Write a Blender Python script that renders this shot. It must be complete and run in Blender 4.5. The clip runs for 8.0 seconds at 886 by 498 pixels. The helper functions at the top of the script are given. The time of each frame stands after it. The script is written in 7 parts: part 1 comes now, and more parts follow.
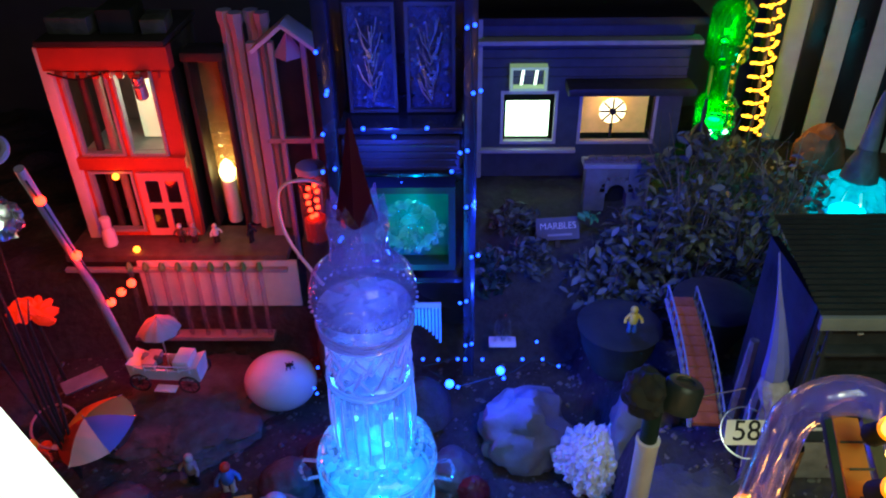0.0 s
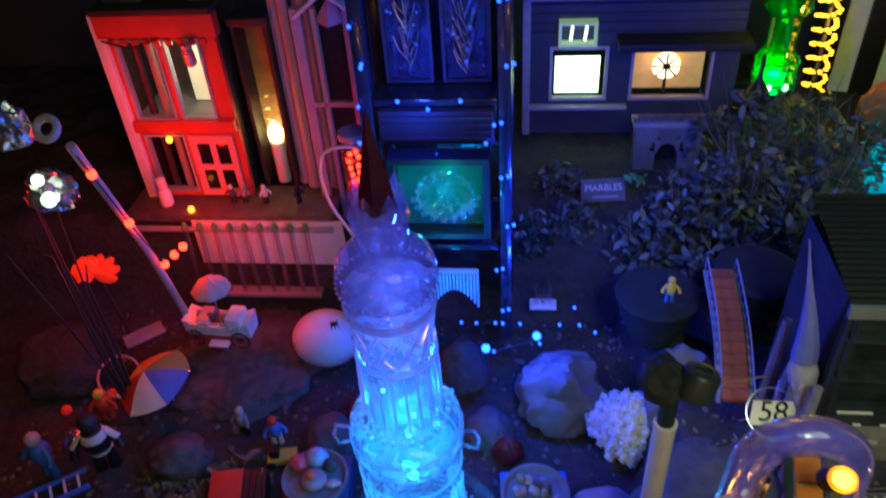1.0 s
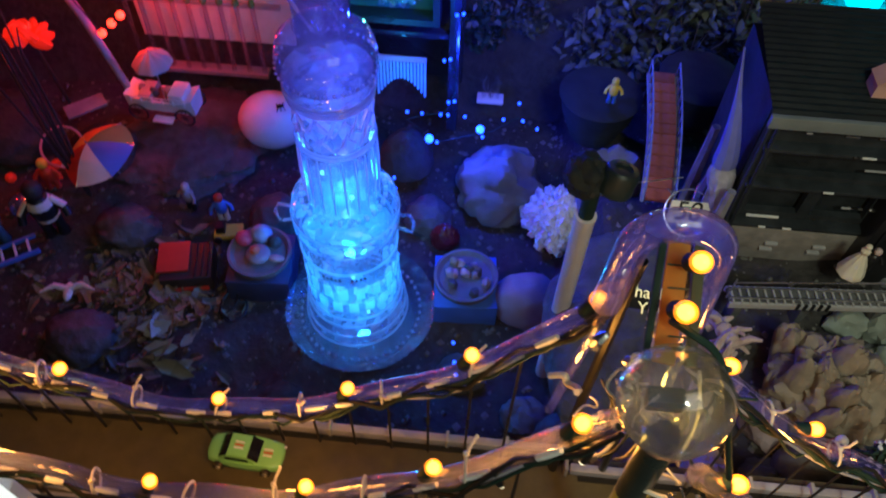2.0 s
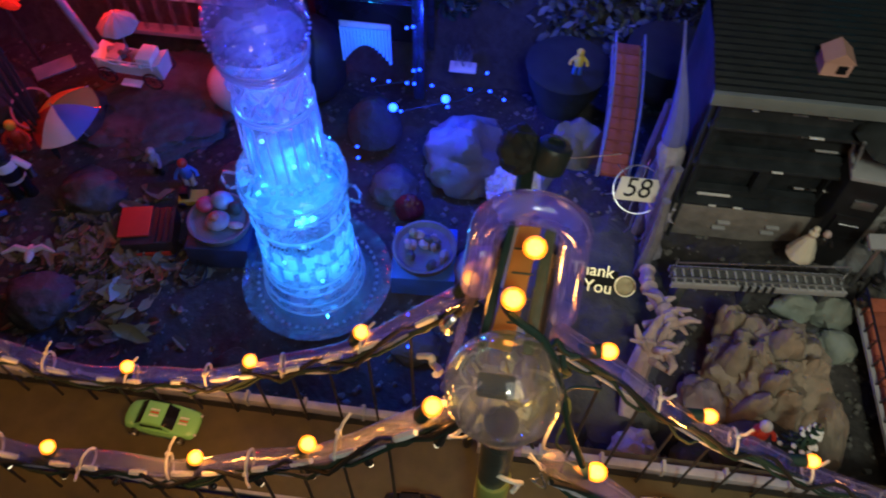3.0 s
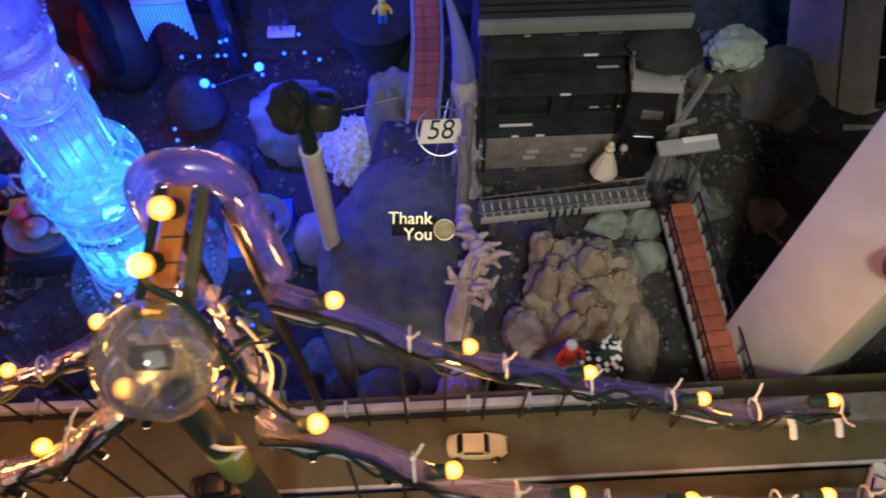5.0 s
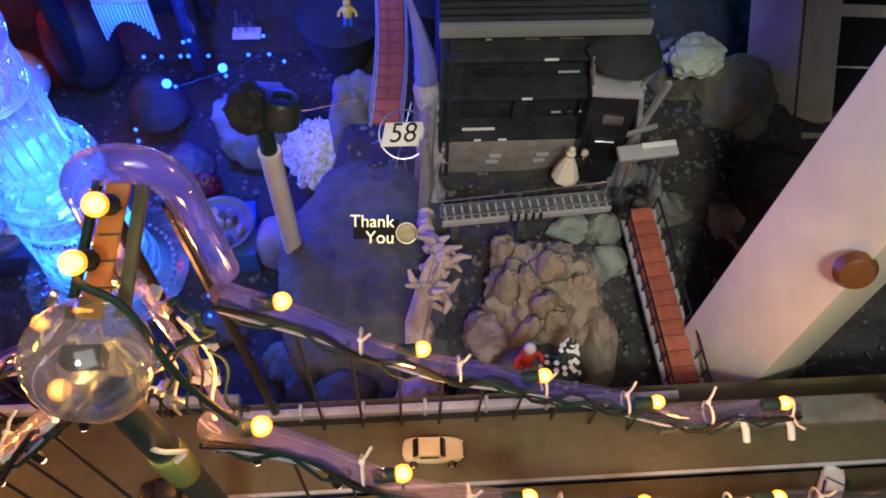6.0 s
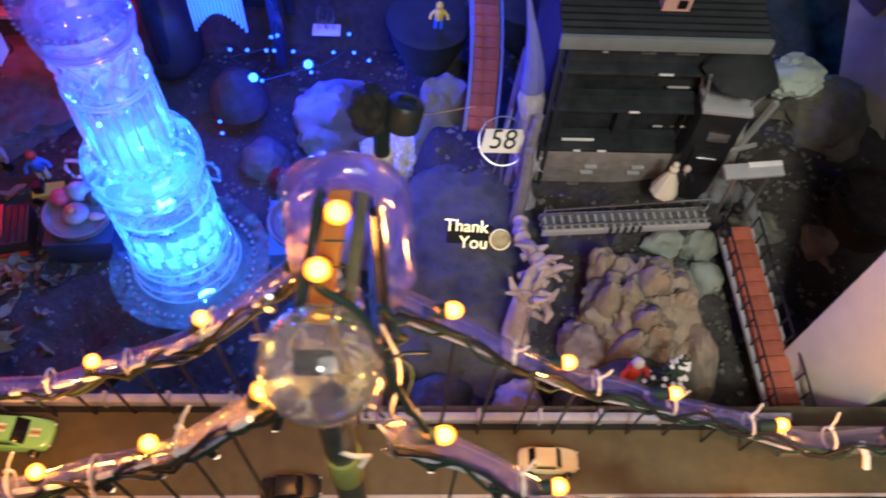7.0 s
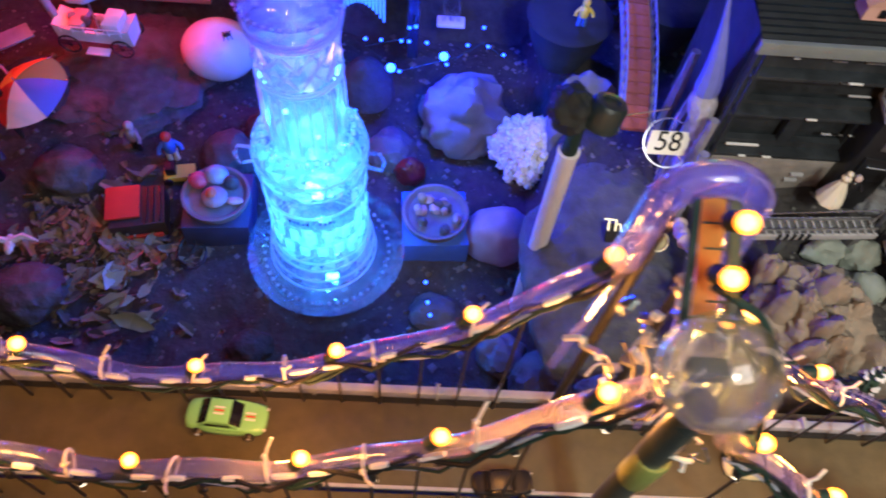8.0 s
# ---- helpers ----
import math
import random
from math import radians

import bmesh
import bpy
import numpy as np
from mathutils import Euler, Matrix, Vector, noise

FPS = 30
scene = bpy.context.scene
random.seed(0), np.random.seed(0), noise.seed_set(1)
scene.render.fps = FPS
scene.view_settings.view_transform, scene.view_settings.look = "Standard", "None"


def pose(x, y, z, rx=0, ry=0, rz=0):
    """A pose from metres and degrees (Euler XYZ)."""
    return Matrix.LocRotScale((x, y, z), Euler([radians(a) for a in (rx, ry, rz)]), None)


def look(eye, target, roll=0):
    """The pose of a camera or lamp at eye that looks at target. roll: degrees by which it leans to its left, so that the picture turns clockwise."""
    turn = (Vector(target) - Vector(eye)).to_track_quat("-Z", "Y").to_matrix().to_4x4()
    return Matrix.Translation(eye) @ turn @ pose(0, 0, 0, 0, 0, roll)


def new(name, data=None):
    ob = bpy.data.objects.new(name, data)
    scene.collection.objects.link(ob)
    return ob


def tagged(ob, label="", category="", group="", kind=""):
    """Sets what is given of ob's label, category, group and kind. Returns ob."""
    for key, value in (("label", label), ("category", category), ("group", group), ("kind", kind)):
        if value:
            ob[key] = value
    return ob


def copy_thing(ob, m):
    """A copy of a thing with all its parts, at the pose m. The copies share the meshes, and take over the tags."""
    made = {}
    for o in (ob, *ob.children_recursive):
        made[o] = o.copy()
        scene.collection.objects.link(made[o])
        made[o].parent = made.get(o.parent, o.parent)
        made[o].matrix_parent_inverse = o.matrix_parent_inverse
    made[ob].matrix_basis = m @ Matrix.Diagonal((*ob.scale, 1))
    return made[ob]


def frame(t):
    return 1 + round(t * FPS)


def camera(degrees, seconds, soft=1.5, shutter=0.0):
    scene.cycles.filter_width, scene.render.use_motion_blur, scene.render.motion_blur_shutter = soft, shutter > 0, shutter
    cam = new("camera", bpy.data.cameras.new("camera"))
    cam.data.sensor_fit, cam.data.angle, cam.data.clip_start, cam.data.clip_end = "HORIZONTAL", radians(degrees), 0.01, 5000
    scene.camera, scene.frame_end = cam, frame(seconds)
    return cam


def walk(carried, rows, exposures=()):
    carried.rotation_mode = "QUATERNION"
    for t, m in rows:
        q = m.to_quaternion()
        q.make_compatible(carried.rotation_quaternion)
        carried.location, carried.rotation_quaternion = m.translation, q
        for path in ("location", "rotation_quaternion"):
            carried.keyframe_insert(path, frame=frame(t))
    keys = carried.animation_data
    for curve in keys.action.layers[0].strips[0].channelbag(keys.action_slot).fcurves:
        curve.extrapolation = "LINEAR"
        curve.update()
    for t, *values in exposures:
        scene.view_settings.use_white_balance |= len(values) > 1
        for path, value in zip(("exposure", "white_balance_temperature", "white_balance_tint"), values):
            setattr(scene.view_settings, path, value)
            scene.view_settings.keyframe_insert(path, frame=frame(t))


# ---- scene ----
cam = camera(60.6, 8.0, soft=1.8, shutter=0.5)
PATH = [
    (0, (0.029, 0.006, 1.05), (-0.008, 1.679, -0.045), -0.8),
    (0.5, (0.035, 0.015, 1.079), (-0.086, 1.637, -0.085), -3.1),
    (1, (0.089, 0.031, 1.11), (-0.127, 1.593, -0.119), -4.1),
    (1.5, (0.103, 0.005, 1.117), (0.044, 1.377, -0.337), -0.7),
    (1.7, (0.102, 0.0, 1.128), (0.059, 1.284, -0.405), 1.2),
    (2.8, (0.225, 0.039, 1.122), (0.077, 1.14, -0.541), 1.4),
    (3, (0.237, 0.034, 1.125), (0.113, 1.143, -0.535), 1.2),
    (3.5, (0.277, 0.034, 1.114), (0.25, 1.114, -0.569), 0.6),
    (4, (0.326, 0.039, 1.108), (0.37, 1.096, -0.589), 0.9),
    (4.5, (0.363, 0.042, 1.108), (0.437, 1.105, -0.584), 1.2),
    (5, (0.414, 0.042, 1.106), (0.47, 1.079, -0.604), 0.2),
    (5.2, (0.434, 0.037, 1.108), (0.512, 1.084, -0.594), 0.5),
    (6.3, (0.432, 0.043, 1.099), (0.557, 1.092, -0.6), 4.8),
    (6.5, (0.405, 0.046, 1.101), (0.518, 1.1, -0.595), 5.9),
    (7, (0.302, 0.053, 1.104), (0.406, 1.097, -0.599), 5.6),
    (7.5, (0.191, 0.06, 1.1), (0.27, 1.08, -0.619), 4.9),
    (8, (0.072, 0.058, 1.098), (0.154, 1.08, -0.619), 7.0),
]
EXPOSURES = [(0, 0.28, 6500, -20), (1.2, 0.2, 6400, -16), (1.8, 0.1, 6300, -6), (3.5, 0.1, 6200, 4), (5.0, 0.52, 6100, 12), (6.5, 0.94, 6100, 17), (7.2, 1.08, 6100, 17), (8, 1.34, 6050, 17)]
walk(cam, [(t, look(eye, target, roll)) for t, eye, target, roll in PATH], EXPOSURES)


# ---- world and light ----
world = bpy.data.worlds.new("night")
scene.world = world
world.use_nodes = True
world.node_tree.nodes["Background"].inputs[0].default_value = (0.5, 0.55, 0.7, 1)
world.node_tree.nodes["Background"].inputs[1].default_value = 0.02


def lamp(name, at, colour, watts, radius=0.01):
    data = bpy.data.lights.new(name, "POINT")
    data.energy, data.color, data.shadow_soft_size = watts, colour, radius
    ob = new(name, data)
    ob.location = at
    return ob


RED, BLUE, AMBER = (1, 0.008, 0.006), (0.012, 0.035, 1), (1, 0.38, 0.06)
for at, col, w in (
    ((-0.70, 1.32, 0.40), RED, 0.95), ((-0.66, 1.37, 0.20), RED, 0.35), ((-0.62, 1.24, 0.18), RED, 1.1), ((-0.625, 1.09, 0.32), RED, 0.4), ((-0.98, 1.05, 0.30), RED, 1.0),
    ((-0.27, 1.30, 0.30), RED, 0.12),
    ((-0.10, 1.10, 0.52), BLUE, 1.8), ((0.09, 1.08, 0.32), BLUE, 3.8), ((0.08, 1.06, 0.09), BLUE, 2.6),
    ((0.30, 1.35, 0.42), BLUE, 4.2), ((-0.05, 1.12, 0.78), BLUE, 2.0),
    ((-0.088, 0.765, 0.03), (0.03, 0.30, 1), 1.45), ((-0.087, 0.765, 0.20), (0.03, 0.24, 1), 0.6), ((-0.085, 0.765, 0.31), (0.04, 0.17, 1), 0.26), ((-0.08, 0.765, 0.42), (0.10, 0.13, 1), 0.14),
    ((0.70, 1.895, 0.25), (0.02, 1, 0.10), 0.30), ((0.70, 1.895, 0.46), (0.02, 1, 0.10), 0.18), ((0.80, 1.80, 0.38), (1, 0.55, 0.05), 0.9),
    ((0.925, 1.52, 0.185), (0.03, 0.7, 1), 0.45), ((0.90, 1.40, 0.24), (0.03, 0.7, 1), 0.15),
    ((-0.05, 0.285, 0.38), AMBER, 0.28), ((-0.32, 0.285, 0.41), AMBER, 0.28), ((0.20, 0.285, 0.50), AMBER, 0.50), ((-0.02, 0.232, 0.45), AMBER, 0.16), ((-0.25, 0.225, 0.44), AMBER, 0.16),
    ((0.45, 0.270, 0.42), AMBER, 0.30), ((0.315, 0.235, 0.60), AMBER, 0.18), ((0.21, 0.235, 0.60), AMBER, 0.18), ((0.74, 0.25, 0.38), AMBER, 0.24),
):
    lamp("string_light_glow", at, col, w)
# unseen area lamp behind the walk, added as dim fill for the room
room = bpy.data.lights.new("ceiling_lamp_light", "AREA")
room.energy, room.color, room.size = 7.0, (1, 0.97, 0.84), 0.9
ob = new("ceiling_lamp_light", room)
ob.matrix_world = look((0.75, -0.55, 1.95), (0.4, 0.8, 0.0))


# unseen spot, added to brighten the terrace side of the room
spot = bpy.data.lights.new("room_spot_light", "SPOT")
spot.energy, spot.color, spot.shadow_soft_size, spot.spot_size, spot.spot_blend = 52.0, (0.98, 1, 0.78), 0.12, radians(52), 0.95
ob = new("room_spot_light", spot)
ob.matrix_world = look((0.42, -0.75, 2.0), (0.92, 0.57, 0.12))


# ---- materials ----
def mat(name, base, rough=0.6, metal=0.0, var=0.25, scale=30.0, bump=0.15, stain=4.0, trans=0.0, emit=None, glow=0.0, ior=1.45, coat=0.0, alpha=1.0, trl=0.0, random=0.0, island=False):
    m = bpy.data.materials.new(name)
    m.use_nodes = True
    nt = m.node_tree
    p = nt.nodes["Principled BSDF"]
    p.inputs["Roughness"].default_value, p.inputs["Metallic"].default_value = rough, metal
    p.inputs["Transmission Weight"].default_value, p.inputs["IOR"].default_value = trans, ior
    p.inputs["Coat Weight"].default_value, p.inputs["Alpha"].default_value = coat, alpha
    p.inputs["Base Color"].default_value = (*base, 1)
    if emit:
        p.inputs["Emission Color"].default_value = (*emit, 1)
        p.inputs["Emission Strength"].default_value = glow
        m.cycles.emission_sampling = "NONE"
    if var or bump:
        co = nt.nodes.new("ShaderNodeTexCoord")
        fine, wide = nt.nodes.new("ShaderNodeTexNoise"), nt.nodes.new("ShaderNodeTexNoise")
        fine.inputs["Scale"].default_value, fine.inputs["Detail"].default_value = scale, 6
        wide.inputs["Scale"].default_value, wide.inputs["Detail"].default_value = stain, 3
        for n in (fine, wide):
            nt.links.new(co.outputs["Object"], n.inputs["Vector"])
        add = nt.nodes.new("ShaderNodeMath")
        add.operation = "ADD"
        nt.links.new(fine.outputs["Fac"], add.inputs[0])
        nt.links.new(wide.outputs["Fac"], add.inputs[1])
        last = add
        if random:
            info, mul, more = nt.nodes.new("ShaderNodeNewGeometry" if island else "ShaderNodeObjectInfo"), nt.nodes.new("ShaderNodeMath"), nt.nodes.new("ShaderNodeMath")
            mul.operation, more.operation = "MULTIPLY_ADD", "ADD"
            mul.inputs[1].default_value, mul.inputs[2].default_value = random, -random / 2
            nt.links.new(info.outputs["Random Per Island" if island else "Random"], mul.inputs[0])
            nt.links.new(mul.outputs[0], more.inputs[0])
            nt.links.new(add.outputs[0], more.inputs[1])
            last = more
        ramp = nt.nodes.new("ShaderNodeMapRange")
        ramp.inputs["From Min"].default_value, ramp.inputs["From Max"].default_value = 0.6, 1.4
        ramp.inputs["To Min"].default_value, ramp.inputs["To Max"].default_value = 1 - var, 1 + var
        nt.links.new(last.outputs[0], ramp.inputs["Value"])
        mix = nt.nodes.new("ShaderNodeMix")
        mix.data_type, mix.blend_type = "RGBA", "MULTIPLY"
        mix.inputs["Factor"].default_value = 1
        mix.inputs["A"].default_value = (*base, 1)
        nt.links.new(ramp.outputs[0], mix.inputs["B"])
        nt.links.new(mix.outputs["Result"], p.inputs["Base Color"])
        rr = nt.nodes.new("ShaderNodeMapRange")
        rr.inputs["From Min"].default_value, rr.inputs["From Max"].default_value = 0.3, 0.7
        rr.inputs["To Min"].default_value, rr.inputs["To Max"].default_value = max(0.02, rough - 0.12), min(1, rough + 0.12)
        nt.links.new(wide.outputs["Fac"], rr.inputs["Value"])
        nt.links.new(rr.outputs[0], p.inputs["Roughness"])
        if bump:
            b = nt.nodes.new("ShaderNodeBump")
            b.inputs["Strength"].default_value, b.inputs["Distance"].default_value = bump, 0.008
            nt.links.new(fine.outputs["Fac"], b.inputs["Height"])
            nt.links.new(b.outputs["Normal"], p.inputs["Normal"])
    if trl:
        t, mx = nt.nodes.new("ShaderNodeBsdfTranslucent"), nt.nodes.new("ShaderNodeMixShader")
        t.inputs[0].default_value = (*base, 1)
        mx.inputs[0].default_value = trl
        out = nt.nodes["Material Output"]
        nt.links.new(p.outputs[0], mx.inputs[1])
        nt.links.new(t.outputs[0], mx.inputs[2])
        nt.links.new(mx.outputs[0], out.inputs["Surface"])
    return m


def glass(name, tint, frost, rough=0.06, facets=0.0, strength=0.5, gloss=0.6, cut=0.0):
    """Thin glass: clear share, frosted share, and a sheen that grows at grazing angles; facets in relief."""
    m = bpy.data.materials.new(name)
    m.use_nodes = True
    nt = m.node_tree
    nt.nodes.remove(nt.nodes["Principled BSDF"])
    clear, milk, shine = (nt.nodes.new("ShaderNodeBsdf" + k) for k in ("Transparent", "Translucent", "Glossy"))
    inner, outer, fr = nt.nodes.new("ShaderNodeMixShader"), nt.nodes.new("ShaderNodeMixShader"), nt.nodes.new("ShaderNodeLayerWeight")
    clear.inputs[0].default_value = milk.inputs[0].default_value = (*tint, 1)
    shine.inputs["Roughness"].default_value, fr.inputs[0].default_value = rough, 0.25
    sheen = nt.nodes.new("ShaderNodeMapRange")
    sheen.inputs["To Min"].default_value, sheen.inputs["To Max"].default_value = 0.05, gloss
    nt.links.new(fr.outputs["Facing"], sheen.inputs["Value"])
    co, cloud = nt.nodes.new("ShaderNodeTexCoord"), nt.nodes.new("ShaderNodeTexNoise")
    cloud.inputs["Scale"].default_value, cloud.inputs["Detail"].default_value = 22, 4
    share = nt.nodes.new("ShaderNodeMapRange")
    share.inputs["To Min"].default_value, share.inputs["To Max"].default_value = frost * 0.5, frost * 1.5
    nt.links.new(co.outputs["Object"], cloud.inputs["Vector"])
    nt.links.new(cloud.outputs["Fac"], share.inputs["Value"])
    if cut:
        # each facet of cut glass scatters its own share of the light
        cell, sq, mul = nt.nodes.new("ShaderNodeTexVoronoi"), nt.nodes.new("ShaderNodeMath"), nt.nodes.new("ShaderNodeMath")
        cell.inputs["Scale"].default_value = facets
        sep, up = nt.nodes.new("ShaderNodeSeparateColor"), nt.nodes.new("ShaderNodeMapRange")
        sq.operation, sq.inputs[1].default_value, mul.operation = "POWER", 2.2, "MULTIPLY"
        up.inputs["To Min"].default_value, up.inputs["To Max"].default_value = 1 - 0.7 * cut, 1 + 2.0 * cut
        nt.links.new(co.outputs["Object"], cell.inputs["Vector"])
        nt.links.new(cell.outputs["Color"], sep.inputs[0])
        nt.links.new(sep.outputs[0], sq.inputs[0])
        nt.links.new(sq.outputs[0], up.inputs["Value"])
        nt.links.new(up.outputs[0], mul.inputs[0])
        nt.links.new(share.outputs[0], mul.inputs[1])
        nt.links.new(mul.outputs[0], inner.inputs[0])
    else:
        nt.links.new(share.outputs[0], inner.inputs[0])
    nt.links.new(clear.outputs[0], inner.inputs[1])
    nt.links.new(milk.outputs[0], inner.inputs[2])
    nt.links.new(sheen.outputs[0], outer.inputs[0])
    nt.links.new(inner.outputs[0], outer.inputs[1])
    nt.links.new(shine.outputs[0], outer.inputs[2])
    nt.links.new(outer.outputs[0], nt.nodes["Material Output"].inputs["Surface"])
    if facets:
        vor, b = nt.nodes.new("ShaderNodeTexVoronoi"), nt.nodes.new("ShaderNodeBump")
        vor.inputs["Scale"].default_value = facets
        b.inputs["Strength"].default_value, b.inputs["Distance"].default_value = strength, 0.006
        nt.links.new(co.outputs["Object"], vor.inputs["Vector"])
        nt.links.new(vor.outputs["Distance"], b.inputs["Height"])
        for n in (milk, shine, fr):
            nt.links.new(b.outputs["Normal"], n.inputs["Normal"])
    return m


SOIL = mat("dark_soil", (0.045, 0.04, 0.038), 0.9, var=0.5, scale=60, bump=0.8, stain=9)
SLATE = mat("dark_slate", (0.08, 0.08, 0.08), 0.65, var=0.5, scale=38, bump=1.0, stain=9)
BEIGE = mat("beige_rock", (0.25, 0.20, 0.15), 0.8, var=0.55, scale=26, bump=0.8, stain=9)
PALE = mat("pale_rock", (0.16, 0.16, 0.165), 0.7, var=0.4, scale=28, bump=0.6, stain=8)
CORAL = mat("white_coral", (0.75, 0.72, 0.68), 0.8, var=0.2, scale=90, bump=0.6)
DRIFT = mat("pinkish_driftwood", (0.48, 0.37, 0.35), 0.8, var=0.5, scale=45, bump=1.0, stain=16)
MAUVE = mat("mauve_stone", (0.30, 0.24, 0.26), 0.6, var=0.25, scale=40, bump=0.3)
ROAD = mat("brown_road", (0.08, 0.066, 0.031), 0.6, var=0.3, scale=50, bump=0.2, stain=6)
WHITE = mat("white_paint", (0.72, 0.71, 0.69), 0.5, var=0.12, scale=30, bump=0.08)
CREAM = mat("cream_paint", (0.68, 0.62, 0.48), 0.6, var=0.15, scale=20, bump=0.12, stain=3)
GREY = mat("grey_paint", (0.35, 0.35, 0.36), 0.5, var=0.25, scale=40, bump=0.15)
MATTE = mat("matte_black", (0.016, 0.02, 0.02), 0.85, var=0.5, scale=30, bump=0.4)
BLACK = mat("black_plastic", (0.015, 0.015, 0.017), 0.35, var=0.3, scale=40, bump=0.1)
DARK = mat("dark_wood", (0.035, 0.028, 0.026), 0.55, var=0.4, scale=40, bump=0.3)
BRICK = mat("red_brick", (0.34, 0.09, 0.05), 0.75, var=0.3, scale=70, bump=0.5, random=0.5)
STEEL = mat("steel", (0.6, 0.6, 0.6), 0.3, 0.9, var=0.15, scale=60, bump=0.05)
GLASS = glass("cut_glass", (0.88, 0.94, 1), 0.25, 0.06, 55, 0.25, 0.85, 0.7)
JARG = glass("pressed_jar_glass", (0.88, 0.94, 1), 0.27, 0.06, 40, 0.30, 0.85, 0.6)
FLUTED = glass("fluted_glass", (0.88, 0.94, 1), 0.16, 0.06, 0, 0, 0.9)
RIDGE = glass("frosted_ridge_glass", (0.92, 0.97, 1), 0.55, 0.10, 0, 0, 0.8)
DOMEG = glass("smooth_dome_glass", (0.9, 0.93, 1), 0.16, 0.05, 0, 0, 0.75)
PLATE = glass("plate_glass", (0.9, 0.95, 1), 0.12, 0.06, 50, 0.3, 0.7, 0.5)
CLEAR = glass("clear_glass", (0.95, 0.97, 0.97), 0.03, 0.04)
GLOBE = glass("thin_globe_glass", (0.76, 0.93, 0.90), 0.24, 0.05, 0, 0, 0.85)
ACRYL = glass("clear_acrylic", (0.90, 0.89, 0.96), 0.17, 0.14, 45, 0.25, 0.75)
ARCHM = glass("lilac_clear_tube", (0.80, 0.80, 0.97), 0.30, 0.10, 0, 0, 0.95)
BULB = mat("amber_bulb", (1, 0.5, 0.06), 0.2, var=0, bump=0, emit=(1, 0.22, 0.008), glow=1.9, alpha=0.6)
CORE = mat("hot_filament", (1, 0.8, 0.4), 0.3, var=0, bump=0, emit=(1, 0.50, 0.09), glow=7.0)
LEDB = mat("blue_led", (0.1, 0.2, 1), 0.3, var=0, bump=0, emit=(0.015, 0.06, 1), glow=4.5)
LEDR = mat("red_led", (1, 0.1, 0.1), 0.3, var=0, bump=0, emit=(1, 0.022, 0.010), glow=8.0)
LEDW = mat("white_led", (1, 1, 1), 0.3, var=0, bump=0, emit=(0.9, 1, 0.85), glow=2.2)
LEDC = mat("azure_led", (0.4, 0.8, 1), 0.3, var=0, bump=0, emit=(0.12, 0.5, 1), glow=4.0)
WIRE = mat("dark_green_wire", (0.007, 0.026, 0.018), 0.7, var=0.2, bump=0)
TAPE = mat("white_tape", (0.78, 0.76, 0.74), 0.25, var=0.25, scale=60, bump=0.3, coat=0.4)
TIE = mat("white_tie", (0.7, 0.65, 0.55), 0.5, var=0.1, bump=0)
LIME = mat("lime_car_paint", (0.25, 0.62, 0.22), 0.25, var=0.06, bump=0, coat=0.6)
IVORY = mat("ivory_car_paint", (0.66, 0.60, 0.36), 0.3, var=0.06, bump=0, coat=0.5)
PANE = mat("dark_pane", (0.01, 0.01, 0.012), 0.1, var=0, bump=0)
REDP = mat("red_paint", (0.55, 0.05, 0.03), 0.5, var=0.15, bump=0.05)
BLUEP = mat("blue_paint", (0.06, 0.16, 0.55), 0.5, var=0.15, bump=0.05)
YELP = mat("yellow_paint", (0.75, 0.55, 0.08), 0.5, var=0.1, bump=0.05)
LIL = mat("lilac_grey_paint", (0.42, 0.38, 0.44), 0.5, var=0.15, bump=0.1)
GOLD = mat("gold_letters", (0.85, 0.75, 0.45), 0.35, 0.3, var=0.08, bump=0)
LEAF = mat("dull_leaf", (0.07, 0.10, 0.06), 0.6, var=0.4, scale=30, bump=0.1)
INK = mat("black_ink", (0.006, 0.006, 0.006), 0.8, var=0, bump=0)
BARK = mat("bark_chip", (0.17, 0.14, 0.085), 0.8, var=0.6, scale=40, bump=0.6, random=1.0, island=True)
SNOWG = mat("dark_fir", (0.02, 0.05, 0.03), 0.8, var=0.4, bump=0.2)


# ---- mesh helpers ----
def part(name, bm, material, parent=None, label="", at=(0, 0, 0), sharp=35, rot=(0, 0, 0)):
    me = bpy.data.meshes.new(name)
    bm.normal_update()
    bm.to_mesh(me)
    bm.free()
    me.shade_smooth()
    me.set_sharp_from_angle(angle=radians(sharp))
    me.materials.append(material)
    ob = new(name, me)
    ob.matrix_basis = pose(*at, *rot)
    if parent:
        ob.parent = parent
    if label:
        ob["label"] = label
    return ob


def thing(name, at, label, category, group="", kind="", turn=(0, 0, 0)):
    ob = new(name)
    ob.empty_display_size = 0.02
    ob.matrix_basis = pose(*at, *turn)
    return tagged(ob, label, category, group, kind)


def solo(name, bm, material, at, label, category, group="", kind="", sharp=35, rot=(0, 0, 0)):
    return tagged(part(name, bm, material, None, "", at, sharp, rot), label, category, group, kind)


def box(sx, sy, sz, at=(0, 0, 0), bevel=0.0, bm=None, m=None):
    """A block that stands on at."""
    b = bmesh.new()
    bmesh.ops.create_cube(b, size=1)
    bmesh.ops.scale(b, vec=(sx, sy, sz), verts=b.verts)
    if bevel:
        bmesh.ops.bevel(b, geom=b.edges[:], offset=bevel, segments=2, affect="EDGES", profile=0.6)
    bmesh.ops.translate(b, vec=(at[0], at[1], at[2] + sz / 2), verts=b.verts)
    if m:
        bmesh.ops.transform(b, matrix=m, verts=b.verts)
    return join(bm, b)


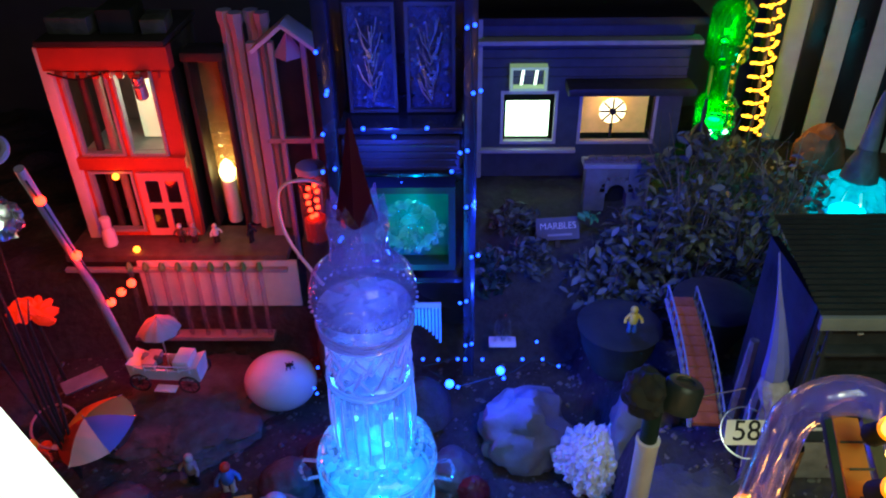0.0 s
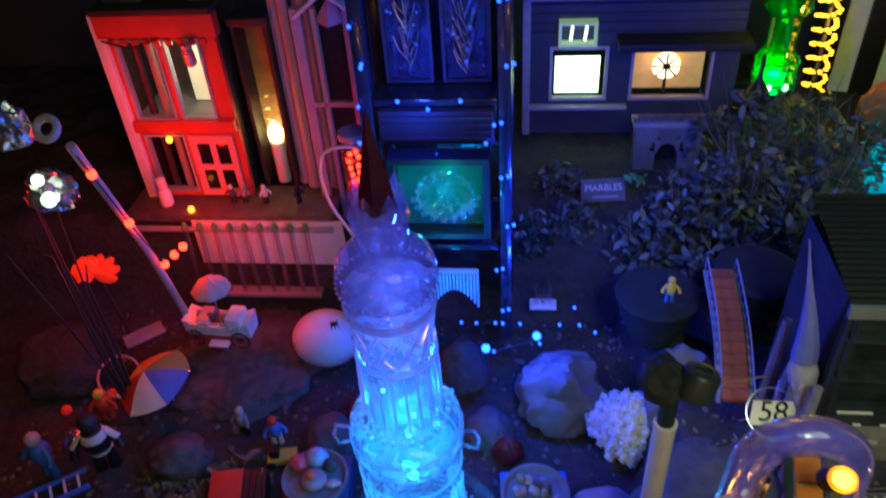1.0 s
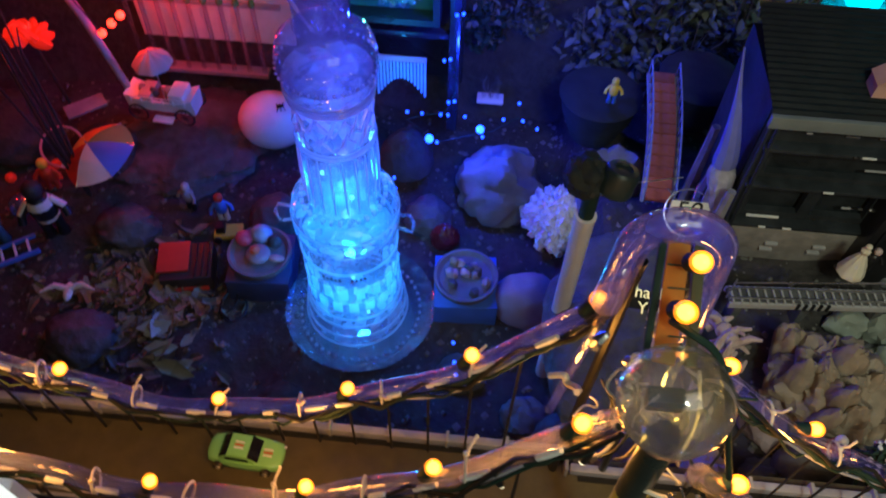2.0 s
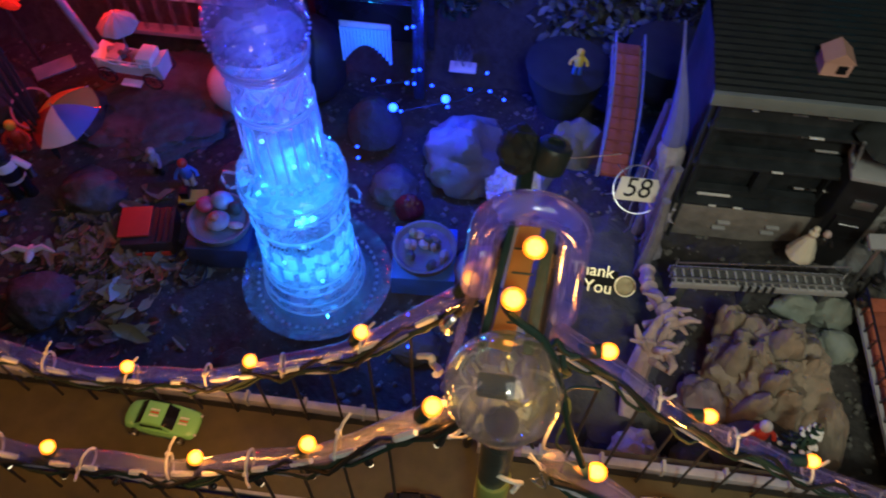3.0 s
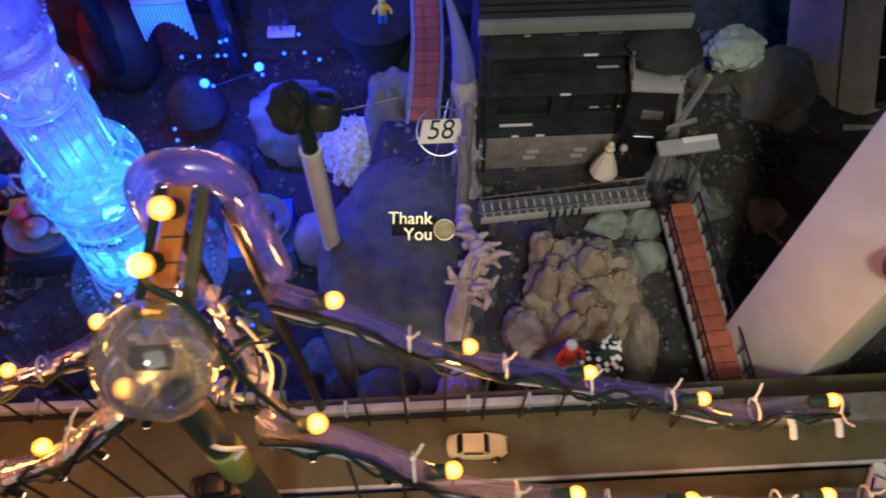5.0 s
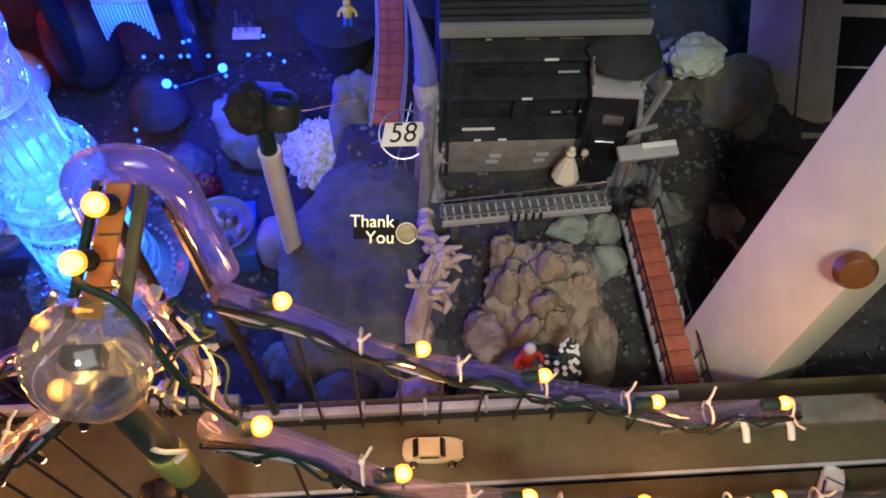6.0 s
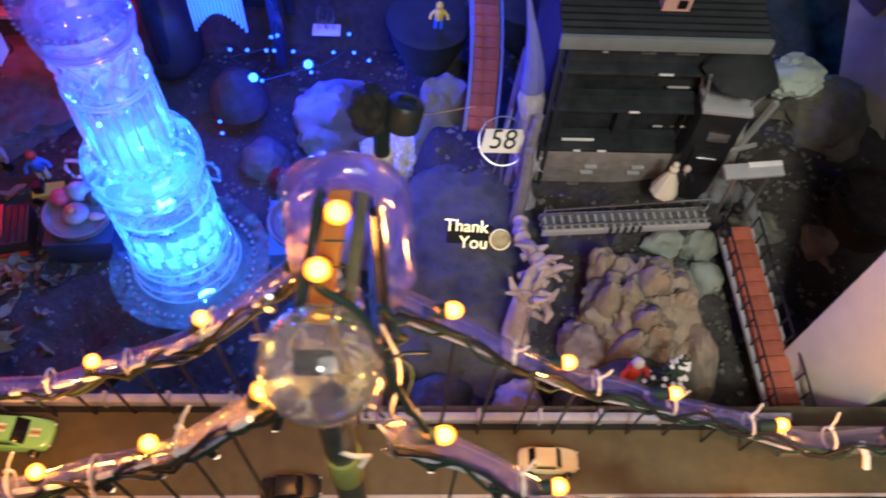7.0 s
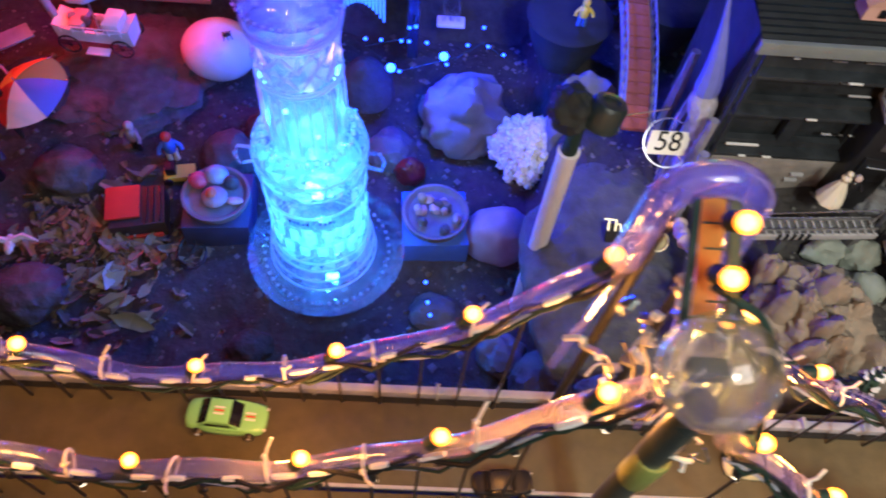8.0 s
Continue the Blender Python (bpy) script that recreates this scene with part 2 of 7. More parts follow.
def join(bm, b):
    if bm is None:
        return b
    me = bpy.data.meshes.new("tmp")
    b.to_mesh(me)
    b.free()
    bm.from_mesh(me)
    bpy.data.meshes.remove(me)
    return bm


def lathe(profile, seg=40, at=(0, 0, 0), bm=None, ribs=0, depth=0.0, m=None):
    """Turns (radius, height) pairs about z; ribs cut flutes of that depth."""
    b = bmesh.new()
    rings = []
    for r, z in profile:
        ring = []
        for i in range(seg):
            a = 2 * math.pi * i / seg
            k = r - (depth * (0.5 + 0.5 * math.cos(ribs * a)) if ribs else 0)
            ring.append(b.verts.new((at[0] + k * math.cos(a), at[1] + k * math.sin(a), at[2] + z)))
        rings.append(ring)
    for lo, hi in zip(rings, rings[1:]):
        for i in range(seg):
            b.faces.new((lo[i], lo[(i + 1) % seg], hi[(i + 1) % seg], hi[i]))
    b.faces.new(rings[0][::-1])
    b.faces.new(rings[-1])
    if m:
        bmesh.ops.transform(b, matrix=m, verts=b.verts)
    return join(bm, b)


def tube(points, r, seg=10, bm=None, closed=False):
    """A round bar swept along points; r is one radius or one for each point."""
    b = bmesh.new()
    pts = [Vector(p) for p in points]
    n = len(pts)
    rings, side = [], None
    for i, p in enumerate(pts):
        d = (pts[(i + 1) % n if closed else min(i + 1, n - 1)] - pts[i - 1 if closed or i else 0]).normalized()
        if side is None:
            side = d.orthogonal().normalized()
        side = (side - d * side.dot(d)).normalized()
        up = d.cross(side)
        k = r[i] if isinstance(r, (list, tuple)) else r
        rings.append([b.verts.new(p + (side * math.cos(2 * math.pi * j / seg) + up * math.sin(2 * math.pi * j / seg)) * k) for j in range(seg)])
    for lo, hi in zip(rings, rings[1:] + rings[:1] if closed else rings[1:]):
        for j in range(seg):
            b.faces.new((lo[j], lo[(j + 1) % seg], hi[(j + 1) % seg], hi[j]))
    if not closed:
        b.faces.new(rings[0][::-1])
        b.faces.new(rings[-1])
    return join(bm, b)


def flowing(points, times=3):
    """Rounds a polyline by cutting its corners."""
    p = [Vector(q) for q in points]
    for _ in range(times):
        p = [p[0]] + [c for a, b in zip(p, p[1:]) for c in (a.lerp(b, 0.25), a.lerp(b, 0.75))] + [p[-1]]
    return p


def ball(r, at=(0, 0, 0), sub=2, bm=None, squash=(1, 1, 1)):
    b = bmesh.new()
    bmesh.ops.create_icosphere(b, subdivisions=sub, radius=r)
    bmesh.ops.scale(b, vec=squash, verts=b.verts)
    bmesh.ops.translate(b, vec=at, verts=b.verts)
    return join(bm, b)


def rock(size, seed, rough=0.35, sub=4, freq=1.6):
    """A stone of that size (x, y, z) that stands on its base."""
    b = bmesh.new()
    bmesh.ops.create_icosphere(b, subdivisions=sub, radius=0.5)
    shift = Vector((seed * 7.3, seed * 3.1, seed * 5.7))
    for v in b.verts:
        d = v.co.normalized()
        k = 1 + rough * (0.75 * noise.noise(d * freq + shift) + 0.32 * noise.noise(d * freq * 2.6 + shift) - 0.22 * abs(noise.noise(d * freq * 4.7 + shift)) + 0.13 * noise.noise(d * freq * 11 + shift))
        v.co = Vector((d.x * size[0], d.y * size[1], d.z * size[2])) * 0.5 * k
        v.co.z = max(v.co.z, -0.3 * size[2]) + 0.3 * size[2]
    return b


def smooth(v, a, b):
    k = min(1, max(0, (v - a) / (b - a)))
    return k * k * (3 - 2 * k)


def ground_z(x, y):
    """Height of the garden: a low floor, a terrace to the east and a shelf at the back."""
    east = 0.23 * smooth(x, 0.29, 0.36) + 0.05 * smooth(x, 0.5, 0.65)
    back = 0.20 * smooth(y, 1.36, 1.46)
    return -0.15 + max(east * (1 - 0.4 * smooth(y, 0.9, 1.05)), back) + 0.016 * noise.fractal(Vector((x * 9, y * 9, 0)), 0.8, 2.2, 5)


def sheet(x0, x1, y0, y1, step, height):
    b = bmesh.new()
    nx, ny = round((x1 - x0) / step), round((y1 - y0) / step)
    vs = [[b.verts.new((x0 + i * step, y0 + j * step, height(x0 + i * step, y0 + j * step))) for i in range(nx + 1)] for j in range(ny + 1)]
    for j in range(ny):
        for i in range(nx):
            b.faces.new((vs[j][i], vs[j][i + 1], vs[j + 1][i + 1], vs[j + 1][i]))
    return b


def lettering(text, size, depth=0.001):
    cu = bpy.data.curves.new("lettering", "FONT")
    cu.body, cu.size, cu.extrude, cu.align_x, cu.align_y = text, size, depth, "CENTER", "CENTER"
    ob = bpy.data.objects.new("lettering", cu)
    scene.collection.objects.link(ob)
    me = bpy.data.meshes.new_from_object(ob.evaluated_get(bpy.context.evaluated_depsgraph_get()))
    bpy.data.objects.remove(ob)
    b = bmesh.new()
    b.from_mesh(me)
    return b


# ---- the room and the ground ----
tagged(part("ground", sheet(-2.0, 2.0, -0.6, 2.4, 0.0125, ground_z), SOIL), "dark soil and gravel garden floor with terraces", "ground", kind="structure")
ROOM = mat("dark_plaster", (0.05, 0.05, 0.055), 0.9, var=0.2, scale=10, bump=0.1)
for name, size, at in (("wall_north", (4.2, 0.1, 3.2), (0, 2.45, -0.9)), ("wall_south", (4.2, 0.1, 3.2), (0, -2.05, -0.9)),
                       ("wall_west", (0.1, 4.4, 3.2), (-2.05, 0.2, -0.9)), ("wall_east", (0.1, 4.4, 3.2), (2.05, 0.2, -0.9)),
                       ("ceiling", (4.2, 4.6, 0.1), (0, 0.2, 2.3)), ("floor", (4.2, 4.6, 0.1), (0, 0.2, -1.0))):
    tagged(part(name, box(*size, at), ROOM), "dark plain plaster of the dim room", name.split("_")[0], kind="structure")

# ---- the glass tower ----
tower = thing("glass_tower", (-0.088, 0.765, -0.15), "tall tower of stacked cut-glass vases, lit azure from inside", "glass tower")
part("glass_plate", lathe([(0.03, 0.03), (0.098, 0.032), (0.104, 0.036), (0.120, 0.040), (0.136, 0.047), (0.142, 0.053), (0.142, 0.057), (0.134, 0.053), (0.118, 0.046), (0.10, 0.041), (0.02, 0.038)], 120, ribs=60, depth=0.0012), PLATE, tower, "clear glass plate with a fluted rim", at=(0.006, -0.004, 0))
bead0 = None
for k in range(48):
    a = 2 * math.pi * k / 48
    c = (0.006 + 0.112 * math.cos(a), -0.004 + 0.112 * math.sin(a), 0.046)
    if bead0 is None:
        bead0 = part("rim_bead", ball(0.0042, (0, 0, 0), 1), GLASS, tower, at=c)
    else:
        o = new("rim_bead", bead0.data)
        o.parent, o.matrix_basis = tower, pose(*c)
part("plinth", lathe([(0.10, 0), (0.11, 0.004), (0.11, 0.026), (0.10, 0.03)], 40), DARK, tower, "dark round plinth")
part("base_jar", lathe([(0.086, 0.045), (0.092, 0.052), (0.091, 0.060), (0.084, 0.066), (0.089, 0.074), (0.088, 0.082), (0.081, 0.088), (0.085, 0.096), (0.083, 0.104), (0.078, 0.112), (0.080, 0.13), (0.081, 0.2), (0.080, 0.25), (0.074, 0.272), (0.077, 0.280), (0.068, 0.294)], 96, ribs=24, depth=0.004), JARG, tower)
part("collar", lathe([(0.066, 0.297), (0.078, 0.30), (0.086, 0.31), (0.087, 0.325), (0.082, 0.332), (0.082, 0.345), (0.086, 0.35), (0.084, 0.362), (0.074, 0.372), (0.058, 0.376)], 64), GLASS, tower, "clear jar collar with wire clasps")
part("fluted_vase", lathe([(0.056, 0.378), (0.058, 0.385), (0.056, 0.40), (0.055, 0.49), (0.053, 0.50), (0.055, 0.505), (0.0545, 0.51)], 144, ribs=24, depth=0.007), FLUTED, tower, "vertically fluted glass")
part("cut_vase", lathe([(0.053, 0.511), (0.0535, 0.515), (0.052, 0.53), (0.053, 0.55), (0.052, 0.575), (0.054, 0.582)], 36, ribs=9, depth=0.005), GLASS, tower, "glass with a cut diamond pattern")
for z0 in (0.518, 0.548):
    pts = [(0.0545 * math.cos(a), 0.0545 * math.sin(a), z0 + (0.024 if k % 2 else 0)) for k, a in enumerate([2 * math.pi * k / 18 for k in range(18)])]
    part("cut_ridge", tube(pts, 0.0024, 5, closed=True), RIDGE, tower, "zigzag cut ridge")
for z0, r0 in ((0.512, 0.0565), (0.506, 0.057), (0.585, 0.0585), (0.30, 0.0765), (0.345, 0.0855), (0.105, 0.085), (0.08, 0.091), (0.128, 0.0836), (0.262, 0.081), (0.592, 0.060), (0.600, 0.0615), (0.055, 0.094)):
    part("glass_ring", tube([(r0 * math.cos(a), r0 * math.sin(a), z0) for a in [2 * math.pi * k / 48 for k in range(48)]], 0.0024, 6, closed=True), RIDGE, tower, "moulded glass ring")
for name, n, r0, z0, z1, w in (("flute", 20, 0.0575, 0.388, 0.498, 0.0022),):
    first_bar = None
    for k in range(n):
        if first_bar is None:
            first_bar = part(name, tube([(r0, 0, z0), (r0 + 0.001, 0, (z0 + z1) / 2), (r0, 0, z1)], [w * 0.4, w, w * 0.5], 6), RIDGE, tower)
        else:
            o = new(name, first_bar.data)
            o.parent, o.matrix_basis = tower, pose(0, 0, 0, 0, 0, 360 * k / n)
bead1 = None
for k in range(30):
    a = 12 * k
    if bead1 is None:
        bead1 = part("bead", box(0.007, 0.006, 0.008, (0.066, 0, 0.374), 0.001), RIDGE, tower)
    else:
        o = new("bead", bead1.data)
        o.parent, o.matrix_basis = tower, pose(0, 0, 0, 0, 0, a)
for k, (a0, n) in enumerate(((-112, 5), (-78, 4))):
    for i in range(n):
        a = math.radians(a0 + i * 5)
        part("writing_bar", box(0.0035, 0.001, 0.007 - 0.002 * (i % 2), (0, 0, 0)), INK, tower, "dark handwritten mark", at=(0.0822 * math.cos(a), 0.0822 * math.sin(a), 0.245), rot=(0, 0, a0 + i * 5 + 90))
part("ringed_neck", lathe([(0.050, 0.584), (0.058, 0.588), (0.056, 0.595), (0.060, 0.60), (0.058, 0.607), (0.062, 0.613), (0.060, 0.62)], 48), GLASS, tower)
part("dome_lid", lathe([(0.058, 0.622), (0.066, 0.626), (0.067, 0.65), (0.062, 0.668), (0.05, 0.68), (0.04, 0.686)], 64), DOMEG, tower, "smooth clear glass dome lid")
part("stopper", lathe([(0.036, 0.687), (0.038, 0.692), (0.035, 0.71), (0.036, 0.73), (0.038, 0.735), (0.034, 0.742)], 32), DOMEG, tower)
crown = None
for i in range(7):
    a = 2 * math.pi * i / 7
    crown = lathe([(0.013, 0), (0.010, 0.014), (0.0008, 0.038)], 4, bm=crown, m=pose(0.024 * math.cos(a), 0.024 * math.sin(a), 0.743, 0, 0, math.degrees(a)) @ pose(0, 0, 0, 0, 14, 0))
# raised pressed blocks round the jar and the collar, and long cut leaves on the upper vase
for name, n, r0, z0, sz, turnx in (("pressed_block", 18, 0.0805, 0.150, (0.004, 0.017, 0.026), 0), ("pressed_block", 18, 0.0805, 0.190, (0.004, 0.015, 0.030), 10), ("collar_block", 36, 0.0835, 0.333, (0.004, 0.009, 0.010), 0)):
    tile0 = None
    for k in range(n):
        a = 360 * k / n + turnx
        if tile0 is None:
            tile0 = part(name, box(*sz, (r0, 0, z0), 0.0016), RIDGE, tower)
        else:
            o = new(name, tile0.data)
            o.parent, o.matrix_basis = tower, pose(0, 0, 0, 0, 0, a)
cutleaf = None
for k in range(22):
    a, dz = 360 * k / 11 + (16 if k > 10 else 0), 0.020 * (k > 10)
    if cutleaf is None:
        cutleaf = part("cut_leaf", tube([(0.0535, -0.008, 0.520), (0.0560, 0.0, 0.538), (0.0535, 0.009, 0.556)], [0.0006, 0.0032, 0.0006], 4), RIDGE, tower, "slanting cut leaf")
    else:
        o = new("cut_leaf", cutleaf.data)
        o.parent, o.matrix_basis = tower, pose(0, 0, dz, 0, 0, a)
for k, (x, y, z) in enumerate(((0.03, -0.045, 0.10), (-0.035, -0.04, 0.14), (0.012, -0.05, 0.215), (0.02, -0.03, 0.40), (-0.02, -0.03, 0.45))):
    part("inner_led", ball(0.0040, (x, y, z), 1), LEDC, tower, "small azure lamp inside the glass")
part("crown", crown, DOMEG, tower, "pointed clear glass crown")
SPIRE = mat("red_glass", (0.13, 0.015, 0.05), 0.12, var=0.1, bump=0.05, trans=0.4, trl=0.25)
bead2 = None
for k in range(40):
    if bead2 is None:
        bead2 = part("dome_bead", ball(0.0024, (0.0672, 0, 0.632), 1), RIDGE, tower, "row of small moulded beads")
    else:
        o = new("dome_bead", bead2.data)
        o.parent, o.matrix_basis = tower, pose(0, 0, 0, 0, 0, 9 * k)
part("spire", lathe([(0.025, 0.745), (0.023, 0.755), (0.012, 0.81), (0.0025, 0.868), (0.0008, 0.872)], 4), SPIRE, tower, "pointed red glass spire")
for sgn in (-1, 1):
    c = tube([(sgn * 0.084, -0.012, 0.345), (sgn * 0.105, -0.014, 0.35), (sgn * 0.112, -0.014, 0.33), (sgn * 0.108, -0.012, 0.305), (sgn * 0.084, -0.01, 0.31)], 0.003, 8)
    part("clasp", c, GLASS, tower, "bent wire clasp")

# ---- the bridge ----
def far_z(x):
    return 0.36 + 1.8 * (x + 0.15) ** 2 if x < 0.265 else 0.34 + 1.25 * min(0, x - 0.76) ** 2


def near_z(x):
    return far_z(x) + (0.022 if x < 0.265 else -0.006)


def far_y(x):
    return 0.345 - 0.008 * smooth(-x, 0, 0.2) if x < 0.265 else 0.323 - 0.026 * smooth(x, 0.58, 0.75)


def near_y(x):
    return 0.236 if x < 0.265 else 0.222 - 0.02 * smooth(x, 0.3, 0.5)


RAILM = mat("pale_rail", (0.34, 0.33, 0.38), 0.4, var=0.3, scale=60, bump=0.15, stain=14)
bridge = thing("suspension_bridge", (0, 0.3, 0.26), "model suspension bridge of clear tubes hung with amber bulbs", "bridge")
part("deck", box(2.6, 0.105, 0.012, (0.2, 0.005, -0.012), 0.002), ROAD, bridge, "brown worn roadway")
part("lower_deck", box(2.6, 0.16, 0.012, (0.2, -0.13, -0.02), 0.002), ROAD, bridge, "brown side lane")
part("gutter", box(1.15, 0.006, 0.002, (-0.315, 0.0515, 0.0002)), INK, bridge, "black gutter line")
part("gutter", box(0.5, 0.006, 0.002, (0.515, 0.0315, 0.0002)), INK, bridge, "black gutter line")
part("kerb", box(2.6, 0.004, 0.006, (0.2, -0.046, -0.004), 0.001), GREY, bridge, "thin pale lane edge")
part("guard_rail", box(1.1, 0.010, 0.016, (-0.30, 0.060, 0), 0.002), RAILM, bridge, "pale lilac-grey guard rail")
part("guard_rail", box(0.50, 0.010, 0.014, (0.505, 0.040, 0), 0.002), RAILM, bridge, "pale lilac-grey guard rail")
for k in range(22):
    x = -0.8 + k * 0.07
    part("rail_post", box(0.004, 0.014, 0.022, (x, 0.060 if x < 0.25 else 0.040, -0.001), 0.0008), GREY, bridge, "small grey rail post")
for cy, cz in ((far_y, far_z), (near_y, near_z)):
    for x0, x1 in ((-0.62, 0.232), (0.298, 0.86 if cy is far_y else 1.25)):
        pts = []
        for i in range(41):
            x = x0 + (x1 - x0) * i / 40
            pts.append((x, cy(x) - 0.3 + 0.003 * math.sin(x * 40), min(cz(x), 0.70) - 0.26 - 0.012))
        part("cable_tube", tube(pts, 0.0095, 14), ACRYL, bridge, "clear acrylic tube")
        part("light_wire", tube([(px, py - 0.008 + 0.004 * math.sin(px * 90), pz - 0.005 + 0.005 * math.sin(px * 61)) for px, py, pz in pts], 0.0030, 6), WIRE, bridge, "dark wire of the light string")
        part("light_wire", tube([(px, py - 0.011 + 0.006 * math.sin(px * 71 + 2), pz + 0.001 + 0.007 * math.sin(px * 83 + 1)) for px, py, pz in pts], 0.0022, 6), INK, bridge, "black wire twisted round the tube")
        part("light_wire", tube([(px, py - 0.013 + 0.005 * math.sin(px * 113), pz - 0.007 + 0.004 * math.sin(px * 97)) for px, py, pz in pts], 0.0016, 6), WIRE, bridge, "thin dark green wire")
        part("silver_wire", tube([(px, py - 0.010 + 0.003 * math.sin(px * 33 + 1), pz - 0.010 + 0.003 * math.sin(px * 47)) for px, py, pz in pts], 0.0016, 6), RAILM, bridge, "pale wire")
    for i in range(34):
        x = -0.60 + i * 0.043
        z = cz(x) - 0.26 - 0.02
        if z > 0.03 and not 0.20 < x < 0.34:
            part("hanger", tube([(x, cy(x) - 0.3, z), (x, (cy(x) - 0.3) * 1.05, 0.0)], 0.0016, 6), BLACK, bridge, "thin black hanger rod")

for cy, cz, n in ((far_y, far_z, 18), (near_y, near_z, 18)):
    for k in range(n):
        x = -0.58 + 0.0445 * k + 0.006 * math.sin(k * 2.3)
        seg = [(x + d, cy(x + d) - 0.3 - 0.0085, min(cz(x + d), 0.70) - 0.26 - 0.008) for d in (0, 0.009, 0.018 + 0.004 * math.sin(k * 1.7))]
        part("tape_strip", tube(seg, [0.0028, 0.0034, 0.0026], 6), TAPE, bridge, "white strip of tape on the tube")
# tower of the bridge
arch = [(0.233 + 0.0305 * (1 - math.cos(a)), 0.042, 0.435 + 0.03 * math.sin(a)) for a in [math.pi * k / 14 for k in range(15)]]
arch = [(0.229, 0.042, 0.36), (0.231, 0.042, 0.40)] + arch + [(0.296, 0.042, 0.40), (0.300, 0.042, 0.33)]
part("tower_arch", tube(flowing(arch, 1), 0.0125, 20), ARCHM, bridge, "clear tube bent over the tower top")
part("tower_globe", ball(0.0355, (0.255, -0.073, 0.430), 4, squash=(1.04, 1, 1.08)), GLOBE, bridge, "clear glass globe")
part("globe_collar", tube([(0.257 + 0.025 * math.cos(a), -0.076 + 0.025 * math.sin(a), 0.403) for a in [2 * math.pi * k / 24 for k in range(24)]], 0.0016, 6, closed=True), ACRYL, bridge, "clear rim under the globe")
part("globe_core", box(0.024, 0.012, 0.014, (0, 0, 0), 0.002), mat("blue_grey_core", (0.02, 0.045, 0.06), 0.2, var=0.3, bump=0.1), bridge, "dark blue-grey fitting inside the globe", at=(0.250, -0.070, 0.418))
part("globe_post", tube([(0.257, -0.080, 0.392), (0.262, -0.084, 0.0)], 0.012, 14), mat("smoky_post", (0.03, 0.04, 0.038), 0.35, var=0.2, bump=0.1), bridge, "smoky dark post")
part("post_band", lathe([(0.0125, 0), (0.0135, 0.002), (0.0135, 0.055), (0.0125, 0.057)], 16), mat("lime_band", (0.24, 0.27, 0.07), 0.4, var=0.2, bump=0.1), bridge, "lime green band on the post", at=(0.2595, -0.083, 0.23))
part("globe_wire", tube(flowing([(0.250, -0.030, 0.455), (0.256, -0.045, 0.468), (0.278, -0.050, 0.455), (0.290, -0.066, 0.43), (0.300, -0.076, 0.39), (0.32, -0.08, 0.33)]), 0.0026, 8), WIRE, bridge, "dark green wire over the globe")
rw = random.Random(77)
for k in range(16):
    px, py, pz = 0.255 + rw.uniform(-0.05, 0.05), -0.07 + rw.uniform(-0.02, 0.06), 0.36 + rw.uniform(-0.10, 0.05)
    pts = [(px, py, pz)]
    for i in range(4):
        pts.append((pts[-1][0] + rw.uniform(-0.014, 0.014), pts[-1][1] + rw.uniform(-0.012, 0.012), pts[-1][2] + rw.uniform(-0.016, 0.010)))
    part("wire_end", tube(flowing(pts), 0.0011 + 0.0009 * (k % 3), 6), (TIE, WIRE, STEEL, TIE)[k % 4], bridge, ("pale twisted tie end", "dark green wire", "bare wire end", "pale twisted tie end")[k % 4])
for k in (0, 3):
    x = 0.232 + 0.013 * k
    part("inner_tube", tube([(x, 0.03 - 0.016 * k, 0.42), (x + 0.012 * (k - 2), 0.03 - 0.018 * k, 0.18)], 0.0042, 10), ACRYL, bridge, "narrow clear tube inside the tower")
rnd = random.Random(31)
for k in range(16):
    part("chain_piece", box(0.010, 0.008, 0.006, (0, 0, 0), 0.001), STEEL if k % 2 else WHITE, bridge, "small shiny chain piece", at=(0.262 + rnd.uniform(-0.008, 0.008), 0.012 + rnd.uniform(-0.012, 0.012), 0.40 - 0.017 * k), rot=(rnd.uniform(-40, 40), rnd.uniform(-40, 40), rnd.uniform(0, 180)))
for k in range(26):
    x = -0.5 + k * 0.055
    z = near_z(x) - 0.26 - 0.025
    if 0.215 < x < 0.3:
        continue
    h = part("icicle_holder", lathe([(0.0035, 0), (0.0042, 0.003), (0.0032, 0.016), (0.001, 0.018)], 8), BLACK, bridge, "black hanging lamp holder", at=(x, near_y(x) - 0.312, z - 0.012), rot=(rnd.uniform(-25, 25), rnd.uniform(-25, 25), 0))
    part("tip", ball(0.0028, (0, 0, -0.001), 1), mat("warm_tip", (1, 0.9, 0.7), 0.3, var=0, bump=0, emit=(1, 0.8, 0.5), glow=1.5) if "warm_tip" not in bpy.data.materials else bpy.data.materials["warm_tip"], h, "small pale tip")
for x in (0.236, 0.292):
    for y in (0.042,):
        part("tower_leg", tube([(x, y, 0), (0.262 + (x - 0.262) * 0.7, y, 0.42)], 0.005, 8), BLACK, bridge, "thin dark tower leg")
AMBT = mat("amber_tube", (0.75, 0.35, 0.08), 0.3, var=0.15, bump=0.05, trans=0.3, trl=0.3)
def strip(p, q, w, t):
    """A flat bar from p to q."""
    p, q = Vector(p), Vector(q)
    turn = (q - p).to_track_quat("Y", "Z").to_matrix().to_4x4()
    return box(w, (q - p).length, t, (0, 0, -t / 2), min(w, t) * 0.25, m=Matrix.Translation((p + q) / 2) @ turn)


